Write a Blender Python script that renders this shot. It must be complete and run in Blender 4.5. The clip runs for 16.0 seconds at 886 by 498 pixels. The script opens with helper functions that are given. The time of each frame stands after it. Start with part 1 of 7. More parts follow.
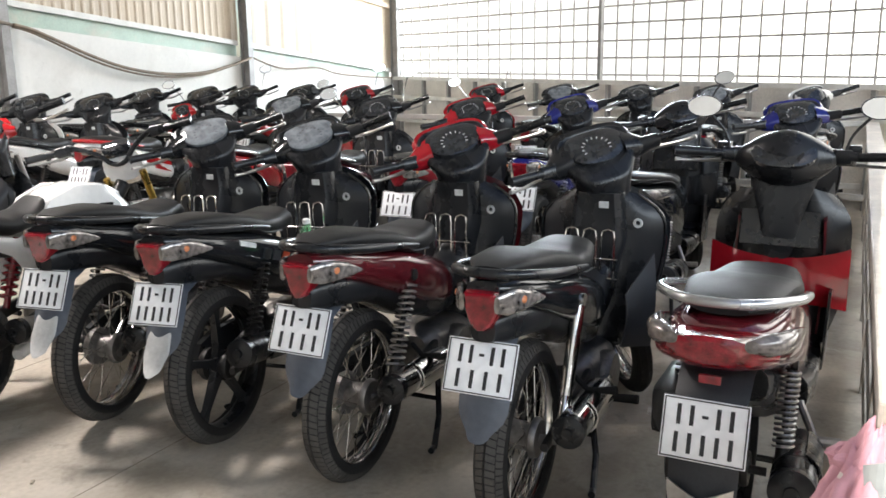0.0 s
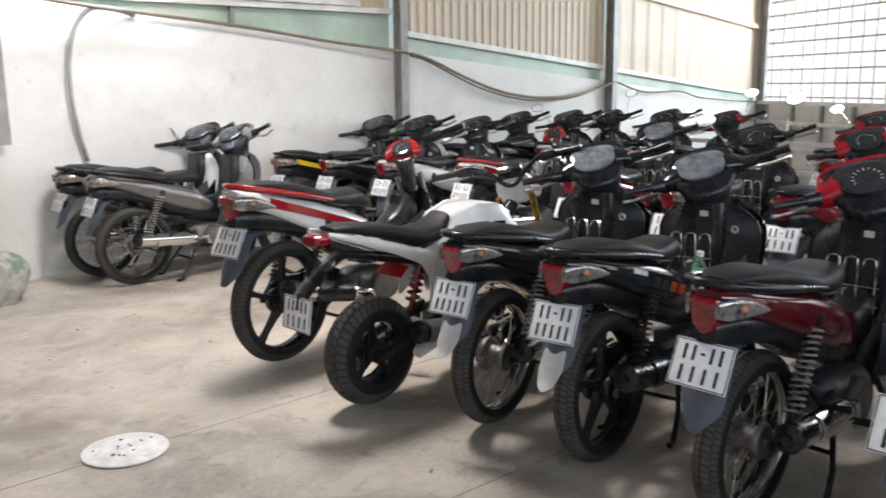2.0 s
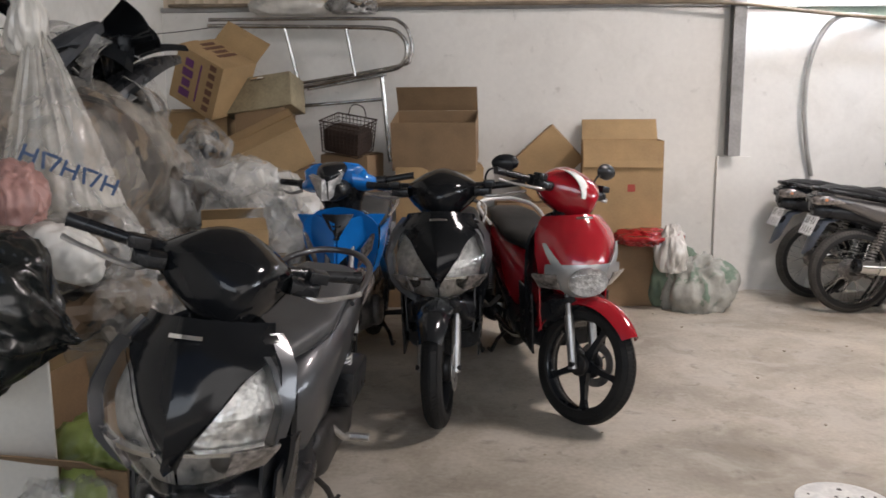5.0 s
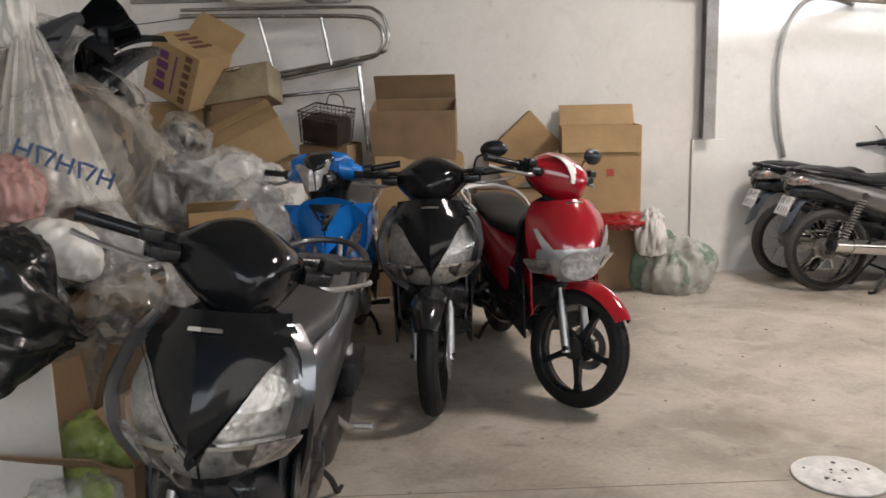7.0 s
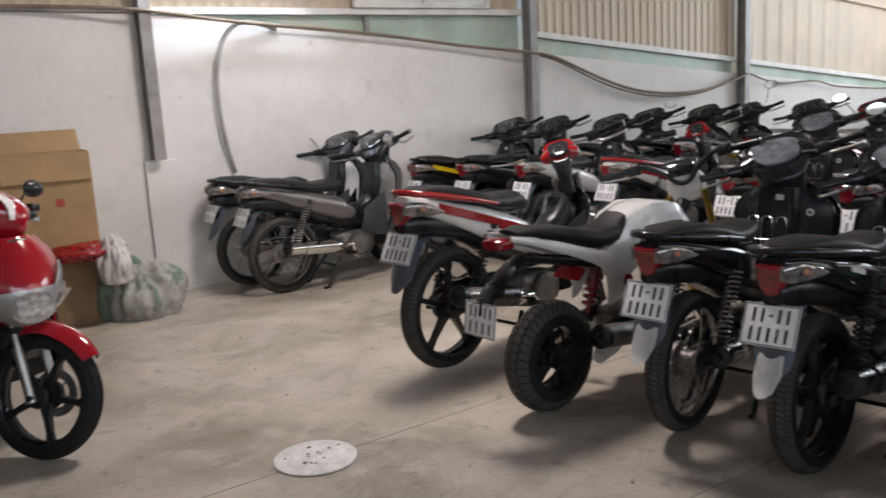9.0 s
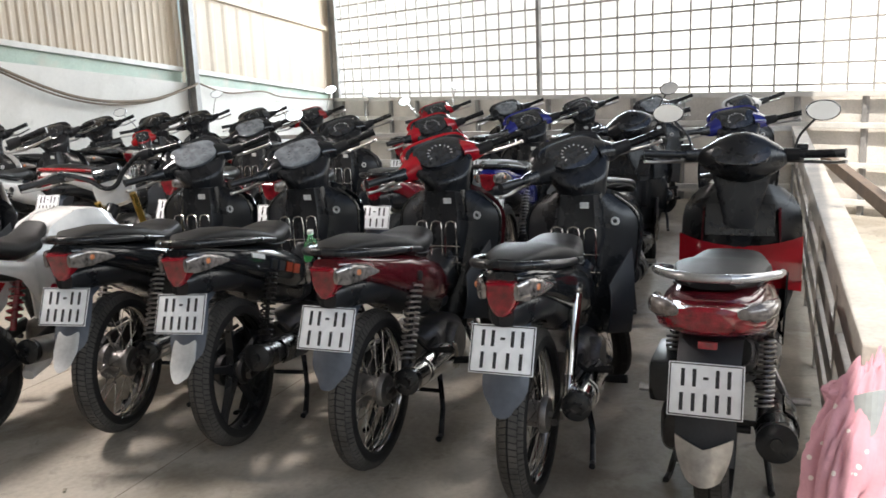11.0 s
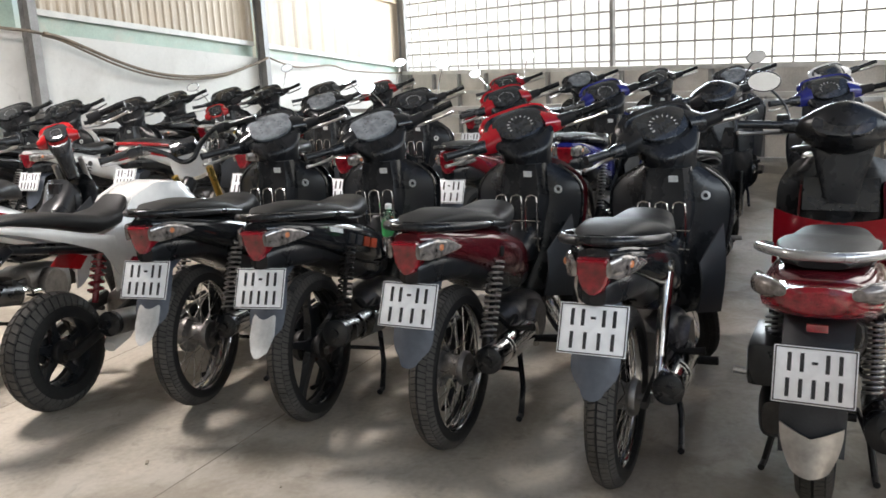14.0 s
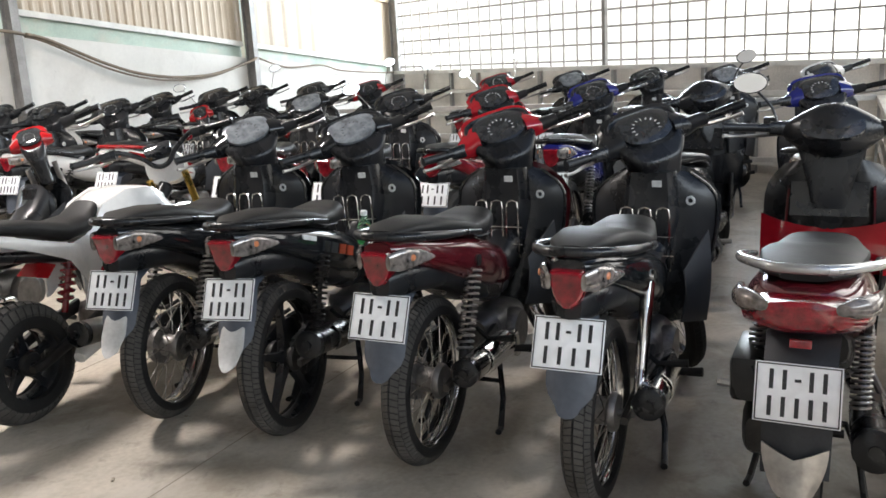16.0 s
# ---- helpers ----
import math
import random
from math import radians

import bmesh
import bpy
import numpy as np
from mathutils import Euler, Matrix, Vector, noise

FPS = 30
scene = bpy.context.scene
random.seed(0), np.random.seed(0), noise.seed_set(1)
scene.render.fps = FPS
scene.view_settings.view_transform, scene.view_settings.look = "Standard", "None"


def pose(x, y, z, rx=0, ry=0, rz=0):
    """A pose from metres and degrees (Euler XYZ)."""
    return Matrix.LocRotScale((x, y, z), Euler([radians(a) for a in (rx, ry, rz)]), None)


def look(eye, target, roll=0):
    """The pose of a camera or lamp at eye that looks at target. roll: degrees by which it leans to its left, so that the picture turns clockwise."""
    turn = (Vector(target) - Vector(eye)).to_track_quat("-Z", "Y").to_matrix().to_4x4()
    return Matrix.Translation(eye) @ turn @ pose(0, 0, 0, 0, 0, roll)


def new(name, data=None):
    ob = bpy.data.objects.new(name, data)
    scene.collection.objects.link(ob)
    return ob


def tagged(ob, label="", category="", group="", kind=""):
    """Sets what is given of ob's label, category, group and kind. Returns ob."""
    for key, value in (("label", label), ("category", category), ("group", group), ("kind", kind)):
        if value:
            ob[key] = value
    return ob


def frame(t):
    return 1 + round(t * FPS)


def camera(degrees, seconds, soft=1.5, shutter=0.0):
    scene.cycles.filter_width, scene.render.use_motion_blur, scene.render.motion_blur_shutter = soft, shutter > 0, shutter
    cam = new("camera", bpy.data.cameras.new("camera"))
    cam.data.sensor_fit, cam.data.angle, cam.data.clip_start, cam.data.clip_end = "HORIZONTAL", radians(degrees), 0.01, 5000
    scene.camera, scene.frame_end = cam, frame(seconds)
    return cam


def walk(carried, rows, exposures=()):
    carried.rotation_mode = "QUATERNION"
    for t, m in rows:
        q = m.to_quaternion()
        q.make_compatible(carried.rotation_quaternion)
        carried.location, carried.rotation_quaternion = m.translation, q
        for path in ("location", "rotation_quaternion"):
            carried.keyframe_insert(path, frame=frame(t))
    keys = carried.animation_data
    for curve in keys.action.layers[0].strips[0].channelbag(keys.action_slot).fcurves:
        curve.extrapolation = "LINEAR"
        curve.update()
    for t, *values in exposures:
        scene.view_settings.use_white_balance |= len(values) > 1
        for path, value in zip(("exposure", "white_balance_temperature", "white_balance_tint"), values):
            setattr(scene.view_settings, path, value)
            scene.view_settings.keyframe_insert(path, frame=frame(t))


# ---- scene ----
cam = camera(54.8, 16.0, 1.6, 0.22)
PATH = [
    (0, (0.490, -0.754, 1.355), (2.226, 0.140, 0.922), -0.7),
    (0.5, (0.481, -0.745, 1.362), (2.173, 0.234, 0.938), -0.7),
    (1, (0.401, -0.685, 1.388), (2.002, 0.441, 0.976), -0.6),
    (1.5, (0.357, -0.635, 1.393), (1.824, 0.665, 0.997), -0.6),
    (2, (0.315, -0.610, 1.398), (1.589, 0.885, 1.019), -0.7),
    (2.5, (0.272, -0.597, 1.397), (1.270, 1.099, 1.035), -0.4),
    (3, (0.181, -0.556, 1.393), (0.872, 1.286, 1.038), -0.2),
    (3.5, (0.155, -0.479, 1.388), (0.591, 1.441, 1.040), -0.2),
    (4, (0.173, -0.392, 1.393), (0.387, 1.567, 1.047), -0.3),
    (4.5, (0.165, -0.312, 1.387), (0.194, 1.658, 1.047), 0.2),
    (4.7, (0.166, -0.290, 1.387), (0.142, 1.681, 1.052), -0.2),
    (5.22, (0.150, -0.268, 1.384), (-0.029, 1.696, 1.052), -0.3),
    (5.75, (0.119, -0.268, 1.381), (-0.147, 1.686, 1.044), -0.5),
    (6.28, (0.083, -0.275, 1.378), (-0.166, 1.679, 1.033), -0.7),
    (6.8, (0.056, -0.277, 1.377), (-0.036, 1.689, 1.023), -1.1),
    (7, (0.040, -0.276, 1.380), (0.013, 1.691, 1.022), -1.3),
    (7.5, (0.005, -0.264, 1.379), (0.234, 1.689, 1.015), -1.9),
    (8, (0.026, -0.247, 1.380), (0.547, 1.650, 1.023), -2.5),
    (8.5, (0.052, -0.276, 1.387), (0.870, 1.512, 1.023), -2.9),
    (9, (0.096, -0.335, 1.391), (1.189, 1.300, 1.029), -3.2),
    (9.5, (0.144, -0.460, 1.378), (1.498, 0.967, 1.020), -3.2),
    (10, (0.133, -0.586, 1.364), (1.709, 0.586, 0.990), -2.7),
    (10.2, (0.144, -0.599, 1.363), (1.798, 0.459, 0.982), -2.5),
    (10.72, (0.146, -0.635, 1.359), (1.926, 0.187, 0.967), -2.3),
    (11.25, (0.150, -0.647, 1.356), (1.978, 0.065, 0.964), -2.4),
    (11.78, (0.155, -0.646, 1.355), (1.991, 0.044, 0.966), -2.6),
    (12.3, (0.158, -0.643, 1.353), (1.986, 0.069, 0.968), -2.7),
    (12.5, (0.151, -0.641, 1.354), (1.977, 0.079, 0.971), -2.7),
    (13, (0.160, -0.640, 1.349), (1.975, 0.107, 0.964), -2.9),
    (13.5, (0.168, -0.616, 1.342), (1.950, 0.195, 0.934), -2.9),
    (14, (0.203, -0.548, 1.341), (1.941, 0.336, 0.897), -2.9),
    (14.5, (0.228, -0.501, 1.352), (1.956, 0.396, 0.895), -3.0),
    (15, (0.259, -0.497, 1.351), (1.995, 0.385, 0.896), -3.1),
    (15.5, (0.313, -0.542, 1.353), (2.049, 0.341, 0.901), -3.2),
    (16, (0.330, -0.572, 1.349), (2.070, 0.308, 0.901), -3.1),
]
EXPOSURES = [(0.0, 0.77, 6500, 10.0), (1.5, 0.7, 6500, 10.0), (2.0, 0.28, 6330, 10.5), (2.5, -0.28, 6375, 11.8), (3.0, -0.85, 6420, 13.0), (3.5, -0.9, 6435, 13.8), (4.0, -0.5, 6450, 14.5), (4.5, -0.08, 6500, 14.5), (7.0, 0.0, 6780, 13.0), (7.5, 0.0, 6740, 13.8), (8.0, -0.45, 6700, 14.5), (8.5, -0.62, 6630, 14.8), (9.0, -0.4, 6560, 15.0), (9.5, 0.1, 6650, 13.5), (10.2, 0.42, 6550, 11.5), (12.3, 0.44, 6530, 10.0), (16.0, 0.62, 6500, 10.0)]
walk(cam, [(t, look(eye, target, roll)) for t, eye, target, roll in PATH], EXPOSURES)

# ---- light ----
world = bpy.data.worlds.new("sky")
scene.world = world
world.use_nodes = True
wn = world.node_tree.nodes
sky = wn.new("ShaderNodeTexSky")
sky.sky_type = "NISHITA"
sky.sun_disc = False
sky.sun_elevation, sky.sun_rotation = radians(54), radians(-88)
world.node_tree.links.new(sky.outputs[0], wn["Background"].inputs[0])
wn["Background"].inputs[1].default_value = 0.09


def area(name, m, sx, sy, watts, colour):
    lamp = bpy.data.lights.new(name, "AREA")
    lamp.shape, lamp.size, lamp.size_y, lamp.energy, lamp.color = "RECTANGLE", sx, sy, watts, colour
    ob = new(name, lamp)
    ob.matrix_world = m
    return ob


sun = bpy.data.lights.new("sun", "SUN")
sun.energy, sun.angle, sun.color = 5.0, radians(0.5), (1.0, 0.95, 0.88)
new("sun", sun).matrix_world = look((-6.0, -1.4, 12.8), (4.0, -1.1, -1.2))
HAZE_GLOW = 0.95
area("grid_daylight", look((12.6, 1.2, 2.4), (5.0, 3.6, 0.6)), 7.0, 2.2, 860, (0.82, 0.92, 1.0))
# added fill lamp that strengthens the daylight from the open side
area("hall_daylight", look((1.6, -5.2, 3.1), (3.2, 1.0, 0.3)), 7.0, 1.8, 185, (0.84, 0.93, 1.0))
# added lamp without a fitting, to brighten the floor among the machines
area("roof_light", look((2.7, 3.5, 3.3), (2.6, 3.7, 0.0)), 0.6, 0.6, 118, (1.0, 0.925, 0.885))
area("strip_glow", look((2.50, 5.95, 2.27), (2.50, 5.05, 0.2)), 1.2, 0.04, 14, (0.78, 0.88, 1.0))

# ---- materials ----
def material(name, colour, rough=0.5, metal=0.0, vary=0.15, scale=6.0, bump=0.0, fine=60.0, coat=0.0, alpha=1.0, trans=0.0, gloss=0.5):
    """A surface whose colour and gloss vary at two scales."""
    m = bpy.data.materials.new(name)
    m.use_nodes = True
    nt = m.node_tree
    n, b = nt.nodes, nt.nodes["Principled BSDF"]
    co = n.new("ShaderNodeTexCoord")
    big, small = n.new("ShaderNodeTexNoise"), n.new("ShaderNodeTexNoise")
    big.inputs["Scale"].default_value, small.inputs["Scale"].default_value = scale, fine
    big.inputs["Detail"].default_value = 5
    mixed = n.new("ShaderNodeMath")
    mixed.operation = "MULTIPLY_ADD"
    mixed.inputs[1].default_value = 0.35
    ramp = n.new("ShaderNodeValToRGB")
    dark = [c * (1 - vary) for c in colour]
    light = [min(1.0, c * (1 + vary)) for c in colour]
    ramp.color_ramp.elements[0].color = (*dark, 1)
    ramp.color_ramp.elements[1].color = (*light, 1)
    ramp.color_ramp.elements[0].position, ramp.color_ramp.elements[1].position = 0.42, 0.92
    link = nt.links.new
    link(co.outputs["Object"], big.inputs["Vector"])
    link(co.outputs["Object"], small.inputs["Vector"])
    link(small.outputs["Fac"], mixed.inputs[0])
    link(big.outputs["Fac"], mixed.inputs[2])
    link(mixed.outputs[0], ramp.inputs[0])
    link(ramp.outputs[0], b.inputs["Base Color"])
    spread = n.new("ShaderNodeMapRange")
    spread.inputs[3].default_value, spread.inputs[4].default_value = max(0.02, rough * 0.75), min(1.0, rough * 1.3)
    link(big.outputs["Fac"], spread.inputs[0])
    link(spread.outputs[0], b.inputs["Roughness"])
    b.inputs["Metallic"].default_value = metal
    b.inputs["Specular IOR Level"].default_value = gloss
    b.inputs["Coat Weight"].default_value = coat
    b.inputs["Coat Roughness"].default_value = 0.06
    b.inputs["Alpha"].default_value = alpha
    b.inputs["Transmission Weight"].default_value = trans
    if bump:
        bp = n.new("ShaderNodeBump")
        bp.inputs["Strength"].default_value, bp.inputs["Distance"].default_value = bump, 0.004
        link(mixed.outputs[0], bp.inputs["Height"])
        link(bp.outputs[0], b.inputs["Normal"])
    return m


CONCRETE = material("concrete", (0.43, 0.385, 0.32), 0.55, vary=0.35, scale=1.6, bump=0.25, fine=45)
def stained(m, dark, amount, scale, low=0.45, high=0.7):
    """Lays broad soft-edged stains with a shape of their own over a surface."""
    nt = m.node_tree
    n, link = nt.nodes, nt.links.new
    b = n["Principled BSDF"]
    src = b.inputs["Base Color"].links[0].from_socket
    tex, warp, ramp, mix = n.new("ShaderNodeTexNoise"), n.new("ShaderNodeTexNoise"), n.new("ShaderNodeMapRange"), n.new("ShaderNodeMix")
    tex.inputs["Scale"].default_value, tex.inputs["Detail"].default_value, tex.inputs["Roughness"].default_value = scale, 8, 0.62
    tex.inputs["Distortion"].default_value = 0.6
    ramp.inputs[1].default_value, ramp.inputs[2].default_value, ramp.inputs[4].default_value = low, high, amount
    mix.data_type = "RGBA"
    mix.inputs[7].default_value = (*dark, 1)
    link(n["Texture Coordinate"].outputs["Object"], tex.inputs["Vector"])
    link(tex.outputs["Fac"], ramp.inputs[0])
    link(ramp.outputs[0], mix.inputs[0])
    link(src, mix.inputs[6])
    link(mix.outputs[2], b.inputs["Base Color"])
    return m


stained(CONCRETE, (0.19, 0.155, 0.11), 0.75, 1.1)
stained(CONCRETE, (0.52, 0.48, 0.42), 0.5, 3.7, 0.5, 0.62)
stained(CONCRETE, (0.12, 0.10, 0.08), 0.5, 9.0, 0.58, 0.72)
PLASTER = material("plaster", (0.72, 0.70, 0.66), 0.85, vary=0.08, scale=1.3, bump=0.2, fine=30)
DARK_ROOF = material("dark_roof", (0.30, 0.29, 0.28), 0.7, vary=0.2, scale=1.5)
CLADDING = material("cladding", (0.52, 0.42, 0.305), 0.5, metal=0.0, vary=0.14, scale=1.2, bump=0.05)
GREEN_SHEET = material("green_sheet", (0.36, 0.45, 0.37), 0.5, vary=0.3, scale=2.2)
stained(PLASTER, (0.45, 0.42, 0.37), 0.45, 2.3, 0.5, 0.8)
stained(PLASTER, (0.30, 0.28, 0.25), 0.4, 7.0, 0.63, 0.74)
stained(CLADDING, (0.38, 0.33, 0.27), 0.5, 1.7, 0.5, 0.75)
stained(GREEN_SHEET, (0.52, 0.46, 0.38), 0.6, 2.6, 0.5, 0.65)
STEEL_GREY = material("grey_steel", (0.27, 0.26, 0.25), 0.5, metal=0.2, vary=0.35, scale=5)
WHITE_STEEL = material("white_steel", (0.62, 0.6, 0.56), 0.45, vary=0.2, scale=6)
PANEL = material("panel", (0.60, 0.56, 0.51), 0.7, vary=0.3, scale=2)
RAIL_METAL = material("rail_metal", (0.44, 0.40, 0.35), 0.55, metal=0.1, vary=0.35, scale=5, bump=0.1)


# ---- shapes ----
def box(bm, c, s, turn=None, bevel=0.0):
    """A block with middle c and size s."""
    m = Matrix.Translation(c) @ (turn.to_4x4() if turn else Matrix()) @ Matrix.Diagonal((*s, 1))
    r = bmesh.ops.create_cube(bm, size=1, matrix=m)
    if bevel:
        edges = list({e for v in r["verts"] for e in v.link_edges})
        bmesh.ops.bevel(bm, geom=edges, offset=bevel, segments=2, affect="EDGES", profile=0.6)
    return bm


def part(name, bm, mat, parent=None, label="", smooth=False):
    """One mesh object, under a thing or under a part."""
    data = bm
    if isinstance(bm, bmesh.types.BMesh):
        data = bpy.data.meshes.new(name)
        if smooth:
            for f in bm.faces:
                f.smooth = True
        bm.to_mesh(data)
        bm.free()
        data.materials.append(None)
    ob = new(name, data)
    ob.material_slots[0].link = "OBJECT"
    ob.material_slots[0].material = mat
    if parent:
        ob.parent = parent
    if label:
        ob["label"] = label
    return ob


def blank():
    return bmesh.new()


# ---- the hall ----
WALL_Y, LEFT_X, CORNER = 6.15, -2.28, Vector((12.30, 6.15, 0))
GRID_ANGLE = radians(63)
GRID_DIR = Vector((-math.cos(GRID_ANGLE), -math.sin(GRID_ANGLE), 0))
COLS = (1.91, 5.51, 8.72, 12.22)
floor = tagged(part("floor", box(blank(), (5.25, -0.2, -0.1), (15.5, 13.2, 0.2)), CONCRETE), "worn stained grey concrete floor slab", "floor", kind="structure")
wall_west = tagged(part("wall_west", box(blank(), (LEFT_X - 0.1, 1.1, 1.6), (0.2, 10.4, 3.6)), PLASTER), "white plastered masonry wall", "wall", kind="structure")


def column(x, low):
    h = 3.4 - low
    bm = blank()
    box(bm, (0, -0.07, low + h / 2), (0.012, 0.10, h))
    box(bm, (0, -0.125, low + h / 2), (0.085, 0.012, h))
    box(bm, (0, -0.016, low + h / 2), (0.085, 0.012, h))
    ob = part("column", bm, STEEL_GREY)
    ob.matrix_world = pose(x, WALL_Y - 0.004, 0)
    return tagged(ob, "grey steel I-section column against the wall", "column", "columns on the wall", "structure")


for x in COLS:
    column(x, 1.01 if x < 3 else 0.0)
# ---- shapes for the machines ----
MESHES = {}


def tube(bm, pts, r, n=8, closed=False, smooth_steps=0):
    """A round bar along points; r: one radius or one for each point."""
    pts = [Vector(p) for p in pts]
    if smooth_steps:
        fine, rr = [], []
        radii = r if isinstance(r, (list, tuple)) else [r] * len(pts)
        last = len(pts) - 1
        for i in range(last):
            p0, p1, p2, p3 = pts[max(i - 1, 0)], pts[i], pts[i + 1], pts[min(i + 2, last)]
            for k in range(smooth_steps):
                u = k / smooth_steps
                fine.append(0.5 * ((2 * p1) + (p2 - p0) * u + (2 * p0 - 5 * p1 + 4 * p2 - p3) * u * u + (3 * p1 - p0 - 3 * p2 + p3) * u**3))
                rr.append(radii[i] + (radii[i + 1] - radii[i]) * u)
        fine.append(pts[-1])
        rr.append(radii[-1])
        pts, r = fine, rr
    radii = r if isinstance(r, (list, tuple)) else [r] * len(pts)
    count = len(pts)
    rings, side = [], None
    for i, p in enumerate(pts):
        a = pts[(i - 1) % count] if closed or i else p
        b = pts[(i + 1) % count] if closed or i < count - 1 else p
        d = (b - a).normalized()
        if side is None:
            side = d.orthogonal().normalized()
        side = (side - d * side.dot(d)).normalized()
        up = d.cross(side)
        rings.append([bm.verts.new(p + radii[i] * (side * math.cos(2 * math.pi * k / n) + up * math.sin(2 * math.pi * k / n))) for k in range(n)])
    for i in range(count if closed else count - 1):
        a, b = rings[i], rings[(i + 1) % count]
        for k in range(n):
            bm.faces.new((a[k], a[(k + 1) % n], b[(k + 1) % n], b[k]))
    if not closed:
        bm.faces.new(rings[0][::-1])
        bm.faces.new(rings[-1])
    return bm


def lathe(bm, prof, n=24, c=(0, 0, 0), axis="y", closed=False):
    """Turns a profile of (radius, offset) about an axis through c."""
    c = Vector(c)

    def at(rad, off, a):
        p, q = rad * math.cos(a), rad * math.sin(a)
        return c + Vector({"y": (p, off, q), "x": (off, p, q), "z": (p, q, off)}[axis])

    rings = [[bm.verts.new(at(rad, off, 2 * math.pi * k / n)) for k in range(n)] for rad, off in prof]
    for i in range(len(rings) - (0 if closed else 1)):
        a, b = rings[i], rings[(i + 1) % len(rings)]
        for k in range(n):
            bm.faces.new((a[k], a[(k + 1) % n], b[(k + 1) % n], b[k]))
    if not closed:
        for ring_ in (rings[0], rings[-1]):
            bm.faces.new(ring_)
    bmesh.ops.recalc_face_normals(bm, faces=bm.faces)
    return bm


def oval(c, w, h, p=2.6, n=20, tilt=0.0, plane="x"):
    """A ring of points about c, w half wide and h half high, lying across the x axis (or y)."""
    out = []
    for k in range(n):
        a = 2 * math.pi * k / n
        ca, sa = math.cos(a), math.sin(a)
        u = w * math.copysign(abs(ca) ** (2 / p), ca)
        v = h * math.copysign(abs(sa) ** (2 / p), sa)
        d = Vector((-v * math.sin(tilt), u, v * math.cos(tilt))) if plane == "x" else Vector((u, 0, v))
        if plane == "y":
            d = Vector((u * math.cos(tilt) - v * math.sin(tilt), 0, u * math.sin(tilt) + v * math.cos(tilt)))
        out.append(Vector(c) + d)
    return out


def loft(bm, rings, caps=True):
    made = [[bm.verts.new(p) for p in r] for r in rings]
    n = len(made[0])
    for a, b in zip(made, made[1:]):
        for k in range(n):
            bm.faces.new((a[k], a[(k + 1) % n], b[(k + 1) % n], b[k]))
    if caps:
        bm.faces.new(made[0][::-1])
        bm.faces.new(made[-1])
    bmesh.ops.recalc_face_normals(bm, faces=bm.faces)
    return bm


def hull(bm, rows, n=20, p=2.6):
    """A body along x from rows of (x, z, half width, half height[, exponent[, tilt]])."""
    return loft(bm, [oval((r[0], 0, r[1]), r[2], r[3], r[4] if len(r) > 4 else p, n, r[5] if len(r) > 5 else 0.0) for r in rows])


def sheet(bm, f, us, vs, t=0.004):
    """A curved plate: f(u, v) gives its outer face, t its thickness."""
    us, vs = list(us), list(vs)

    def normal(u, v):
        e = 1e-3
        d = (f(u + e, v) - f(u - e, v)).cross(f(u, v + e) - f(u, v - e))
        return d.normalized() if d.length > 1e-12 else Vector((0, 0, 1))

    top = [[bm.verts.new(f(u, v)) for u in us] for v in vs]
    low = [[bm.verts.new(f(u, v) - t * normal(u, v)) for u in us] for v in vs]
    a, b = len(vs), len(us)
    for i in range(a - 1):
        for j in range(b - 1):
            bm.faces.new((top[i][j], top[i][j + 1], top[i + 1][j + 1], top[i + 1][j]))
            bm.faces.new((low[i][j], low[i + 1][j], low[i + 1][j + 1], low[i][j + 1]))
    rim = [(0, j) for j in range(b)] + [(i, b - 1) for i in range(1, a)] + [(a - 1, j) for j in range(b - 2, -1, -1)] + [(i, 0) for i in range(a - 2, 0, -1)]
    for k, (i, j) in enumerate(rim):
        i2, j2 = rim[(k + 1) % len(rim)]
        bm.faces.new((top[i][j], low[i][j], low[i2][j2], top[i2][j2]))
    bmesh.ops.recalc_face_normals(bm, faces=bm.faces)
    return bm


def steps(a, b, n):
    return [a + (b - a) * k / n for k in range(n + 1)]


def prism(bm, poly, y0, y1):
    """A flat plate with the outline poly in x and z, from y0 to y1."""
    a = [bm.verts.new((x, y0, z)) for x, z in poly]
    b = [bm.verts.new((x, y1, z)) for x, z in poly]
    bm.faces.new(a[::-1])
    bm.faces.new(b)
    for k in range(len(poly)):
        j = (k + 1) % len(poly)
        bm.faces.new((a[k], a[j], b[j], b[k]))
    bmesh.ops.recalc_face_normals(bm, faces=bm.faces)
    return bm


def piece(parent, name, key, build, mat, label="", m=None, sharp=38):
    """A part on a mesh that alike parts share."""
    key = (name, key)
    if key not in MESHES:
        bm = bmesh.new()
        build(bm)
        bmesh.ops.recalc_face_normals(bm, faces=bm.faces)
        for f in bm.faces:
            f.smooth = True
        data = bpy.data.meshes.new(name)
        bm.to_mesh(data)
        bm.free()
        data.set_sharp_from_angle(angle=radians(sharp))
        data.materials.append(None)
        MESHES[key] = data
    ob = part(name, MESHES[key], mat, parent, label)
    if m is not None:
        ob.matrix_local = m
    return ob


# ---- materials of the machines ----
def paint(name, colour, rough=0.16, coat=0.6, vary=0.1, gloss=0.5):
    return material(name, colour, rough, 0.0, vary, 5.0, 0.0, 40.0, coat, gloss=gloss)


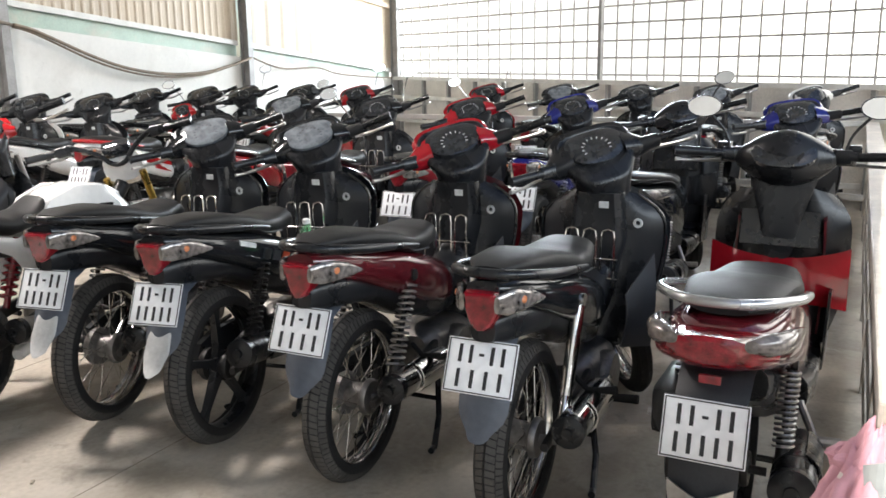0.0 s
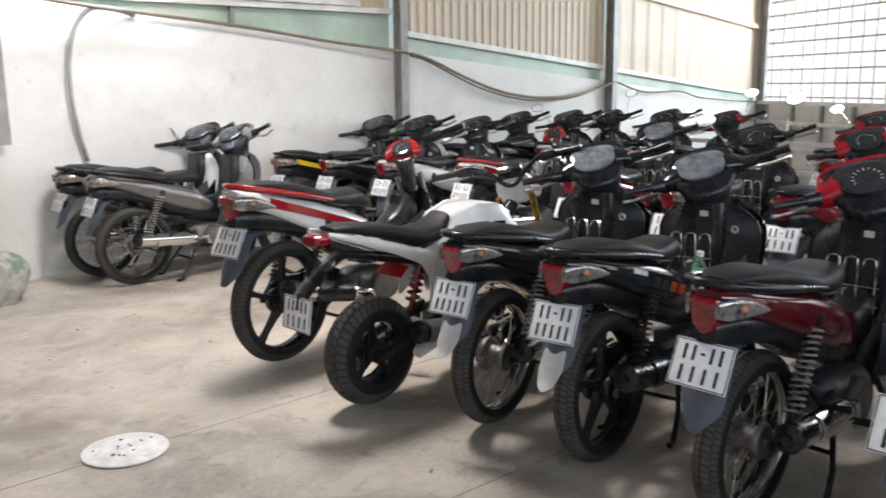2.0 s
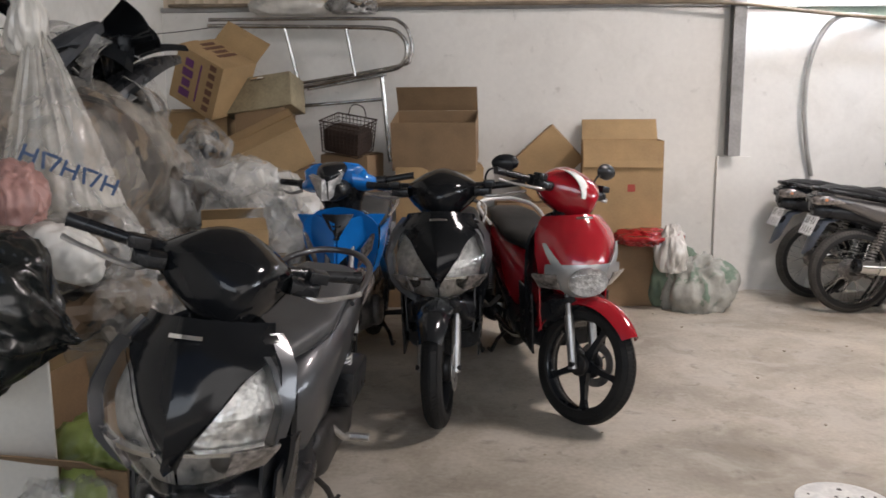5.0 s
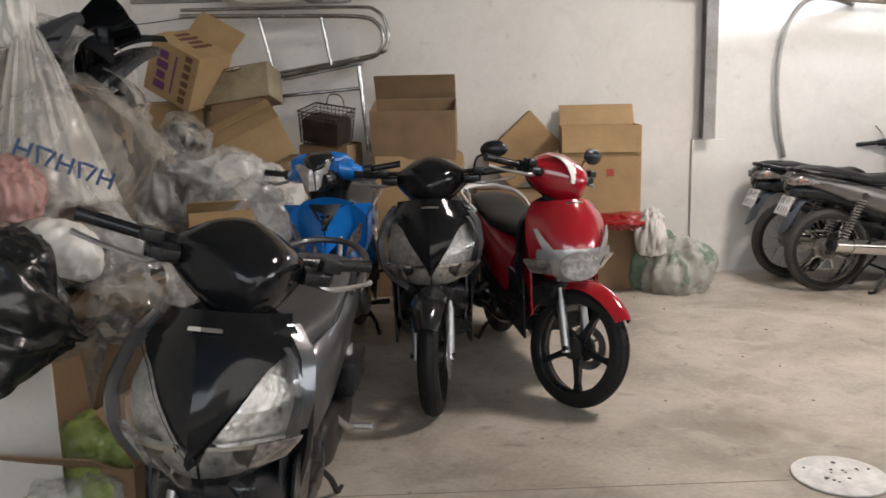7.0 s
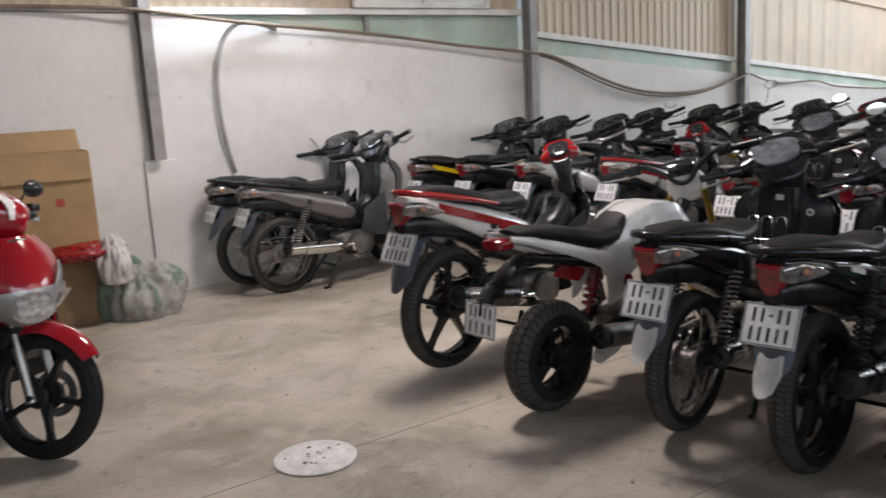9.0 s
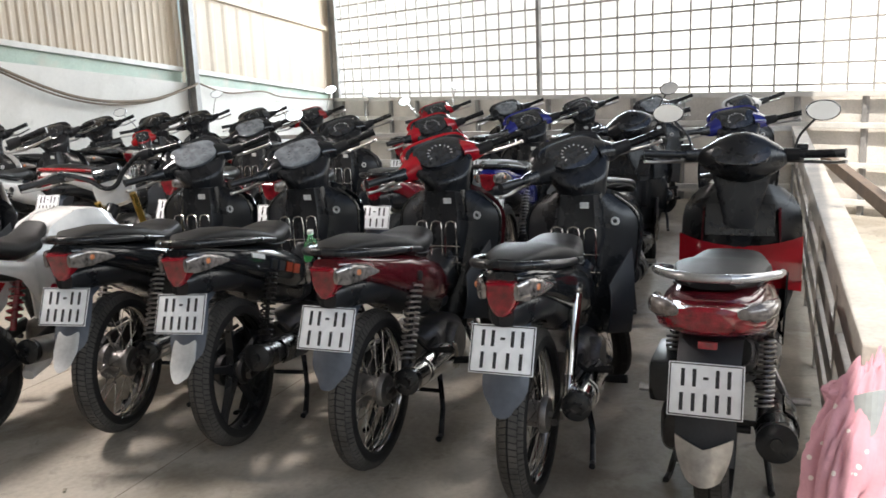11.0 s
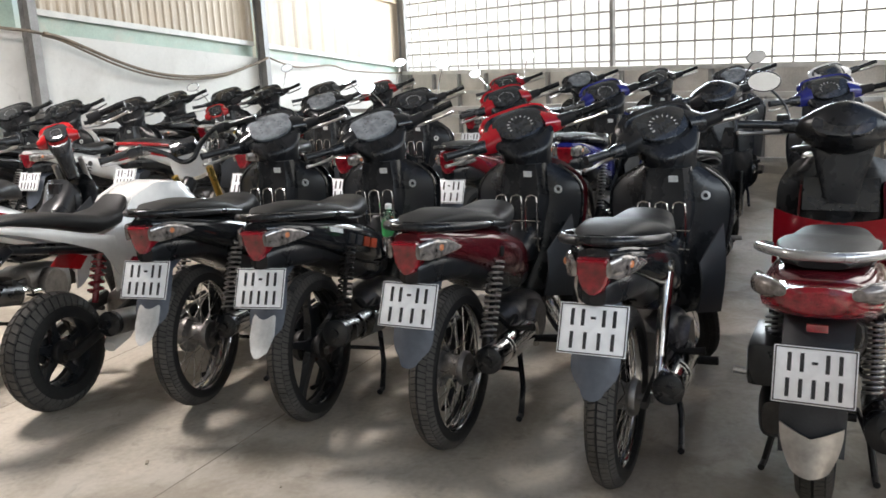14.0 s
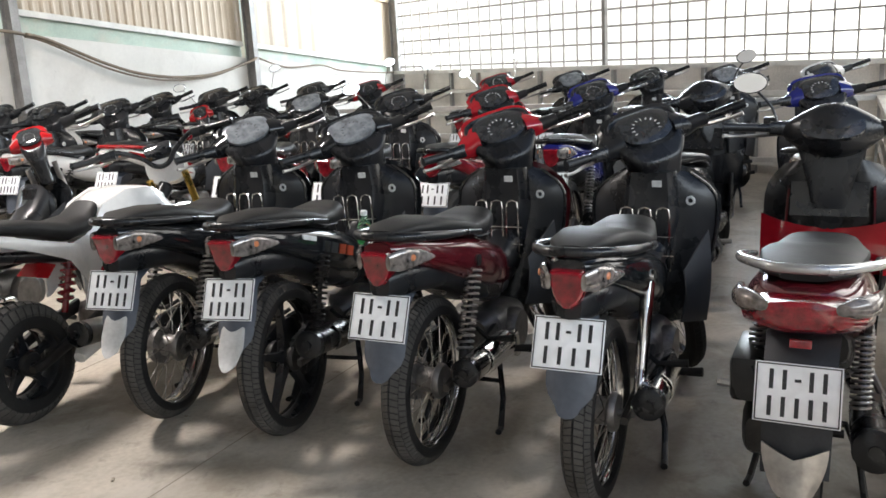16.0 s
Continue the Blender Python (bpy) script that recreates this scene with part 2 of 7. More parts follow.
BLACK_GLOSS = paint("black_gloss", (0.011, 0.012, 0.0135), 0.12, 0.16, 0.3, 0.40)
BLACK_SATIN = material("black_plastic", (0.0130, 0.0138, 0.0155), 0.27, vary=0.5, scale=9, bump=0.05, fine=160, gloss=0.36)
DEEP_BLACK = paint("deep_black_paint", (0.008, 0.0085, 0.0095), 0.10, 0.05, 0.2, 0.22)
CHARCOAL = material("charcoal_plastic", (0.030, 0.033, 0.038), 0.5, vary=0.25, scale=7, bump=0.04, fine=140, gloss=0.35)
GREY_GUARD = material("grey_mudguard", (0.070, 0.082, 0.104), 0.42, vary=0.25, scale=7)
SEAT_VINYL = material("seat_vinyl", (0.017, 0.0168, 0.017), 0.48, vary=0.4, scale=10, bump=0.25, fine=230, gloss=0.20)
GREY_VINYL = material("grey_vinyl", (0.065, 0.066, 0.068), 0.42, vary=0.3, scale=10, bump=0.25, fine=230, gloss=0.45)
RUBBER = material("rubber", (0.015, 0.0147, 0.0143), 0.66, vary=0.5, scale=8, bump=0.3, fine=90, gloss=0.3)
DUSTY_RUBBER = material("dusty_rubber", (0.055, 0.051, 0.046), 0.75, vary=0.5, scale=8, bump=0.3, fine=90)
CHROME = material("chrome", (0.72, 0.71, 0.69), 0.12, 1.0, 0.12, 12)
ALLOY = material("alloy", (0.42, 0.41, 0.40), 0.34, 0.9, 0.3, 12)
DULL_ALLOY = material("dull_alloy", (0.20, 0.19, 0.18), 0.46, 0.8, 0.4, 14, 0.15)
DARK_METAL = material("dark_metal", (0.045, 0.043, 0.042), 0.45, 0.7, 0.4, 14, 0.1)
RED = paint("red_paint", (0.30, 0.008, 0.011))
DEEP_RED = paint("deep_red_paint", (0.085, 0.008, 0.012))
BRIGHT_RED = paint("bright_red_paint", (0.33, 0.008, 0.016), 0.12)
MAROON = paint("maroon_paint", (0.20, 0.010, 0.016))
PALE_FLAP = material("pale_flap", (0.50, 0.50, 0.49), 0.4, 0.0, 0.25, 12)
WHITE = paint("white_paint", (0.72, 0.71, 0.69), 0.2)
SILVER = material("silver_paint", (0.40, 0.40, 0.40), 0.25, 0.6, 0.1, 6, coat=0.5)
GREY_PAINT = material("grey_metal_paint", (0.065, 0.066, 0.07), 0.36, 0.5, 0.12, 6, coat=0.5)
TITANIUM = material("titanium_paint", (0.17, 0.16, 0.155), 0.25, 0.5, 0.15, 6, coat=0.6)
BLUE = paint("blue_paint", (0.006, 0.17, 0.55), 0.12)
NAVY = paint("navy_paint", (0.015, 0.02, 0.16), 0.14)
YELLOW = paint("yellow_paint", (0.75, 0.52, 0.02), 0.2)
GOLD = material("gold_anodised", (0.55, 0.36, 0.08), 0.28, 0.9, 0.15, 9)
RED_LENS = material("red_lens", (0.21, 0.006, 0.014), 0.12, vary=0.6, scale=34, bump=0.3, fine=240, coat=1.0)
AMBER_LENS = material("amber_lens", (0.60, 0.22, 0.10), 0.12, vary=0.15, coat=0.5)
CLEAR_LENS = material("clear_lens", (0.95, 0.95, 0.94), 0.02, vary=0.03, trans=1.0)
SMOKE_LENS = material("smoked_lens", (0.24, 0.215, 0.20), 0.12, vary=0.95, scale=40, coat=0.8, metal=0.45)
CLEAR_SIDE = material("clear_side_lens", (0.15, 0.13, 0.12), 0.2, vary=0.8, scale=34, coat=0.4, metal=0.2)
REFLECTOR = material("reflector", (0.56, 0.55, 0.53), 0.30, 0.6, 0.35, 30)
rn = REFLECTOR.node_tree.nodes
facet, lump = rn.new("ShaderNodeTexVoronoi"), rn.new("ShaderNodeBump")
facet.inputs["Scale"].default_value = 75
lump.inputs["Strength"].default_value, lump.inputs["Distance"].default_value = 0.30, 0.010
REFLECTOR.node_tree.links.new(rn["Texture Coordinate"].outputs["Object"], facet.inputs["Vector"])
REFLECTOR.node_tree.links.new(facet.outputs["Distance"], lump.inputs["Height"])
REFLECTOR.node_tree.links.new(lump.outputs[0], rn["Principled BSDF"].inputs["Normal"])
DIAL = material("dial", (0.026, 0.028, 0.031), 0.10, vary=0.5, scale=30, coat=0.7)
# sky reflection painted in as a paler dial colour
SKY_DIAL = material("sky_dial", (0.17, 0.185, 0.20), 0.10, vary=0.5, scale=25, coat=0.7)
MIRROR = material("mirror_glass", (0.85, 0.86, 0.87), 0.03, 1.0, 0.02)
PLATE_WHITE = material("plate_white", (0.84, 0.85, 0.86), 0.32, vary=0.08, scale=25)
PLATE_INK = material("plate_ink", (0.02, 0.02, 0.022), 0.5, vary=0.2)
STICKER = material("sticker", (0.62, 0.63, 0.62), 0.4, vary=0.15, scale=30)
ORANGE_MARK = material("orange_mark", (0.55, 0.08, 0.03), 0.35)


# ---- wheels ----
def tyre_point(R, w, h, around, across, sink=0.0):
    """A point of the tyre's surface: around the wheel and across its section, both in radians."""
    rad = R - h + h * max(0.0, math.cos(across)) ** 0.7 - sink
    return Vector((rad * math.cos(around), w / 2 * math.sin(across) / math.sin(math.pi * 0.575), rad * math.sin(around)))


def tyre(bm, R, w, h, knob=0):
    m, n = 12, 72
    rows = []
    for k in range(m + 1):
        a = math.pi * (k / m - 0.5) * 1.15
        sink = (0.0042 if not knob else 0.008) if abs(a) < 1.25 else 0.002
        rows.append([bm.verts.new(tyre_point(R, w, h, 2 * math.pi * q / n, a, sink)) for q in range(n)])
    for a, b in zip(rows, rows[1:] + rows[:1]):
        for q in range(n):
            bm.faces.new((a[q], a[(q + 1) % n], b[(q + 1) % n], b[q]))


def tread(bm, R, w, h, knob=0):
    """Rows of raised rubber blocks, set in a chevron."""
    n = 84 if not knob else 40
    pitch = 2 * math.pi / n
    cols = ((-1.18, -0.72), (-0.64, -0.08), (0.08, 0.64), (0.72, 1.18)) if not knob else ((-1.15, -0.62), (-0.48, -0.05), (0.05, 0.48), (0.62, 1.15))
    for c, (lo, hi) in enumerate(cols):
        for k in range(n):
            a0 = pitch * (k + (0.5 if c in (0, 3) else 0.0) + (0.25 if knob and c > 1 else 0.0))
            lean = pitch * 0.55
            corners = []
            for b in (lo, hi):
                skew = lean * abs(b)
                for t in (0.0, 0.80):
                    corners.append((a0 + skew + t * pitch, b))
            top = [bm.verts.new(tyre_point(R, w, h, a, b)) for a, b in corners]
            low = [bm.verts.new(tyre_point(R, w, h, a, b, 0.006 if not knob else 0.010)) for a, b in corners]
            bm.faces.new((top[0], top[1], top[3], top[2]))
            for p, q in ((0, 1), (1, 3), (3, 2), (2, 0)):
                bm.faces.new((top[p], low[p], low[q], top[q]))


def rim(bm, R, w):
    lathe(bm, [(R, -w / 2), (R + 0.008, -w / 2), (R + 0.008, -w * 0.42), (R - 0.006, -w * 0.2), (R - 0.006, w * 0.2), (R + 0.008, w * 0.42), (R + 0.008, w / 2), (R, w / 2),
               (R - 0.010, w * 0.38), (R - 0.016, w * 0.15), (R - 0.016, -w * 0.15), (R - 0.010, -w * 0.38)], 48, closed=True)


def hub(bm, r=0.055, w=0.10):
    lathe(bm, [(0.012, -w * 0.9), (0.012, -w / 2), (r * 0.9, -w / 2), (r, -w * 0.42), (r, -w * 0.34), (r * 0.7, -w * 0.25), (r * 0.7, w * 0.2), (r * 1.2, w * 0.26), (r * 1.2, w * 0.42), (r * 1.1, w / 2), (0.012, w / 2), (0.012, w * 0.9)], 28)


def spokes(bm, R, r=0.05, w=0.06):
    for k in range(36):
        a = 2 * math.pi * k / 36
        b = a + (0.55 if k % 4 in (0, 1) else -0.55)
        y = w / 2 if k % 2 else -w / 2
        tube(bm, [(r * math.cos(b), y, r * math.sin(b)), (R * math.cos(a), y * 0.1, R * math.sin(a))], 0.0017, 4)


def arm(bm, R, w=0.03):
    """A cast arm from the hub to the rim."""
    a = 0.3
    d, s = Vector((math.cos(a), 0, math.sin(a))), Vector((-math.sin(a), 0, math.cos(a)))
    rings = []
    for t, half in ((0.03, 0.026), (0.09, 0.014), (R * 0.75, 0.012), (R + 0.004, 0.024)):
        c = d * t
        y = w * (0.5 if t < R * 0.5 else 0.36)
        rings.append([c + s * half + Vector((0, y, 0)), c - s * half + Vector((0, y, 0)), c - s * half - Vector((0, y, 0)), c + s * half - Vector((0, y, 0))])
    loft(bm, rings)


def disc(bm, r=0.10, y=0.07):
    lathe(bm, [(r, y - 0.002), (r, y + 0.002), (r * 0.62, y + 0.002), (r * 0.62, y - 0.002)], 40, closed=True)
    for k in range(5):
        a = 2 * math.pi * k / 5
        tube(bm, [(0.02 * math.cos(a), y, 0.02 * math.sin(a)), (r * 0.66 * math.cos(a), y, r * 0.66 * math.sin(a))], 0.006, 5)
    for k in range(20):
        a = 2 * math.pi * (k + 0.5) / 20
        lathe(bm, [(0.004, y - 0.004), (0.004, y + 0.004)], 6, (r * 0.82 * math.cos(a), 0, r * 0.82 * math.sin(a)))


def wheel(parent, name, m, R=0.285, w=0.078, cast=False, rim_mat=None, tyre_mat=None, brake=False, knob=0, turn=0.0):
    key = (R, w, knob)
    h = 0.062 if not knob else 0.10
    rr = R - h + 0.004
    m = m @ Matrix.Rotation(turn, 4, "Y")
    tyre_mat = tyre_mat or (DUSTY_RUBBER if name == "rear_wheel" else RUBBER)
    whl = piece(parent, name, ("rim", key), lambda bm: rim(bm, rr, w * 0.72), rim_mat or CHROME, "polished wheel rim", m)
    piece(whl, "tyre", key, lambda bm: tyre(bm, R, w, h, knob), RUBBER, "black rubber tyre")
    tagged(piece(whl, "tread", key, lambda bm: tread(bm, R, w, h, knob), tyre_mat or RUBBER, "dusty raised tread blocks", sharp=20), kind="stuff")
    if cast:
        for k in range(5):
            piece(whl, "cast_arm", key, lambda bm: arm(bm, rr), rim_mat or BLACK_SATIN, "", Matrix.Rotation(2 * math.pi * k / 5, 4, "Y"))
        piece(whl, "hub", ("cast", key), lambda bm: hub(bm, 0.05, 0.11), DARK_METAL)
    else:
        piece(whl, "hub", ("drum", key), lambda bm: hub(bm, 0.06, 0.12), DULL_ALLOY, "drum brake hub in dull alloy")
        tagged(piece(whl, "spokes", key, lambda bm: spokes(bm, rr - 0.012), CHROME, "thin chromed wire spokes"), kind="stuff")
    if brake:
        piece(whl, "brake_disc", key, lambda bm: disc(bm), ALLOY, "drilled steel brake disc")
    return whl


# ---- small common parts ----
def plate(parent, m, marks=5, mat=None):
    pl = piece(parent, "number_plate", 0, lambda bm: box(bm, (0, 0, 0), (0.003, 0.19, 0.14), bevel=0.0012), mat or PLATE_WHITE, "white number plate with dark rim and marks", m)

    def frame_(bm):
        for y, z, sy, sz in ((0, 0.066, 0.184, 0.003), (0, -0.066, 0.184, 0.003), (0.0905, 0, 0.003, 0.129), (-0.0905, 0, 0.003, 0.129)):
            box(bm, (-0.002, y, z), (0.0016, sy, sz))

    piece(pl, "plate_rim", 0, frame_, PLATE_INK)
    tall = lambda bm: box(bm, (0, 0, 0), (0.0012, 0.0095, 0.046))
    for k in range(5):
        mark_ = piece(pl, "mark", "dash" if k == 2 else "tall", (lambda bm: box(bm, (0, 0, 0), (0.0012, 0.014, 0.007))) if k == 2 else tall, PLATE_INK)
        mark_.location = (-0.0022, 0.058 - k * 0.029, 0.031)
    for k in range(marks):
        piece(pl, "mark", "tall", tall, PLATE_INK).location = (-0.0022, (0.030 if marks == 5 else 0.038) * ((marks - 1) / 2 - k), -0.032)
    return pl


def spring(bm, a, b, r=0.026, turns=11, wire=0.0045):
    a, b = Vector(a), Vector(b)
    d = (b - a).normalized()
    s = d.orthogonal().normalized()
    u = d.cross(s)
    n = turns * 10
    tube(bm, [a + (b - a) * (k / n) + r * (s * math.cos(k * 0.2 * math.pi) + u * math.sin(k * 0.2 * math.pi)) for k in range(n + 1)], wire, 5)


def shock(parent, y, a=(-0.03, 0.30), b=(0.13, 0.66), mat=None, covered=False):
    p, q = Vector((a[0], y, a[1])), Vector((b[0], y, b[1]))
    key = (y, a, b, covered)

    def rod(bm):
        tube(bm, [p, p + (q - p) * 0.30, p + (q - p) * 0.34], [0.017, 0.019, 0.012], 12)
        tube(bm, [p + (q - p) * 0.4, q], 0.009, 10)
        lathe(bm, [(0.02, -0.018), (0.02, 0.018)], 14, p)
        lathe(bm, [(0.02, -0.018), (0.02, 0.018)], 14, q)

    sh = piece(parent, "shock_absorber", key, rod, CHROME if covered else DARK_METAL, "rear shock absorber")
    if covered:
        piece(sh, "shock_sleeve", key, lambda bm: tube(bm, [p + (q - p) * 0.28, p + (q - p) * 0.95], [0.019, 0.0215], 16), CHROME, "polished chrome sleeve")
    else:
        piece(sh, "spring", key, lambda bm: spring(bm, p + (q - p) * 0.22, p + (q - p) * 0.93, 0.0255, 14, 0.0046), mat or ALLOY, "coil spring")
    return sh


def steer_matrix(axis_low, axis_high, angle):
    """A turn about the steering axis."""
    lo, hi = Vector(axis_low), Vector(axis_high)
    return Matrix.Translation(lo) @ Matrix.Rotation(radians(angle), 4, hi - lo) @ Matrix.Translation(-lo)


def mirror(parent, sy, sm, grip, mat=None, yaw=0, tall=0.17):
    """A rear-view mirror on its stalk."""
    gx, gz = grip
    key = (sy, grip, tall)

    def stalk(bm):
        tube(bm, [(gx, sy * 0.19, gz), (gx + 0.01, sy * 0.21, gz + 0.06), (gx - 0.01, sy * 0.27, gz + tall)], 0.005, 7, smooth_steps=4)

    st = piece(parent, "mirror", key, stalk, CHROME if mat is None else mat, "rear-view mirror on a thin stalk", sm)

    def head(bm):
        rows = []
        for t, s in ((0.0, 0.97), (0.006, 1.0), (0.022, 0.8), (0.032, 0.3)):
            rows.append([Vector((gx - 0.012 + t, sy * 0.285 + 0.062 * s * math.cos(a), gz + tall + 0.02 + 0.040 * s * math.sin(a))) for a in steps(0, 2 * math.pi * 23 / 24, 23)])
        loft(bm, rows)

    piece(st, "mirror_shell", key, head, BLACK_SATIN)
    piece(st, "mirror_face", key, lambda bm: loft(bm, [[Vector((gx - 0.0125 - t, sy * 0.285 + 0.058 * s * math.cos(a), gz + tall + 0.02 + 0.036 * s * math.sin(a))) for a in steps(0, 2 * math.pi * 23 / 24, 23)] for t, s in ((0, 1), (0.002, 0.98))]), MIRROR, "silvered mirror glass")
    return st


def grips(parent, sm, gx, gz, back=0.05, y0=0.17, y1=0.345, rise=0.01, lever_mat=None):
    for s in (1, -1):
        side = "left" if s > 0 else "right"
        key = (s, gx, gz, back, y1)
        piece(parent, "grip", key, lambda bm: tube(bm, [(gx - back * 0.45, s * (y0 + 0.045), gz + rise * 0.4), (gx - back, s * y1, gz + rise), (gx - back - 0.002, s * (y1 + 0.008), gz + rise)], [0.016, 0.0165, 0.019], 12), BLACK_SATIN, "ribbed black rubber grip", sm)
        piece(parent, "switch_housing", key, lambda bm: loft(bm, [oval((gx - 0.005 - back * 0.3 * t, s * (y0 - 0.02 + 0.065 * t), gz + rise * 0.3 * t), 0.026 - 0.004 * t, 0.028 - 0.004 * t, 3, 14, plane="y") for t in (0, 0.3, 0.7, 1)]), BLACK_SATIN, "black switch housing", sm)
        piece(parent, "brake_lever", key, lambda bm: tube(bm, [(gx + 0.03, s * (y0 + 0.01), gz - 0.022), (gx + 0.055, s * (y0 + 0.06), gz - 0.030), (gx + 0.035 - back * 0.7, s * (y1 - 0.03), gz - 0.026), (gx + 0.030 - back, s * (y1 + 0.012), gz - 0.020)], [0.009, 0.008, 0.006, 0.008], 7, smooth_steps=4), lever_mat or ALLOY, "", sm)


def muffler(parent, key, a, b, r=0.045, body=None, tip=None, shield=None):
    a, b = Vector(a), Vector(b)
    ex = piece(parent, "exhaust", ("pipe", key), lambda bm: tube(bm, [(0.62, -0.06, 0.24), (0.5, -0.12, 0.2), a + (a - b) * 0.12, a], [0.014, 0.015, 0.017, 0.02], 10, smooth_steps=4), CHROME, "exhaust pipe and silencer")

    def can(bm):
        d = (b - a)
        tube(bm, [a, a + d * 0.06, a + d * 0.2, a + d * 0.93, a + d * 0.97, b], [0.02, r * 0.75, r, r, r * 0.95, r * 0.8], 20)

    piece(ex, "silencer", key, can, body or CHROME, "silencer can")

    def end(bm):
        d = (b - a).normalized()
        tube(bm, [b - d * 0.02, b + d * 0.012, b + d * 0.02], [r * 0.98, r * 1.0, r * 0.7], 20)
        tube(bm, [b + d * 0.01, b + d * 0.032], [r * 0.34, r * 0.32], 14)

    piece(ex, "silencer_tip", key, end, tip or BLACK_SATIN, "dark end cap with outlet")
    if shield:
        def guard(bm):
            d = b - a
            s = Vector((0, -1, 0))
            up = d.normalized().cross(s)
            sheet(bm, lambda u, v: a + d * (0.22 + 0.5 * v) + (r + 0.008) * (s * math.cos(u) + up * math.sin(u)), steps(-0.9, 1.2, 6), steps(0, 1, 4), 0.003)

        piece(ex, "heat_shield", key, guard, shield, "chromed heat shield")
    return ex


def engine(parent, key="e", fins=True):
    def case(bm):
        hull(bm, [(0.36, 0.30, 0.05, 0.06, 3), (0.40, 0.30, 0.10, 0.085, 3.4), (0.55, 0.29, 0.115, 0.10, 3.4), (0.66, 0.29, 0.10, 0.085, 3.2), (0.70, 0.29, 0.06, 0.06, 3)], 20)
        lathe(bm, [(0.075, -0.135), (0.085, -0.12), (0.085, -0.1), (0.085, 0.1), (0.085, 0.125), (0.07, 0.14)], 24, (0.52, 0, 0.29))

    en = piece(parent, "engine", key, case, DULL_ALLOY, "dull alloy engine casing")

    def cyl(bm):
        rows = [(0.68, 0.30, 0.05, 0.05)]
        for k in range(7):
            x = 0.71 + 0.018 * k
            rows += [(x - 0.004, 0.30, 0.05, 0.05), (x - 0.003, 0.30, 0.065, 0.06, 4), (x + 0.003, 0.30, 0.065, 0.06, 4), (x + 0.004, 0.30, 0.05, 0.05)]
        hull(bm, rows + [(0.84, 0.30, 0.05, 0.05), (0.86, 0.30, 0.045, 0.045)], 14)

    piece(en, "cylinder", key, cyl, DARK_METAL, "finned cylinder")
    return en


def underbone(name, label, body=None, cowl=None, tail=None, seat=None, plate_marks=5, cast=False, tyre_mat=None, steer=24, mirrors=(), covered=False, rim_mat=None,
              guard=None, guard_tip=None, silencer=None, dial=None, shield_out=None, stripe=None, rack=True, muff=0, mark=True, side_label="glossy side fairing", amber=True, rail_mat=None, lift=0.0, wings=None, lens=None, decal=False, shield_in=None):
    """A step-through motorbike; the rear wheel stands on the origin and x points ahead."""
    body, cowl, tail = body or BLACK_GLOSS, cowl or BLACK_GLOSS, tail or body or BLACK_GLOSS
    bike = tagged(new(name), label, "motorbike", "parked motorbikes", "thing")
    sm = steer_matrix((1.225, 0, 0.285), (0.93, 0, 0.95), steer)
    R = 0.285
    wheel(bike, "rear_wheel", Matrix.Translation((-0.05, 0, R)), R, 0.088, cast, rim_mat, tyre_mat)
    wheel(bike, "front_wheel", sm @ Matrix.Translation((1.225, 0, R)), R, 0.072, cast, rim_mat, tyre_mat, brake=cast)
    engine(bike)
    # frame, swing arm, chain case
    piece(bike, "chassis", 0, lambda bm: tube(bm, [(0.95, 0, 0.82), (0.8, 0, 0.5), (0.55, 0, 0.42), (0.3, 0, 0.5), (-0.12, 0, 0.66)], [0.03, 0.03, 0.028, 0.024, 0.018], 10, smooth_steps=4), BLACK_SATIN, "black steel spine frame")
    for s in (1, -1):
        piece(bike, "swing_arm", s, lambda bm: loft(bm, [oval((x, s * y, z), 0.012, h, 3, 12) for x, y, z, h in ((0.40, 0.075, 0.33, 0.022), (0.2, 0.085, 0.31, 0.02), (-0.05, 0.088, 0.285, 0.018), (-0.10, 0.088, 0.282, 0.012))]), DARK_METAL)
        shock(bike, s * 0.115, covered=covered, mat=None if not cast else DARK_METAL)
        piece(bike, "footrest", s, lambda bm: tube(bm, [(0.42, s * 0.1, 0.24), (0.42, s * 0.17, 0.25), (0.42, s * 0.24, 0.255)], [0.010, 0.014, 0.016], 10), RUBBER, "rubber-covered footrest")
        piece(bike, "pillion_footrest", s, lambda bm: tube(bm, [(0.18, s * 0.09, 0.40), (0.16, s * 0.14, 0.37), (0.16, s * 0.23, 0.38)], [0.008, 0.009, 0.014], 8), RUBBER)
    piece(bike, "chain_case", 0, lambda bm: prism(bm, [(-0.09, 0.31), (-0.06, 0.36), (0.02, 0.385), (0.35, 0.39), (0.42, 0.36), (0.42, 0.28), (0.3, 0.25), (0.0, 0.225), (-0.07, 0.25)], 0.062, 0.085), BLACK_SATIN, "black chain case")
    shape = {0: ((0.40, -0.13, 0.30), (-0.10, -0.16, 0.345), 0.047), 1: ((0.36, -0.13, 0.29), (-0.14, -0.16, 0.37), 0.05)}[muff]
    muffler(bike, ("u", muff), *shape, body=silencer or CHROME, shield=CHROME if muff == 0 else BLACK_SATIN)
    # stands
    piece(bike, "centre_stand", lift, lambda bm: [tube(bm, [(0.36, s * 0.10, 0.21), (0.28, s * 0.14, 0.10), (0.22, s * 0.15, 0.012 - lift), (0.18, s * 0.155, 0.012 - lift)], [0.011, 0.011, 0.012, 0.012], 8) for s in (1, -1)] and tube(bm, [(0.32, 0.12, 0.15), (0.32, -0.12, 0.15)], 0.009, 8), BLACK_SATIN, "black tubular centre stand")
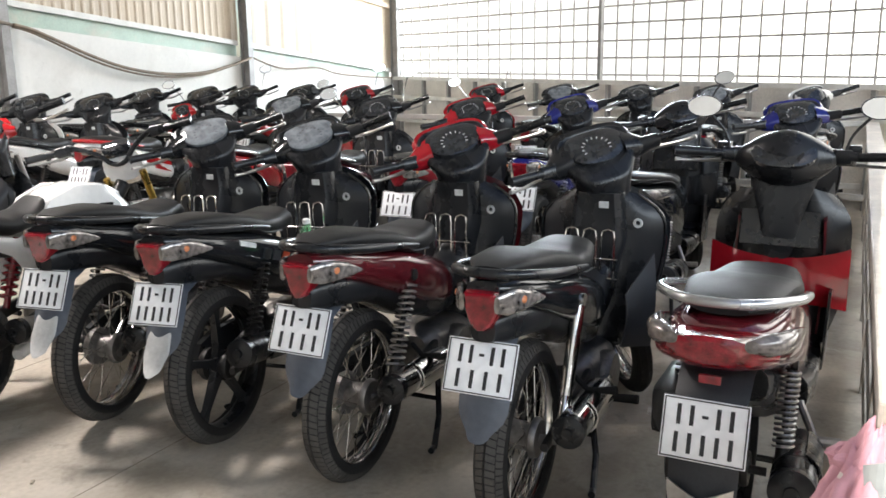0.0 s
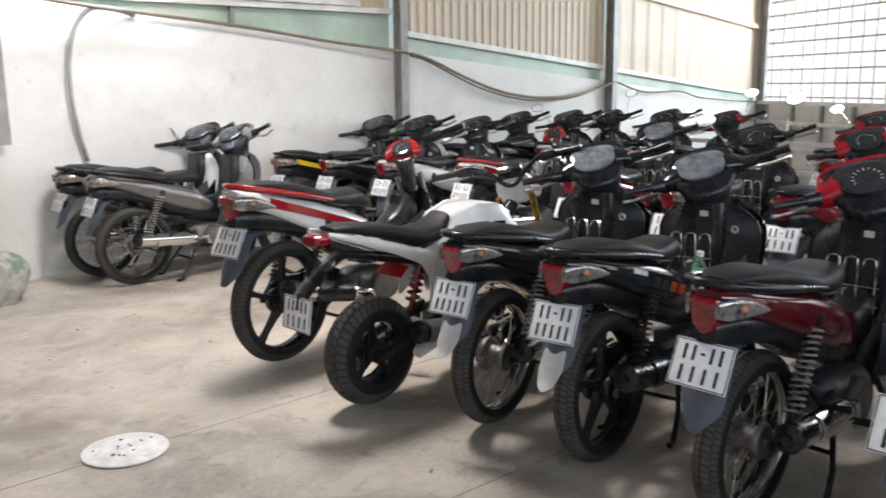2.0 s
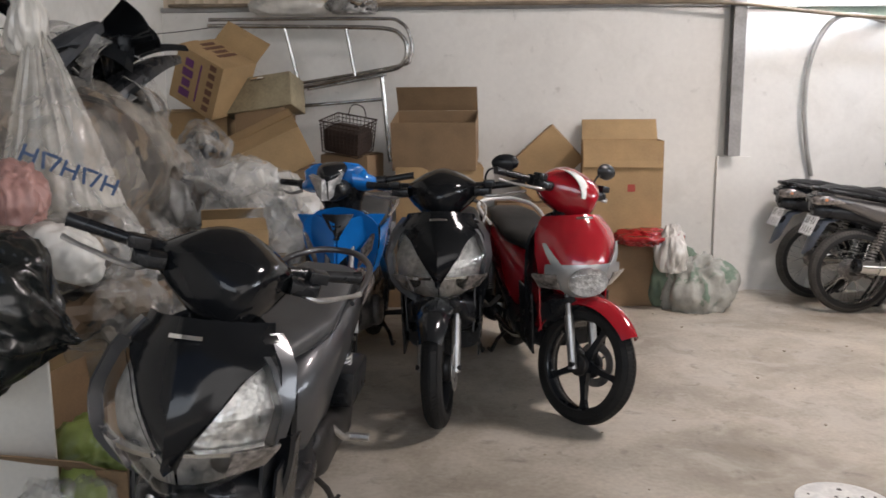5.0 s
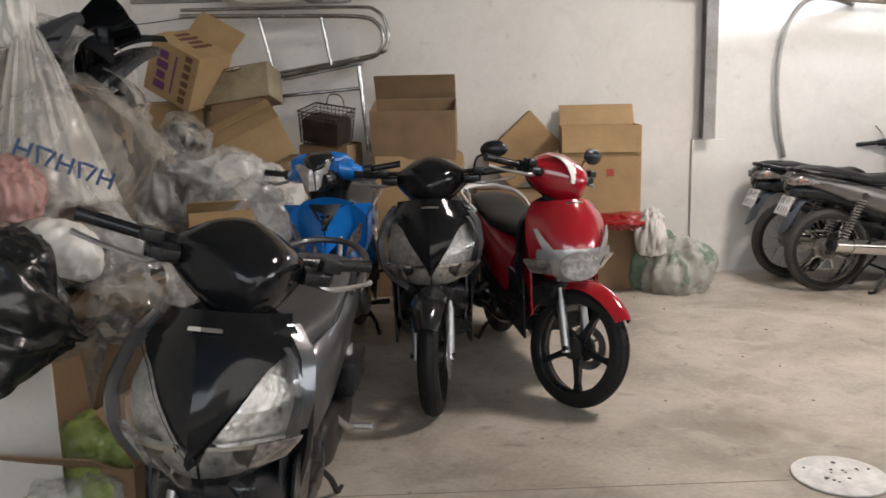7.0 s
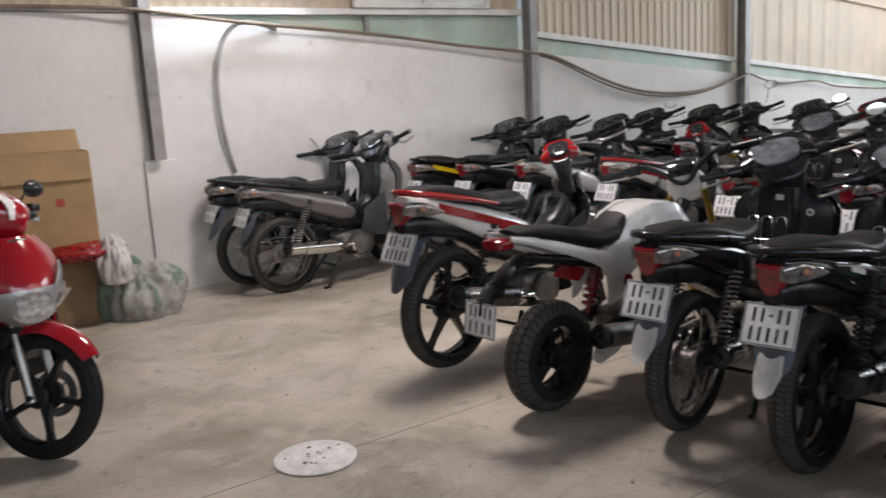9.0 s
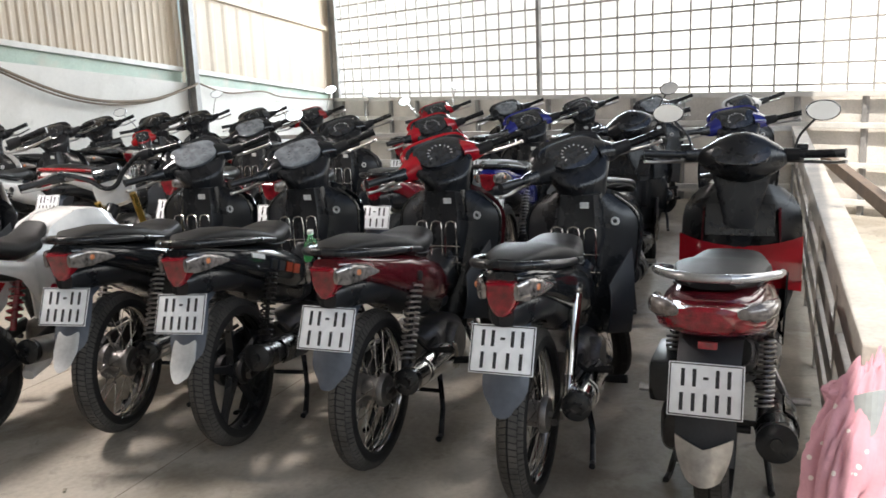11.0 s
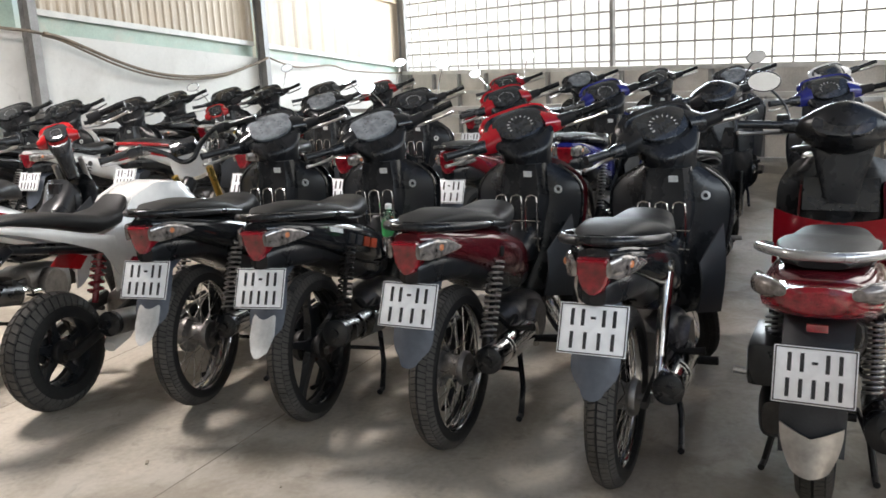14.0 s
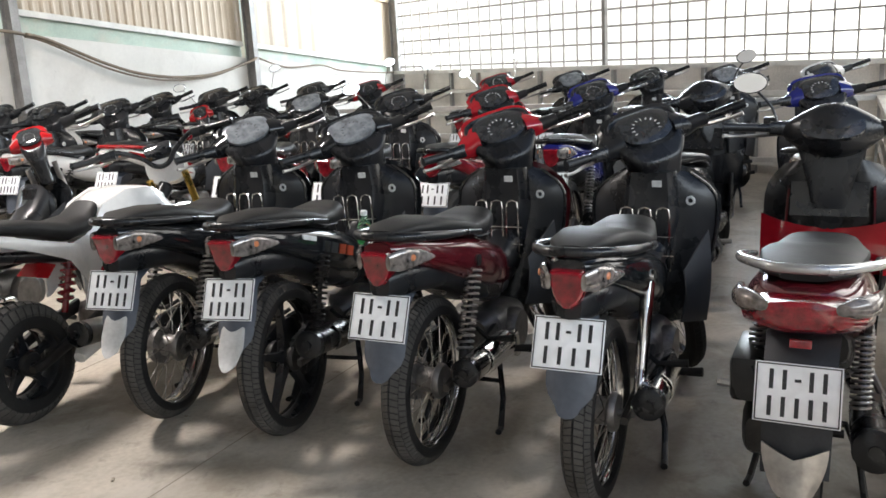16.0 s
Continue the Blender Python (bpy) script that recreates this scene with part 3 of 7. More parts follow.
    # rear: mudguard, plate, lamps
    def guard_(bm):
        def f(u, v):
            pts = [(0.10, 0.64), (-0.14, 0.645), (-0.27, 0.61), (-0.345, 0.50), (-0.385, 0.385)]
            k = min(int(v * 4), 3)
            t = v * 4 - k
            (x0, z0), (x1, z1) = pts[k], pts[k + 1]
            w = 0.040 + 0.030 * min(1.0, max(0.0, (v - 0.35) / 0.35)) - 0.016 * max(0, v - 0.85) / 0.15 - 0.02 * max(0, v - 0.8) * 5 * abs(u)
            lift = 0.03 * (1 - u * u)
            tip = 0.035 * max(0, v - 0.85) / 0.15 * (u * u)
            return Vector((x0 + (x1 - x0) * t - lift * 0.7 + 0.02, w * u, z0 + (z1 - z0) * t + lift * 0.5 + tip))
        sheet(bm, f, steps(-1, 1, 8), steps(0, 1, 16), 0.005)

    piece(bike, "rear_mudguard", 0, guard_, guard or GREY_GUARD, "grey plastic rear mudguard")
    if guard_tip:
        def tip_(bm):
            hull(bm, [(-0.425, 0.375, 0.014, 0.008, 2.2, -0.8), (-0.405, 0.39, 0.034, 0.016, 2.4, -0.8), (-0.375, 0.435, 0.048, 0.022, 2.8, -0.9), (-0.35, 0.485, 0.045, 0.018, 3.0, -0.9), (-0.335, 0.51, 0.036, 0.010, 3.0, -0.9)], 16)
        piece(bike, "mudguard_flap", 0, tip_, guard_tip, "pale flap on the mudguard tip")
    plate(bike, Matrix.Translation((-0.352, 0, 0.595)) @ Matrix.Rotation(radians(24), 4, "Y"), plate_marks)
    piece(bike, "plate_bracket", 0, lambda bm: box(bm, (-0.315, 0, 0.575), (0.05, 0.06, 0.05), bevel=0.006), BLACK_SATIN)

    def tail_(bm):
        hull(bm, [(-0.33, 0.792, 0.045, 0.024, 2.4), (-0.26, 0.778, 0.090, 0.044, 2.6), (-0.10, 0.730, 0.113, 0.060, 3), (0.08, 0.675, 0.125, 0.082, 3.4), (0.26, 0.615, 0.130, 0.095, 3.4), (0.40, 0.570, 0.124, 0.092, 3.4), (0.50, 0.535, 0.10, 0.068, 3.2), (0.55, 0.525, 0.07, 0.03, 3)], 24)

    tl = piece(bike, "side_fairing", 0, tail_, tail, side_label)
    piece(bike, "inner_cover", 0, lambda bm: hull(bm, [(-0.20, 0.69, 0.07, 0.03, 3), (0.0, 0.65, 0.095, 0.06, 3), (0.2, 0.57, 0.10, 0.08, 3), (0.42, 0.50, 0.10, 0.075, 3), (0.52, 0.47, 0.07, 0.04, 3)], 18), BLACK_SATIN, "dull black cover under the seat")
    if decal:
        for s in (1, -1):
            piece(tl, "decal", ("pale", s), lambda bm: sheet(bm, lambda u, v: Vector((-0.02 + 0.085 * u, s * (0.121 + 0.006 * u), 0.722 - 0.026 * u + 0.018 * v)), steps(0, 1, 3), steps(0, 1, 2), 0.006), STICKER, "pale mark on the side")
            for k in range(4):
                piece(tl, "decal", ("bar", s, k), lambda bm: sheet(bm, lambda u, v: Vector((0.10 + 0.062 * k + 0.045 * u + 0.02 * v, s * (0.131 + 0.001 * k), 0.652 - 0.020 * k - 0.014 * u + 0.034 * v)), steps(0, 1, 2), steps(0, 1, 2), 0.006), ORANGE_MARK if k > 1 else CHARCOAL, "slanted mark on the side")
    if stripe:
        for s in (1, -1):
            for k in range(4 if stripe is RED else 0):
                piece(tl, "chevron", (s, k), lambda bm: sheet(bm, lambda u, v: Vector((0.10 + 0.055 * k + 0.18 * u + 0.03 * v * (1 - u), s * (0.130 + 0.003 * u), 0.672 - 0.030 * k - 0.050 * u + 0.022 * v * (1 - 0.8 * u))), steps(0, 1, 5), steps(0, 1, 2), 0.006), stripe, "slanted coloured flash on the side")
            piece(tl, "stripe", s, lambda bm: sheet(bm, lambda u, v: Vector((-0.20 + 0.66 * u, s * (0.101 + 0.034 * math.sin(u * 2.4) + 0.004), 0.744 - 0.165 * u + 0.042 * v * (1 - 0.3 * u))), steps(0, 1, 10), steps(0, 1, 3), 0.002), stripe, "coloured stripe on the side")
    def lamp_(bm):
        out = [(0.040, 0.040), (0.049, 0.026), (0.048, -0.002), (0.041, -0.028), (0.028, -0.052), (0.010, -0.064)]
        out = out + [(-y, z) for y, z in out[::-1]]
        rows = []
        for x, k in ((-0.394, 0.80), (-0.391, 0.92), (-0.382, 1.0), (-0.26, 0.97)):
            rows.append([Vector((x + 0.30 * (0.05 - z) + 13.0 * y * y, y * k, 0.752 + z * k)) for y, z in out])
        loft(bm, rows)

    piece(bike, "tail_light", 0, lamp_, lens or RED_LENS, "pointed red tail light lens", sharp=25)
    piece(bike, "tail_undercover", 0, lambda bm: hull(bm, [(-0.335, 0.690, 0.034, 0.034, 3), (-0.29, 0.690, 0.060, 0.048, 3), (-0.18, 0.680, 0.080, 0.052, 3), (-0.04, 0.655, 0.090, 0.05, 3)], 16), BLACK_SATIN, "black cover under the tail light")
    for s in (1, -1):
        piece(bike, "indicator_lens", s, lambda bm: loft(bm, [oval((x, s * y, z), w, h, 2.6, 14) for x, y, z, w, h in ((-0.358, 0.047, 0.764, 0.007, 0.022), (-0.330, 0.064, 0.765, 0.012, 0.032), (-0.285, 0.081, 0.764, 0.012, 0.031), (-0.235, 0.094, 0.758, 0.009, 0.023), (-0.19, 0.103, 0.749, 0.005, 0.011), (-0.165, 0.107, 0.744, 0.002, 0.003))]), SMOKE_LENS if amber else AMBER_LENS, "clear indicator lens over a dark reflector")
        piece(bike, "bulb_cap", s, lambda bm: lathe(bm, [(0.008, -0.006), (0.012, 0.0), (0.009, 0.006)], 14, (-0.282, s * 0.090, 0.766)), AMBER_LENS)

    # seat and grab rail
    def seat_(bm):
        hull(bm, [(-0.30, 0.838, 0.040, 0.008, 2.6), (-0.23, 0.838, 0.080, 0.020, 2.8), (-0.06, 0.815, 0.106, 0.034, 3), (0.08, 0.782, 0.118, 0.036, 3), (0.16, 0.756, 0.122, 0.036, 3), (0.27, 0.748, 0.114, 0.042, 3), (0.38, 0.752, 0.090, 0.046, 2.8), (0.45, 0.735, 0.058, 0.036, 2.6), (0.49, 0.71, 0.03, 0.016, 2.6)], 24)

    st = piece(bike, "seat", 0, seat_, seat or SEAT_VINYL, "black vinyl seat")
    piece(st, "seat_piping", 0, lambda bm: [tube(bm, [(-0.23, s * 0.080, 0.824), (-0.06, s * 0.107, 0.797), (0.08, s * 0.119, 0.763), (0.16, s * 0.123, 0.737), (0.27, s * 0.115, 0.724)], 0.003, 5, smooth_steps=4) for s in (1, -1)] and None, CHARCOAL)
    def rail_(bm):
        pts = [(0.16, 0.128, 0.755), (0.0, 0.142, 0.785), (-0.15, 0.138, 0.808), (-0.27, 0.10, 0.826), (-0.325, 0.04, 0.834)]
        pts = pts + [(x, -y, z) for x, y, z in pts[::-1]]
        tube(bm, pts, [0.008, 0.011, 0.0135, 0.0145, 0.014, 0.014, 0.0145, 0.0135, 0.011, 0.008], 10, smooth_steps=4)

    piece(bike, "grab_rail", 0, rail_, rail_mat or BLACK_SATIN, "black grab rail round the seat tail")
    # middle: under-seat and leg shield
    piece(bike, "centre_cover", 0, lambda bm: hull(bm, [(0.50, 0.54, 0.085, 0.08, 3), (0.62, 0.50, 0.075, 0.085, 3), (0.74, 0.50, 0.065, 0.09, 3), (0.84, 0.56, 0.075, 0.10, 3), (0.90, 0.66, 0.09, 0.10, 3)], 18), BLACK_SATIN)

    def inner(bm):
        def f(u, v):
            w = 0.125 + 0.105 * math.sin(min(1, v * 1.35) * math.pi / 2) - 0.10 * max(0, (v - 0.78) / 0.22) ** 2.2
            x = 0.80 + 0.10 * v + 0.02 * math.sin(v * 3.1) + 0.085 * u * u * (1 - 0.3 * v)
            return Vector((x, -w * u, 0.33 + 0.57 * v - 0.03 * u * u * v))
        sheet(bm, f, steps(-1, 1, 12), steps(0, 1, 12), 0.012)

    ls = piece(bike, "leg_shield", 0, inner, shield_in or BLACK_SATIN, "black inner leg shield")

    def lip(bm):
        for side in (1, -1):
            pts = []
            for v in steps(0.04, 1.0, 12):
                w = 0.125 + 0.105 * math.sin(min(1, v * 1.35) * math.pi / 2) - 0.10 * max(0, (v - 0.78) / 0.22) ** 2.2
                pts.append((0.80 + 0.10 * v + 0.02 * math.sin(v * 3.1) + 0.085 * (1 - 0.3 * v) - 0.002, side * w, 0.33 + 0.57 * v - 0.03 * v))
            tube(bm, pts, 0.0065, 6, smooth_steps=2)

    piece(ls, "shield_lip", 0, lip, BLACK_GLOSS, "glossy rolled edge of the leg shield")
    piece(ls, "inner_column", 0, lambda bm: loft(bm, [[Vector((x + dx, y * k, z)) for y, dx in ((1.0, 0.05), (0.92, 0.006), (0.72, -0.012), (-0.72, -0.012), (-0.92, 0.006), (-1.0, 0.05))] for x, z, k in ((0.862, 0.885, 0.088), (0.862, 0.80, 0.098), (0.845, 0.72, 0.104), (0.832, 0.64, 0.088), (0.822, 0.56, 0.066), (0.83, 0.47, 0.052))]), BLACK_SATIN, "raised centre of the inner panel")

    def outer(bm):
        def f(u, v):
            w = 0.130 + 0.107 * math.sin(min(1, v * 1.35) * math.pi / 2) - 0.10 * max(0, (v - 0.78) / 0.22) ** 2.2
            x = 0.85 + 0.11 * v + 0.055 * (1 - u * u) + 0.075 * u * u * (1 - 0.3 * v) + 0.02
            return Vector((x, w * u, 0.32 + 0.58 * v - 0.03 * u * u * v))
        sheet(bm, f, steps(-1, 1, 12), steps(0, 1, 12), 0.006)

    piece(bike, "front_fairing", 0, outer, shield_out or body, "glossy front fairing")
    for s in (1, -1):
        piece(bike, "side_panel", s, lambda bm: sheet(bm, lambda u, v: Vector((0.86 - 0.20 * u * (1 - 0.25 * v), s * (0.205 - 0.06 * u + 0.014 * math.sin(v * 3)), 0.34 + (0.34 - 0.12 * u) * v + 0.05 * u * (1 - v))), steps(0, 1, 6), steps(0, 1, 6), 0.006), CHARCOAL if s < 0 else BLACK_SATIN)
    if mark:
        piece(ls, "key_shutter", 0, lambda bm: lathe(bm, [(0.016, -0.004), (0.018, 0.0), (0.016, 0.004), (0.009, 0.004), (0.009, -0.004)], 20, (0.908, -0.140, 0.775), "x", closed=True), STICKER, "pale ring round the key hole")
        piece(ls, "sticker", 0, lambda bm: box(bm, (0.846, -0.03, 0.845), (0.002, 0.035, 0.024), Matrix.Rotation(radians(-4), 3, "Y")), STICKER)
    if rack:
        def carrier(bm):
            for y in (-0.085, -0.020, 0.045):
                tube(bm, [(0.825, y, 0.53), (0.792, y, 0.56), (0.792, y, 0.735), (0.80, y + 0.012, 0.762), (0.80, y + 0.036, 0.762), (0.792, y + 0.048, 0.735), (0.792, y + 0.048, 0.56), (0.825, y + 0.048, 0.53)], 0.0042, 6, smooth_steps=2)
            for z in (0.59, 0.66):
                tube(bm, [(0.79, -0.10, z), (0.79, 0.105, z)], 0.0034, 6)

        piece(bike, "wire_carrier", 0, carrier, CHROME, "chromed wire carrier on the leg shield")
    # steering: neck, cowl, dial, lamps, fork, mudguard
    def stack(rows, n=26):
        out = []
        for x, z, hw, hd, tilt, p in rows:
            ct, st_ = math.cos(radians(tilt)), math.sin(radians(tilt))
            ring_ = []
            for k in range(n):
                a = 2 * math.pi * k / n
                ca, sa = math.cos(a), math.sin(a)
                u = hd * math.copysign(abs(ca) ** (2 / p), ca)
                v = hw * math.copysign(abs(sa) ** (2 / p), sa) * (1.0 + 0.16 * u / hd)
                ring_.append(Vector((x + u * ct, v, z + u * st_)))
            out.append(ring_)
        return out

    piece(bike, "neck_cover", 0, lambda bm: loft(bm, stack([(0.94, 0.78, 0.080, 0.052, -4, 3.4), (0.934, 0.84, 0.084, 0.056, 0, 3.6), (0.926, 0.89, 0.090, 0.064, 6, 3.6), (0.925, 0.928, 0.102, 0.074, 13, 3.4), (0.934, 0.965, 0.122, 0.088, 24, 3.2), (0.944, 0.995, 0.136, 0.102, 34, 3.0), (0.946, 1.018, 0.140, 0.108, 41, 3.0), (0.946, 1.036, 0.134, 0.100, 44, 3.0), (0.947, 1.040, 0.124, 0.090, 44, 3.0), (0.950, 1.034, 0.118, 0.084, 44, 3.0)])), BLACK_SATIN, "", sm)

    def cowl_(bm):
        loft(bm, stack([(0.988, 0.975, 0.12, 0.075, 36, 3.0), (0.982, 1.004, 0.150, 0.100, 40, 3.0), (0.976, 1.032, 0.154, 0.104, 43, 3.0), (0.972, 1.048, 0.140, 0.096, 44, 3.0), (0.972, 1.054, 0.11, 0.075, 44, 3.0)]))
        for s in (1, -1):
            loft(bm, [oval((x, s * y, z), hx, hz, 2.8, 18, radians(25), "y") for x, y, z, hx, hz in ((0.985, 0.10, 1.022, 0.078, 0.050), (0.978, 0.135, 1.014, 0.066, 0.044), (0.966, 0.165, 1.004, 0.046, 0.034), (0.956, 0.19, 1.000, 0.027, 0.025))])

    cw = piece(bike, "handlebar_cowl", 0, cowl_, cowl, "glossy handlebar cowl", sm)
    dm = Matrix.Translation((0.946, 0, 1.042)) @ Matrix.Rotation(radians(-44), 4, "Y")

    def dial_(bm):
        rows = []
        for t, q in ((-0.006, 1.0), (0.006, 1.0), (0.011, 0.9), (0.013, 0.5)):
            rows.append([dm @ Vector((0.076 * q * math.copysign(abs(math.sin(a)) ** 0.8, math.sin(a)), 0.108 * q * math.copysign(abs(math.cos(a)) ** 0.75, math.cos(a)) * (1 + 0.16 * math.sin(a)), t)) for a in steps(0, 2 * math.pi * 27 / 28, 27)])
        loft(bm, rows)

    def gauge_(bm):
        for k in range(11):
            a = radians(-20 + 22 * k)
            box(bm, dm @ Vector((0.046 * math.sin(a) - 0.012, 0.05 * math.cos(a), 0.0135)), (0.010, 0.003, 0.001), (Matrix.Rotation(radians(-43), 3, "Y") @ Matrix.Rotation(-a + math.pi / 2, 3, "Z")))
        for y in (0.082, -0.082):
            box(bm, dm @ Vector((0.015, y, 0.009)), (0.022, 0.012, 0.001), Matrix.Rotation(radians(-43), 3, "Y"))

    dl = piece(cw, "instrument_panel", 0, dial_, dial or DIAL, "instrument panel under a clear lens")
    tagged(piece(dl, "gauge_scale", 0, gauge_, STICKER if not dial else PLATE_INK, "fine scale marks of the gauge"), kind="stuff")
    if wings:
        piece(cw, "visor", 0, lambda bm: hull(bm, [(0.98, 1.085, 0.085, 0.022, 2.6, 0.4), (1.05, 1.085, 0.078, 0.034, 2.6, 0.2), (1.11, 1.066, 0.060, 0.032, 2.4), (1.145, 1.045, 0.022, 0.014, 2.2)], 18), BLACK_GLOSS, "black visor over the headlight")
        piece(cw, "lamp_surround", 0, lambda bm: hull(bm, [(1.03, 0.985, 0.085, 0.05, 2.6), (1.09, 0.985, 0.080, 0.055, 2.4), (1.118, 0.98, 0.055, 0.045, 2.2)], 18), BLACK_SATIN, "black lamp surround")
        for s in (1, -1):
            piece(bike, "collar_panel", s, lambda bm: sheet(bm, lambda u, v: Vector((1.12 - 0.13 * u - 0.03 * v, s * (0.004 + 0.215 * u * (0.55 + 0.45 * v)), 0.62 + 0.07 * u + 0.20 * v * (1 - 0.2 * u) + 0.02 * math.sin(u * 3))), steps(0, 1, 10), steps(0, 1, 8), 0.012), wings, "broad painted collar of the front fairing")
            piece(bike, "side_indicator", s, lambda bm: sheet(bm, lambda u, v: Vector((1.062 - 0.06 * u, s * (0.10 + 0.055 * u + 0.02 * v), 0.60 + 0.08 * u + 0.09 * v)), steps(0, 1, 5), steps(0, 1, 5), 0.014), SMOKE_LENS, "pale indicator lens in the fairing")
        piece(bike, "nose_inset", 0, lambda bm: sheet(bm, lambda u, v: Vector((1.128 - 0.045 * v - 0.02 * abs(2 * u - 1), (0.006 + 0.075 * v) * (2 * u - 1), 0.745 + 0.12 * v)), steps(0, 1, 6), steps(0, 1, 8), 0.02), BLACK_SATIN, "black inset in the front fairing")
        for s in (1, -1):
            piece(cw, "headlight_half", s, lambda bm: sheet(bm, lambda u, v: Vector((1.140 - 0.035 * u, s * (0.004 + 0.075 * u * (0.35 + 0.65 * v)), 0.94 + 0.10 * v + 0.030 * u)), steps(0, 1, 5), steps(0, 1, 5), 0.03), REFLECTOR, "half of the pointed headlight")
    else:
        piece(cw, "headlight", 0, lambda bm: hull(bm, [(1.04, 1.03, 0.10, 0.06, 2.5), (1.10, 1.02, 0.09, 0.05, 2.4), (1.125, 1.01, 0.05, 0.03, 2.2)], 18), REFLECTOR, "headlight lens")
    grips(bike, sm, 0.955, 1.002, 0.10, 0.18, 0.345, 0.018)
    for s in mirrors:
        mirror(bike, s, sm, (0.94, 1.03))
    for s in (1, -1):
        piece(bike, "fork_leg", s, lambda bm: [tube(bm, [(1.225, s * 0.062, 0.27), (1.10, s * 0.062, 0.55)], 0.019, 12), tube(bm, [(1.12, s * 0.062, 0.5), (0.97, s * 0.062, 0.84)], 0.0135, 12)] and None, ALLOY, "telescopic fork leg", sm)

    def fender(bm):
        def f(u, v):
            a = radians(-12 + 165 * v)
            r = 0.325 - 0.02 * abs(v - 0.5)
            return Vector((1.225 + (r - 0.03 * u * u) * math.cos(a), 0.062 * u, 0.285 + (r - 0.03 * u * u) * math.sin(a)))
        sheet(bm, f, steps(-1, 1, 8), steps(0, 1, 18), 0.004)

    piece(bike, "front_mudguard", 0, fender, body, "painted front mudguard", sm)
    ahead = ("front_wheel", "neck_cover", "handlebar_cowl", "grip", "switch_housing", "brake_lever", "mirror", "fork_leg", "front_mudguard", "leg_shield", "front_fairing", "side_panel", "wire_carrier", "centre_cover", "collar_panel", "side_indicator", "nose_inset")
    for ob in bike.children:
        if ob.name.split(".")[0] in ahead:
            ob.matrix_basis = Matrix.Translation((-0.13, 0, 0)) @ ob.matrix_basis
    return bike


def slim(bike):
    """Narrows the front of a machine to a small cowl on bare bars."""
    for ob in bike.children:
        kind = ob.name.split(".")[0]
        if kind in ("handlebar_cowl", "neck_cover", "leg_shield", "front_fairing"):
            x, z, sx, sy, sz, drop = {"handlebar_cowl": (0.96, 1.0, 0.72, 0.52, 0.72, 0.05), "neck_cover": (0.94, 0.9, 0.6, 0.42, 0.85, 0.05), "leg_shield": (0.88, 0.5, 0.7, 0.42, 0.62, 0.0), "front_fairing": (0.92, 0.55, 0.8, 0.62, 0.68, 0.0)}[kind]
            ob.matrix_basis = ob.matrix_basis @ Matrix.Translation((x, 0, z - drop)) @ Matrix.Diagonal((sx, sy, sz, 1)) @ Matrix.Translation((-x, 0, -z))
    return bike


def put(thing, px, py, heading, back=0.352, lean=0.0, lift=0.0, dip=0.0):
    """Stands a machine so that its plate hangs over (px, py)."""
    c, s = math.cos(radians(heading)), math.sin(radians(heading))
    thing.matrix_world = pose(px + back * c, py + back * s, lift, lean, dip, heading)
    return thing


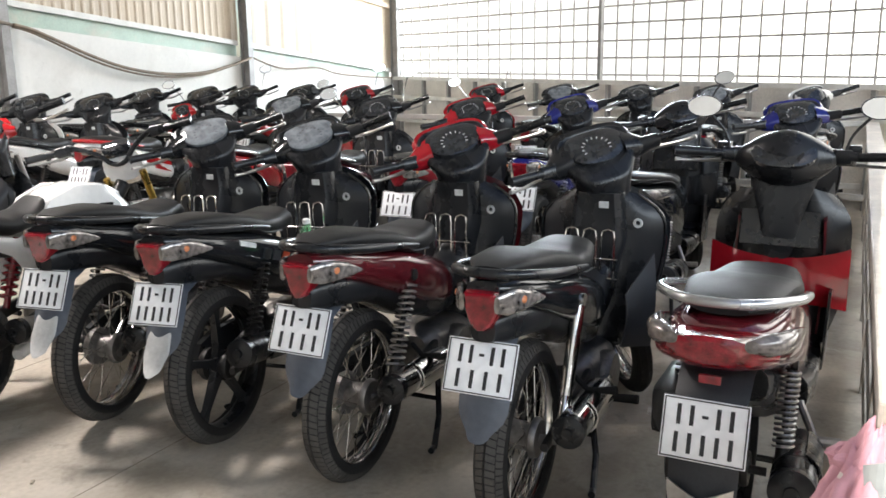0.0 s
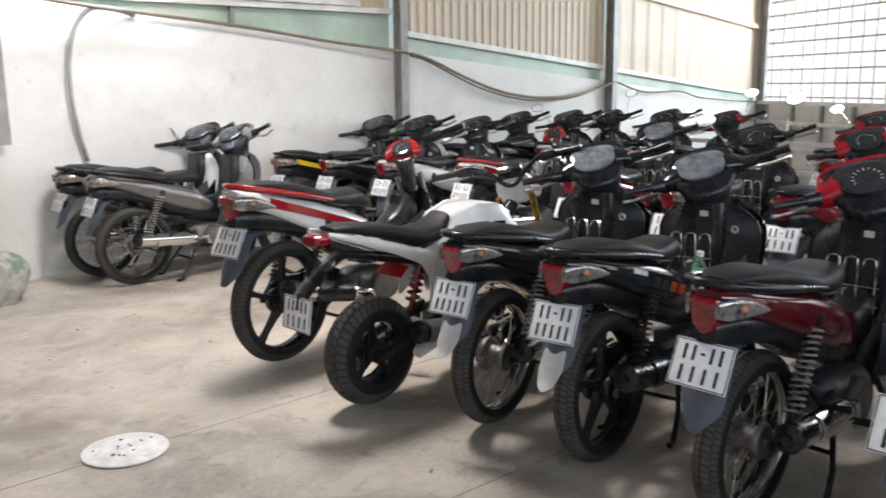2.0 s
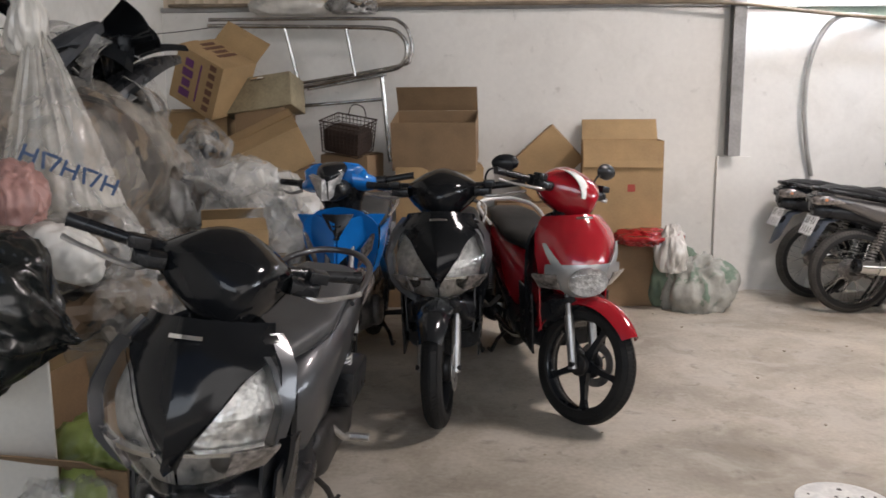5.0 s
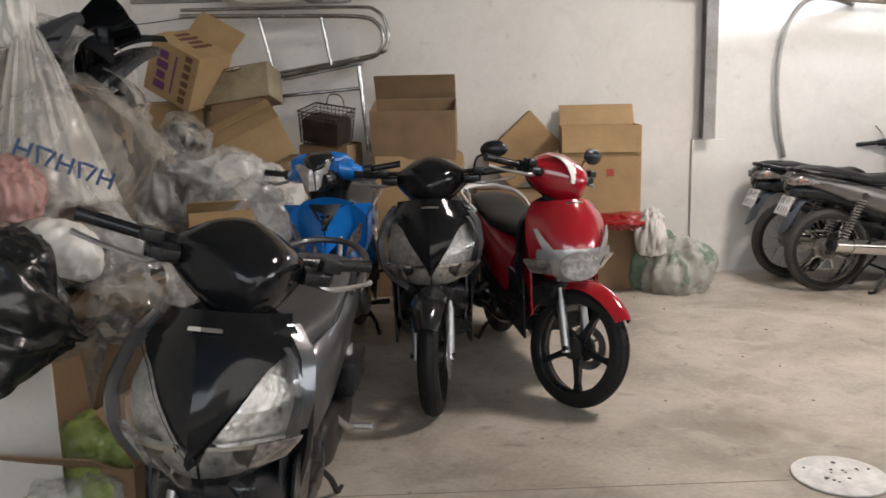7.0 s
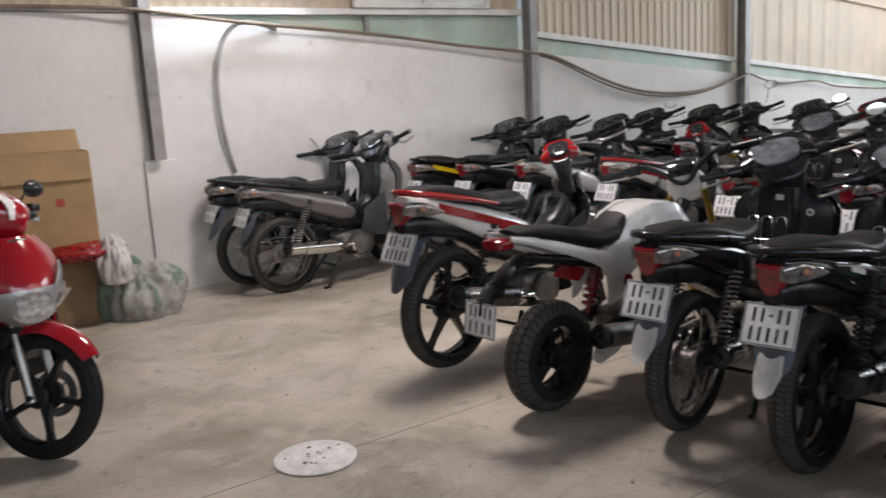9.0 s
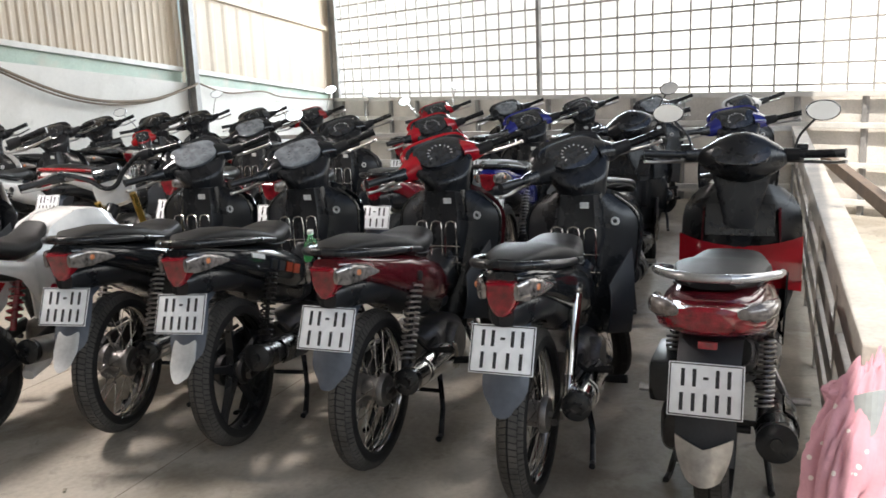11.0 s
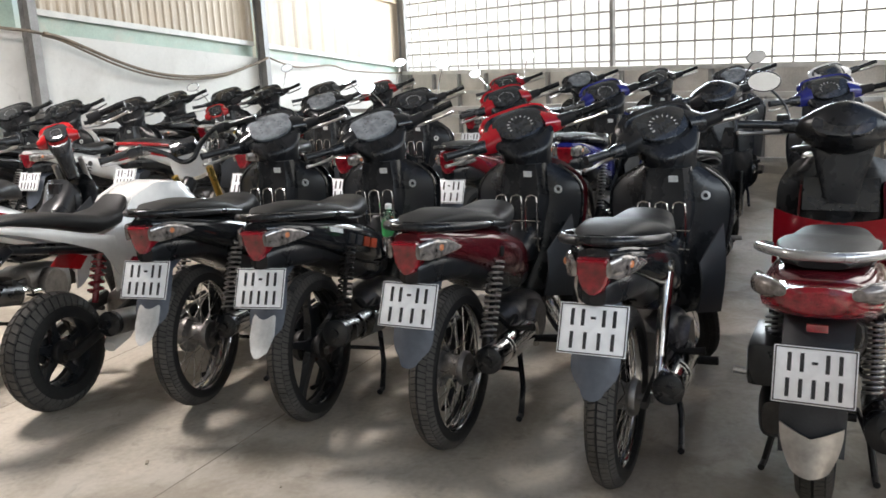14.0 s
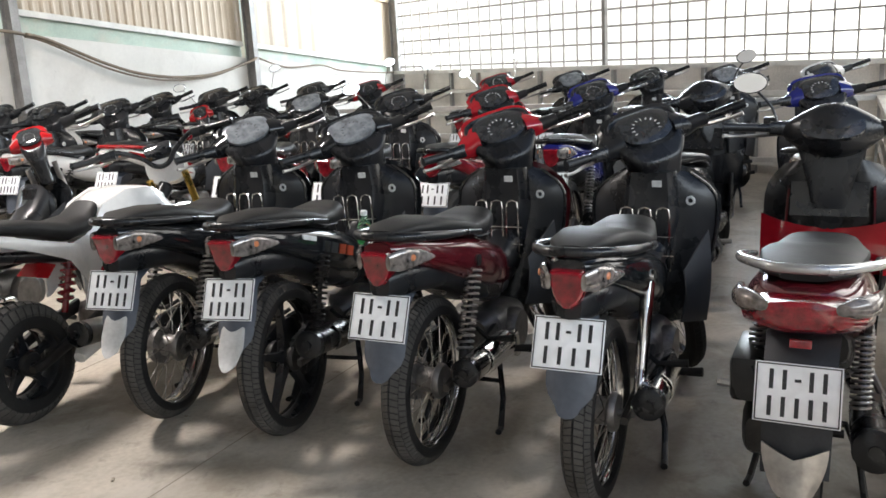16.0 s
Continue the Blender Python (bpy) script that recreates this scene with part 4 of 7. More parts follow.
# ---- scooters ----
def scooter(name, label, main, nose, seat=None, inner=None, face="twin", steer=0, mirrors=(), cowl=None, cowl_band=None, rear_rail=None, tail=None, fender=None, rim_mat=None, plate_marks=5, guard_tip=None, side=None):
    """A scooter with a broad front apron; the rear wheel stands on the origin and x points ahead."""
    seat, inner, cowl = seat or SEAT_VINYL, inner or BLACK_SATIN, cowl or nose
    side = side or main
    bike = tagged(new(name), label, "scooter", "parked motorbikes", "thing")
    FX, R = 1.27, 0.262
    sm = steer_matrix((FX, 0, R), (0.98, 0, 0.98), steer)
    wheel(bike, "rear_wheel", Matrix.Translation((0, 0, R)), R, 0.10, True, rim_mat or BLACK_SATIN)
    wheel(bike, "front_wheel", sm @ Matrix.Translation((FX, 0, R)), R, 0.088, True, rim_mat or BLACK_SATIN, brake=True, turn=0.4)

    broad = 1.0 if face == "single" else 1.17

    def width(v):
        row = ((0, 0.085), (0.12, 0.14), (0.3, 0.178), (0.55, 0.192), (0.8, 0.182), (0.95, 0.15), (1, 0.135))
        for (a, wa), (b, wb) in zip(row, row[1:]):
            if v <= b:
                t = (v - a) / (b - a)
                return (wa + (wb - wa) * t) * broad
        return row[-1][1] * broad

    def apron(off):
        def f(u, v):
            bulge = 0.05 * math.sin(min(1.0, max(0.0, v) / 0.55) * math.pi / 2) - 0.20 * max(0.0, v - 0.25) ** 1.5
            x = 1.245 + bulge - 0.15 * abs(u) ** 2.2 * (1 - 0.15 * v)
            p = Vector((x, width(min(1, max(0, v))) * u, 0.545 + 0.365 * v - 0.02 * u * u * v))
            return p + off * Vector((0.9, 0.42 * u, 0.25))
        return f

    def panel(nm, key, v0, v1, ul, ur, off, mat, lab="", thick=0.006, n=10, mm=None, ridge=0.0):
        base = apron(off)

        def build(bm):
            sheet(bm, lambda s, v: base(ul(v) + (ur(v) - ul(v)) * s, v) + ridge * (1 - abs(2 * s - 1)) * Vector((1, 0, 0.35)), steps(0, 1, 8), steps(v0, v1, n), thick)
        return piece(bike, nm, key, build, mat, lab, mm)

    if face == "single":
        panel("front_apron", "a", 0, 1, lambda v: -1, lambda v: 1, 0.0, main, "painted front apron", 0.012, 16)
    else:
        panel("apron_backing", "k", 0, 1, lambda v: -0.97, lambda v: 0.97, -0.055, BLACK_SATIN, "dark hollow behind the lamps", 0.006, 12)
        panel("lamp_sill", "sill", -0.02, 0.025, lambda v: -1, lambda v: 1, 0.012, BLACK_GLOSS, "dark sill under the headlights", 0.05, 3)
    if face == "twin":
        def edge(v):
            return max(0.0, min(0.93, (v - 0.20) * 1.06 + 0.9 * max(0.0, v - 0.72)))
        panel("nose_panel", "v", 0.20, 1.04, lambda v: -edge(v), lambda v: edge(v), 0.010, nose, "glossy pointed nose panel", 0.012, 16, None, 0.03)
        for s in (1, -1):
            def lo(v, s=s):
                return s * (edge(v) + 0.02)

            def hi(v, s=s):
                return s * (0.88 - 0.12 * max(0, v - 0.5))
            panel("headlight_bowl", ("b", s), 0.02, 0.80, lo, lambda v, s=s: s * max(abs(lo(v)), 0.90 - 0.5 * max(0, v - 0.55)), -0.028, REFLECTOR, "mirrored headlight bowl", 0.004, 14)
            panel("headlight_lens", ("l", s), 0.02, 0.82, lo, lambda v, s=s: s * max(abs(lo(v)), 0.92 - 0.5 * max(0, v - 0.55)), 0.016, CLEAR_LENS, "clear headlight lens", 0.003, 14)
            base = apron(-0.022)
            piece(bike, "headlight_bulb", s, lambda bm: lathe(bm, [(0.006, -0.01), (0.022, 0.0), (0.026, 0.012), (0.015, 0.020)], 16, base(s * 0.52, 0.27), "x"), DARK_METAL, "dark bulb shield")
            panel("lamp_divider", ("d", s), 0.30, 0.325, lo, lambda v, s=s: s * 0.92, 0.004, CHROME, "bright bar across the lamp", 0.02, 2)
            panel("lamp_edge", ("e", s), 0.0, 0.86, lambda v, s=s: s * (0.905 - 0.5 * max(0, v - 0.55)), lambda v, s=s: s * (0.945 - 0.45 * max(0, v - 0.55)), 0.014, GREY_PAINT if side is GREY_PAINT else side, "painted edge round the lamp", 0.03, 12)
            panel("indicator_lens", ("i", s), 0.10, 0.36, lambda v, s=s: s * 0.93, lambda v, s=s: s * 1.0, 0.014, SMOKE_LENS, "pale indicator lens", 0.02, 6)
            panel("side_band", ("s", s), 0.36, 0.98, lambda v, s=s: s * (0.90 - 0.12 * max(0, v - 0.6)), lambda v, s=s: s * 1.0, 0.010, side, "painted band beside the headlight", 0.008, 10)
    else:
        def trim(v):
            return 0.50 + 0.32 * math.sin((v - 0.02) * 4.2)
        panel("headlight_trim", "t", 0.03, 0.44, lambda v: -trim(v) * (1 - 0.5 * max(0, v - 0.3)), lambda v: trim(v) * (1 - 0.5 * max(0, v - 0.3)), 0.010, SILVER, "silver headlight surround", 0.008, 12)
        for s in (1, -1):
            panel("trim_horn", ("h", s), 0.36, 0.68, lambda v, s=s: s * (0.42 + 0.9 * (v - 0.36)), lambda v, s=s: s * (0.62 + 0.45 * (v - 0.36)), 0.012, SILVER, "silver horn of the trim", 0.008, 8)
            panel("indicator_lens", ("i", s), 0.14, 0.32, lambda v, s=s: s * 0.60, lambda v, s=s: s * 0.97, 0.018, SMOKE_LENS, "clear indicator lens", 0.012, 6)
        c = apron(0.0)(0, 0.24)
        piece(bike, "headlight_bowl", "single", lambda bm: loft(bm, [[c + Vector((t, 0.088 * s * math.cos(a), 0.062 * s * math.sin(a))) for a in steps(0, 2 * math.pi * 27 / 28, 27)] for t, s in ((-0.02, 0.9), (0.012, 1.0), (0.016, 0.95))]), REFLECTOR, "mirrored headlight bowl")
        piece(bike, "headlight_lens", "single", lambda bm: loft(bm, [[c + Vector((t, 0.09 * s * math.cos(a), 0.064 * s * math.sin(a))) for a in steps(0, 2 * math.pi * 27 / 28, 27)] for t, s in ((0.014, 1.0), (0.024, 0.95), (0.032, 0.7), (0.036, 0.3))]), CLEAR_LENS, "clear oval headlight lens")
    piece(bike, "nose_badge", 0, lambda bm: sheet(bm, lambda u, v: apron(0.0235)(-0.20 + 0.40 * u, 0.93 + 0.022 * v) + 0.032 * (1 - abs(2 * u - 1) * 0.25) * Vector((1, 0, 0.35)), steps(0, 1, 8), steps(0, 1, 2), 0.003), CHROME, "small chromed badge bar")
    # chin, wings, inner shield, floor
    piece(bike, "chin_panel", 0, lambda bm: hull(bm, [(0.98, 0.44, 0.17, 0.10, 3), (1.10, 0.47, 0.155, 0.085, 3), (1.19, 0.51, 0.11, 0.05, 2.8), (1.225, 0.545, 0.07, 0.016, 2.6)], 22), BLACK_SATIN, "black chin under the headlights")
    for s in (1, -1):
        piece(bike, "front_wing", s, lambda bm: sheet(bm, lambda u, v: Vector((1.10 - 0.17 * u, s * (0.178 - 0.006 * u - 0.03 * (1 - v) - 0.03 * v * v), 0.38 + 0.46 * v - 0.05 * u * v)), steps(0, 1, 5), steps(0, 1, 8), 0.008), side if face == "twin" else main, "painted wing of the apron")
        piece(bike, "lower_wing", s, lambda bm: sheet(bm, lambda u, v: Vector((1.06 - 0.22 * u, s * (0.17 + 0.01 * v), 0.26 + 0.28 * v + 0.02 * u)), steps(0, 1, 5), steps(0, 1, 6), 0.008), BLACK_SATIN)

    sw = 0.232 if face == "rear" else 0.205

    def shield(bm):
        def f(u, v):
            w = sw * (0.72 + 0.28 * math.sin(min(1.0, v / 0.55) * math.pi / 2)) - sw * 0.30 * max(0, (v - 0.72) / 0.28) ** 2.6
            return Vector((0.90 + 0.07 * v + 0.06 * u * u + 0.02 * math.cos(u * 5) * v, -w * u, 0.34 + 0.57 * v - 0.04 * u * u * v))
        sheet(bm, f, steps(-1, 1, 16), steps(0, 1, 14), 0.016)
    ls = piece(bike, "leg_shield", sw, shield, inner, "inner leg shield")
    if face == "rear":
        piece(bike, "shield_band", 0, lambda bm: sheet(bm, lambda u, v: Vector((0.888 + 0.012 * v + 0.065 * u * u, -(sw + 0.004) * u, 0.50 + 0.155 * v - 0.03 * u * u * (1 - 2.2 * v))), steps(-1, 1, 12), steps(0, 1, 5), 0.006), BRIGHT_RED if main is DEEP_RED else main, "painted band across the leg shield")
        piece(ls, "glove_box_lid", 0, lambda bm: sheet(bm, lambda u, v: Vector((0.893 + 0.035 * v, 0.13 - 0.26 * u, 0.70 + 0.12 * v)), steps(0, 1, 4), steps(0, 1, 4), 0.02), BLACK_GLOSS, "dark glove box lid")
        piece(bike, "steering_column_cover", 0, lambda bm: loft(bm, [oval((x, 0, z), w, 0.05, 2.8, 18) for x, z, w in ((0.90, 0.70, 0.05), (0.915, 0.82, 0.075), (0.93, 0.92, 0.105), (0.935, 0.97, 0.12))]), BLACK_SATIN, "dark column cover", sm)
    piece(bike, "floor_board", 0, lambda bm: hull(bm, [(0.50, 0.31, 0.16, 0.07, 3.5), (0.60, 0.30, 0.175, 0.055, 4), (0.85, 0.30, 0.175, 0.05, 4), (0.96, 0.33, 0.165, 0.07, 3.5)], 20), BLACK_SATIN, "black foot board")
    piece(bike, "tunnel_cover", 0, lambda bm: hull(bm, [(0.50, 0.50, 0.09, 0.16, 3), (0.70, 0.42, 0.075, 0.12, 3), (0.92, 0.48, 0.08, 0.14, 3)], 18), BLACK_SATIN)
    # body, seat, tail
    piece(bike, "side_fairing", "scooter", lambda bm: hull(bm, [(-0.33, 0.715, 0.07, 0.035, 2.6), (-0.27, 0.70, 0.125, 0.060, 2.8), (-0.10, 0.665, 0.155, 0.085, 3), (0.15, 0.60, 0.165, 0.125, 3), (0.38, 0.53, 0.160, 0.16, 3), (0.52, 0.48, 0.14, 0.16, 3), (0.58, 0.46, 0.10, 0.13, 3)], 26), side, "painted tail fairing")
    piece(bike, "under_cover", 0, lambda bm: hull(bm, [(-0.12, 0.55, 0.10, 0.05, 3), (0.1, 0.46, 0.125, 0.09, 3), (0.45, 0.36, 0.14, 0.09, 3), (0.55, 0.34, 0.11, 0.06, 3)], 18), BLACK_SATIN)
    st = piece(bike, "seat", "scooter", lambda bm: hull(bm, [(-0.27, 0.775, 0.06, 0.010, 2.6), (-0.2, 0.775, 0.11, 0.022, 2.8), (0.0, 0.765, 0.135, 0.030, 3), (0.16, 0.735, 0.14, 0.032, 3), (0.30, 0.70, 0.138, 0.036, 3), (0.48, 0.69, 0.110, 0.04, 3), (0.60, 0.67, 0.06, 0.03, 2.6)], 24), seat, "two-level vinyl seat")
    piece(st, "seat_piping", "scooter", lambda bm: [tube(bm, [(-0.2, s * 0.111, 0.764), (0.0, s * 0.136, 0.75), (0.16, s * 0.141, 0.72), (0.30, s * 0.139, 0.682), (0.48, s * 0.112, 0.672)], 0.003, 5, smooth_steps=4) for s in (1, -1)] and None, CHARCOAL)

    def rail_(bm):
        pts = [(0.12, 0.16, 0.735), (-0.04, 0.172, 0.772), (-0.2, 0.16, 0.80), (-0.32, 0.10, 0.815), (-0.365, 0.04, 0.82)]
        tube(bm, pts + [(x, -y, z) for x, y, z in pts[::-1]], [0.009, 0.011, 0.0125, 0.013, 0.0125, 0.0125, 0.013, 0.0125, 0.011, 0.009], 10, smooth_steps=4)
    piece(bike, "grab_rail", "scooter", rail_, rear_rail or SILVER, "grab rail round the seat tail")
    piece(bike, "tail_light", "scooter", lambda bm: hull(bm, [(-0.41, 0.715, 0.055, 0.030, 2.3, 0.3), (-0.395, 0.712, 0.10, 0.044, 2.4, 0.3), (-0.33, 0.70, 0.14, 0.052, 2.6, 0.25), (-0.22, 0.69, 0.13, 0.05, 2.8, 0.2)], 22), RED_LENS, "broad red tail light")
    for s in (1, -1):
        piece(bike, "rear_indicator", s, lambda bm: loft(bm, [oval((x, s * y, z), w, h, 2.4, 14) for x, y, z, w, h in ((-0.408, 0.088, 0.740, 0.016, 0.014), (-0.380, 0.112, 0.737, 0.032, 0.024), (-0.30, 0.146, 0.727, 0.022, 0.027), (-0.18, 0.162, 0.712, 0.010, 0.019), (-0.06, 0.167, 0.69, 0.003, 0.006))]), CLEAR_SIDE, "clear wrapped indicator lens")

    def guard_(bm):
        pts = [(-0.10, 0.62), (-0.28, 0.64), (-0.36, 0.58), (-0.40, 0.48), (-0.43, 0.33)]

        def f(u, v):
            k = min(int(v * 4), 3)
            t = v * 4 - k
            (x0, z0), (x1, z1) = pts[k], pts[k + 1]
            return Vector((x0 + (x1 - x0) * t - 0.02 * (1 - u * u), (0.088 - 0.012 * v) * u, z0 + (z1 - z0) * t + 0.012 * (1 - u * u)))
        sheet(bm, f, steps(-1, 1, 8), steps(0, 1, 14), 0.006)
    mg = piece(bike, "rear_mudguard", "scooter", guard_, CHARCOAL, "long charcoal rear mudguard")
    if guard_tip:
        piece(mg, "mudguard_tip", 0, lambda bm: sheet(bm, lambda u, v: Vector((-0.442 - 0.02 * (1 - u * u) - 0.012 * v, (0.074 - 0.03 * v * v) * u, 0.385 - 0.10 * v + 0.03 * abs(u) * (1 - v) + 0.012 * u * u * v)), steps(-1, 1, 8), steps(0, 1, 5), 0.004), guard_tip, "bright metal mudguard tip")
    plate(bike, Matrix.Translation((-0.425, 0, 0.535)) @ Matrix.Rotation(radians(18), 4, "Y"), plate_marks)
    piece(bike, "plate_bracket", "scooter", lambda bm: box(bm, (-0.39, 0, 0.535), (0.05, 0.06, 0.05), bevel=0.006), BLACK_SATIN)
    piece(bike, "reflector", 0, lambda bm: box(bm, (-0.385, 0, 0.645), (0.012, 0.05, 0.02), bevel=0.003), RED_LENS)
    # drive unit, exhaust, shocks
    piece(bike, "drive_case", 0, lambda bm: loft(bm, [oval((x, 0.12, z), w, h, 3.2, 18) for x, z, w, h in ((-0.10, 0.27, 0.03, 0.05), (-0.04, 0.27, 0.045, 0.085), (0.15, 0.28, 0.045, 0.075), (0.34, 0.30, 0.05, 0.10), (0.44, 0.31, 0.04, 0.08), (0.47, 0.31, 0.02, 0.04))]), DARK_METAL, "dark belt-drive casing")
    piece(bike, "air_box", 0, lambda bm: box(bm, (0.02, 0.15, 0.43), (0.26, 0.09, 0.13), bevel=0.02), BLACK_SATIN, "black air filter box")
    muffler(bike, "scooter", (0.28, -0.16, 0.25), (-0.16, -0.175, 0.30), 0.058, BLACK_SATIN, BLACK_SATIN, BLACK_SATIN)
    for s in (1, -1):
        shock(bike, s * 0.135, (-0.02, 0.28), (0.06, 0.56), covered=False)
        piece(bike, "pillion_footrest", ("scooter", s), lambda bm: [tube(bm, [(0.30, s * 0.15, 0.36), (0.24, s * 0.19, 0.30), (0.20, s * 0.20, 0.29)], 0.012, 8), tube(bm, [(0.2, s * 0.19, 0.29), (0.2, s * 0.27, 0.295)], 0.014, 8)] and None, ALLOY, "alloy pillion footrest")
        piece(bike, "fork_leg", ("scooter", s), lambda bm: [tube(bm, [(FX, s * 0.075, R - 0.02), (1.19, s * 0.075, 0.46)], 0.02, 12), tube(bm, [(1.20, s * 0.075, 0.44), (1.10, s * 0.075, 0.70)], 0.014, 12)] and None, ALLOY, "telescopic fork leg", sm)
    piece(bike, "centre_stand", "scooter", lambda bm: tube(bm, [(0.10, 0.165, 0.012), (0.15, 0.16, 0.012), (0.22, 0.14, 0.10), (0.28, 0.10, 0.17), (0.28, -0.10, 0.17), (0.22, -0.14, 0.10), (0.15, -0.16, 0.012), (0.10, -0.165, 0.012)], 0.011, 8), DARK_METAL, "steel centre stand")

    def fender_(bm):
        def f(u, v):
            a = radians(38 + 122 * v)
            r = R + 0.045 - 0.012 * abs(v - 0.4)
            w = 0.075 * (0.55 + 0.45 * math.sin(min(1, v * 2.2 + 0.12) * math.pi / 2))
            return Vector((FX + (r - 0.045 * u * u) * math.cos(a), w * u, R + (r - 0.045 * u * u) * math.sin(a)))
        sheet(bm, f, steps(-1, 1, 8), steps(0, 1, 16), 0.005)
    piece(bike, "front_mudguard", "scooter", fender_, fender or main, "painted front mudguard", sm)
    # steering head
    piece(bike, "neck_cover", "scooter", lambda bm: tube(bm, [(1.02, 0, 0.88), (0.985, 0, 0.97)], [0.07, 0.075], 16), BLACK_SATIN, "", sm)

    def dome(bm):
        rows = []
        for y in steps(-0.165, 0.165, 16):
            a = abs(y) / 0.165
            rows.append(oval((1.0 - 0.045 * a**1.5, y, 0.982 + 0.020 * a), 0.118 * (1 - a**1.7) + 0.026, 0.080 * (1 - a**1.9) + 0.024, 2.7, 20, radians(-24 * (1 - a)), "y"))
        loft(bm, rows)
    cw = piece(bike, "handlebar_cowl", "scooter", dome, cowl, "glossy domed handlebar cowl", sm)
    if cowl_band:
        piece(cw, "cowl_band", 0, lambda bm: sheet(bm, lambda u, v: Vector((1.0 + 0.124 * math.sin(v * 1.7), -0.115 + 0.07 * u * (1 - 0.3 * v) + 0.05 * v, 0.985 + 0.098 * math.cos(v * 1.7))), steps(0, 1, 4), steps(0, 1, 10), 0.004), cowl_band, "pale band on the cowl")
    piece(cw, "instrument_panel", "scooter", lambda bm: loft(bm, [[Matrix.Translation((0.888, 0, 1.022)) @ Matrix.Rotation(radians(-48), 4, "Y") @ Vector((0.058 * s * math.sin(a), 0.108 * s * math.copysign(abs(math.cos(a)) ** 0.8, math.cos(a)), t)) for a in steps(0, 2 * math.pi * 27 / 28, 27)] for t, s in ((-0.01, 1), (0.008, 1), (0.014, 0.85), (0.016, 0.4))]), DIAL, "dark instrument panel")
    grips(bike, sm, 0.965, 1.01, 0.09, 0.165, 0.36, 0.015)
    for s in (1, -1):
        piece(bike, "brake_reservoir", s, lambda bm: box(bm, (1.0, s * 0.215, 1.035), (0.045, 0.05, 0.03), bevel=0.006), BLACK_SATIN, "", sm)
    for s in (1, -1):
        piece(bike, "lever_bracket", s, lambda bm: loft(bm, [oval((0.995, s * y, 1.0), w, 0.022, 2.8, 14, plane="y") for y, w in ((0.15, 0.035), (0.18, 0.04), (0.215, 0.034), (0.225, 0.02))]), BLACK_SATIN, "black lever bracket", sm)
    for s in mirrors:
        mirror(bike, s, sm, (0.95, 1.03), BLACK_SATIN, tall=0.13 if face == "rear" else 0.07)
    return bike


# ---- the small white naked bike ----
def bend(pts, u):
    """The height at u along a broken line, eased at its corners."""
    for (a, za), (b, zb) in zip(pts, pts[1:]):
        if u <= b:
            t = max(0.0, (u - a) / (b - a))
            return za + (zb - za) * t
    return pts[-1][1]


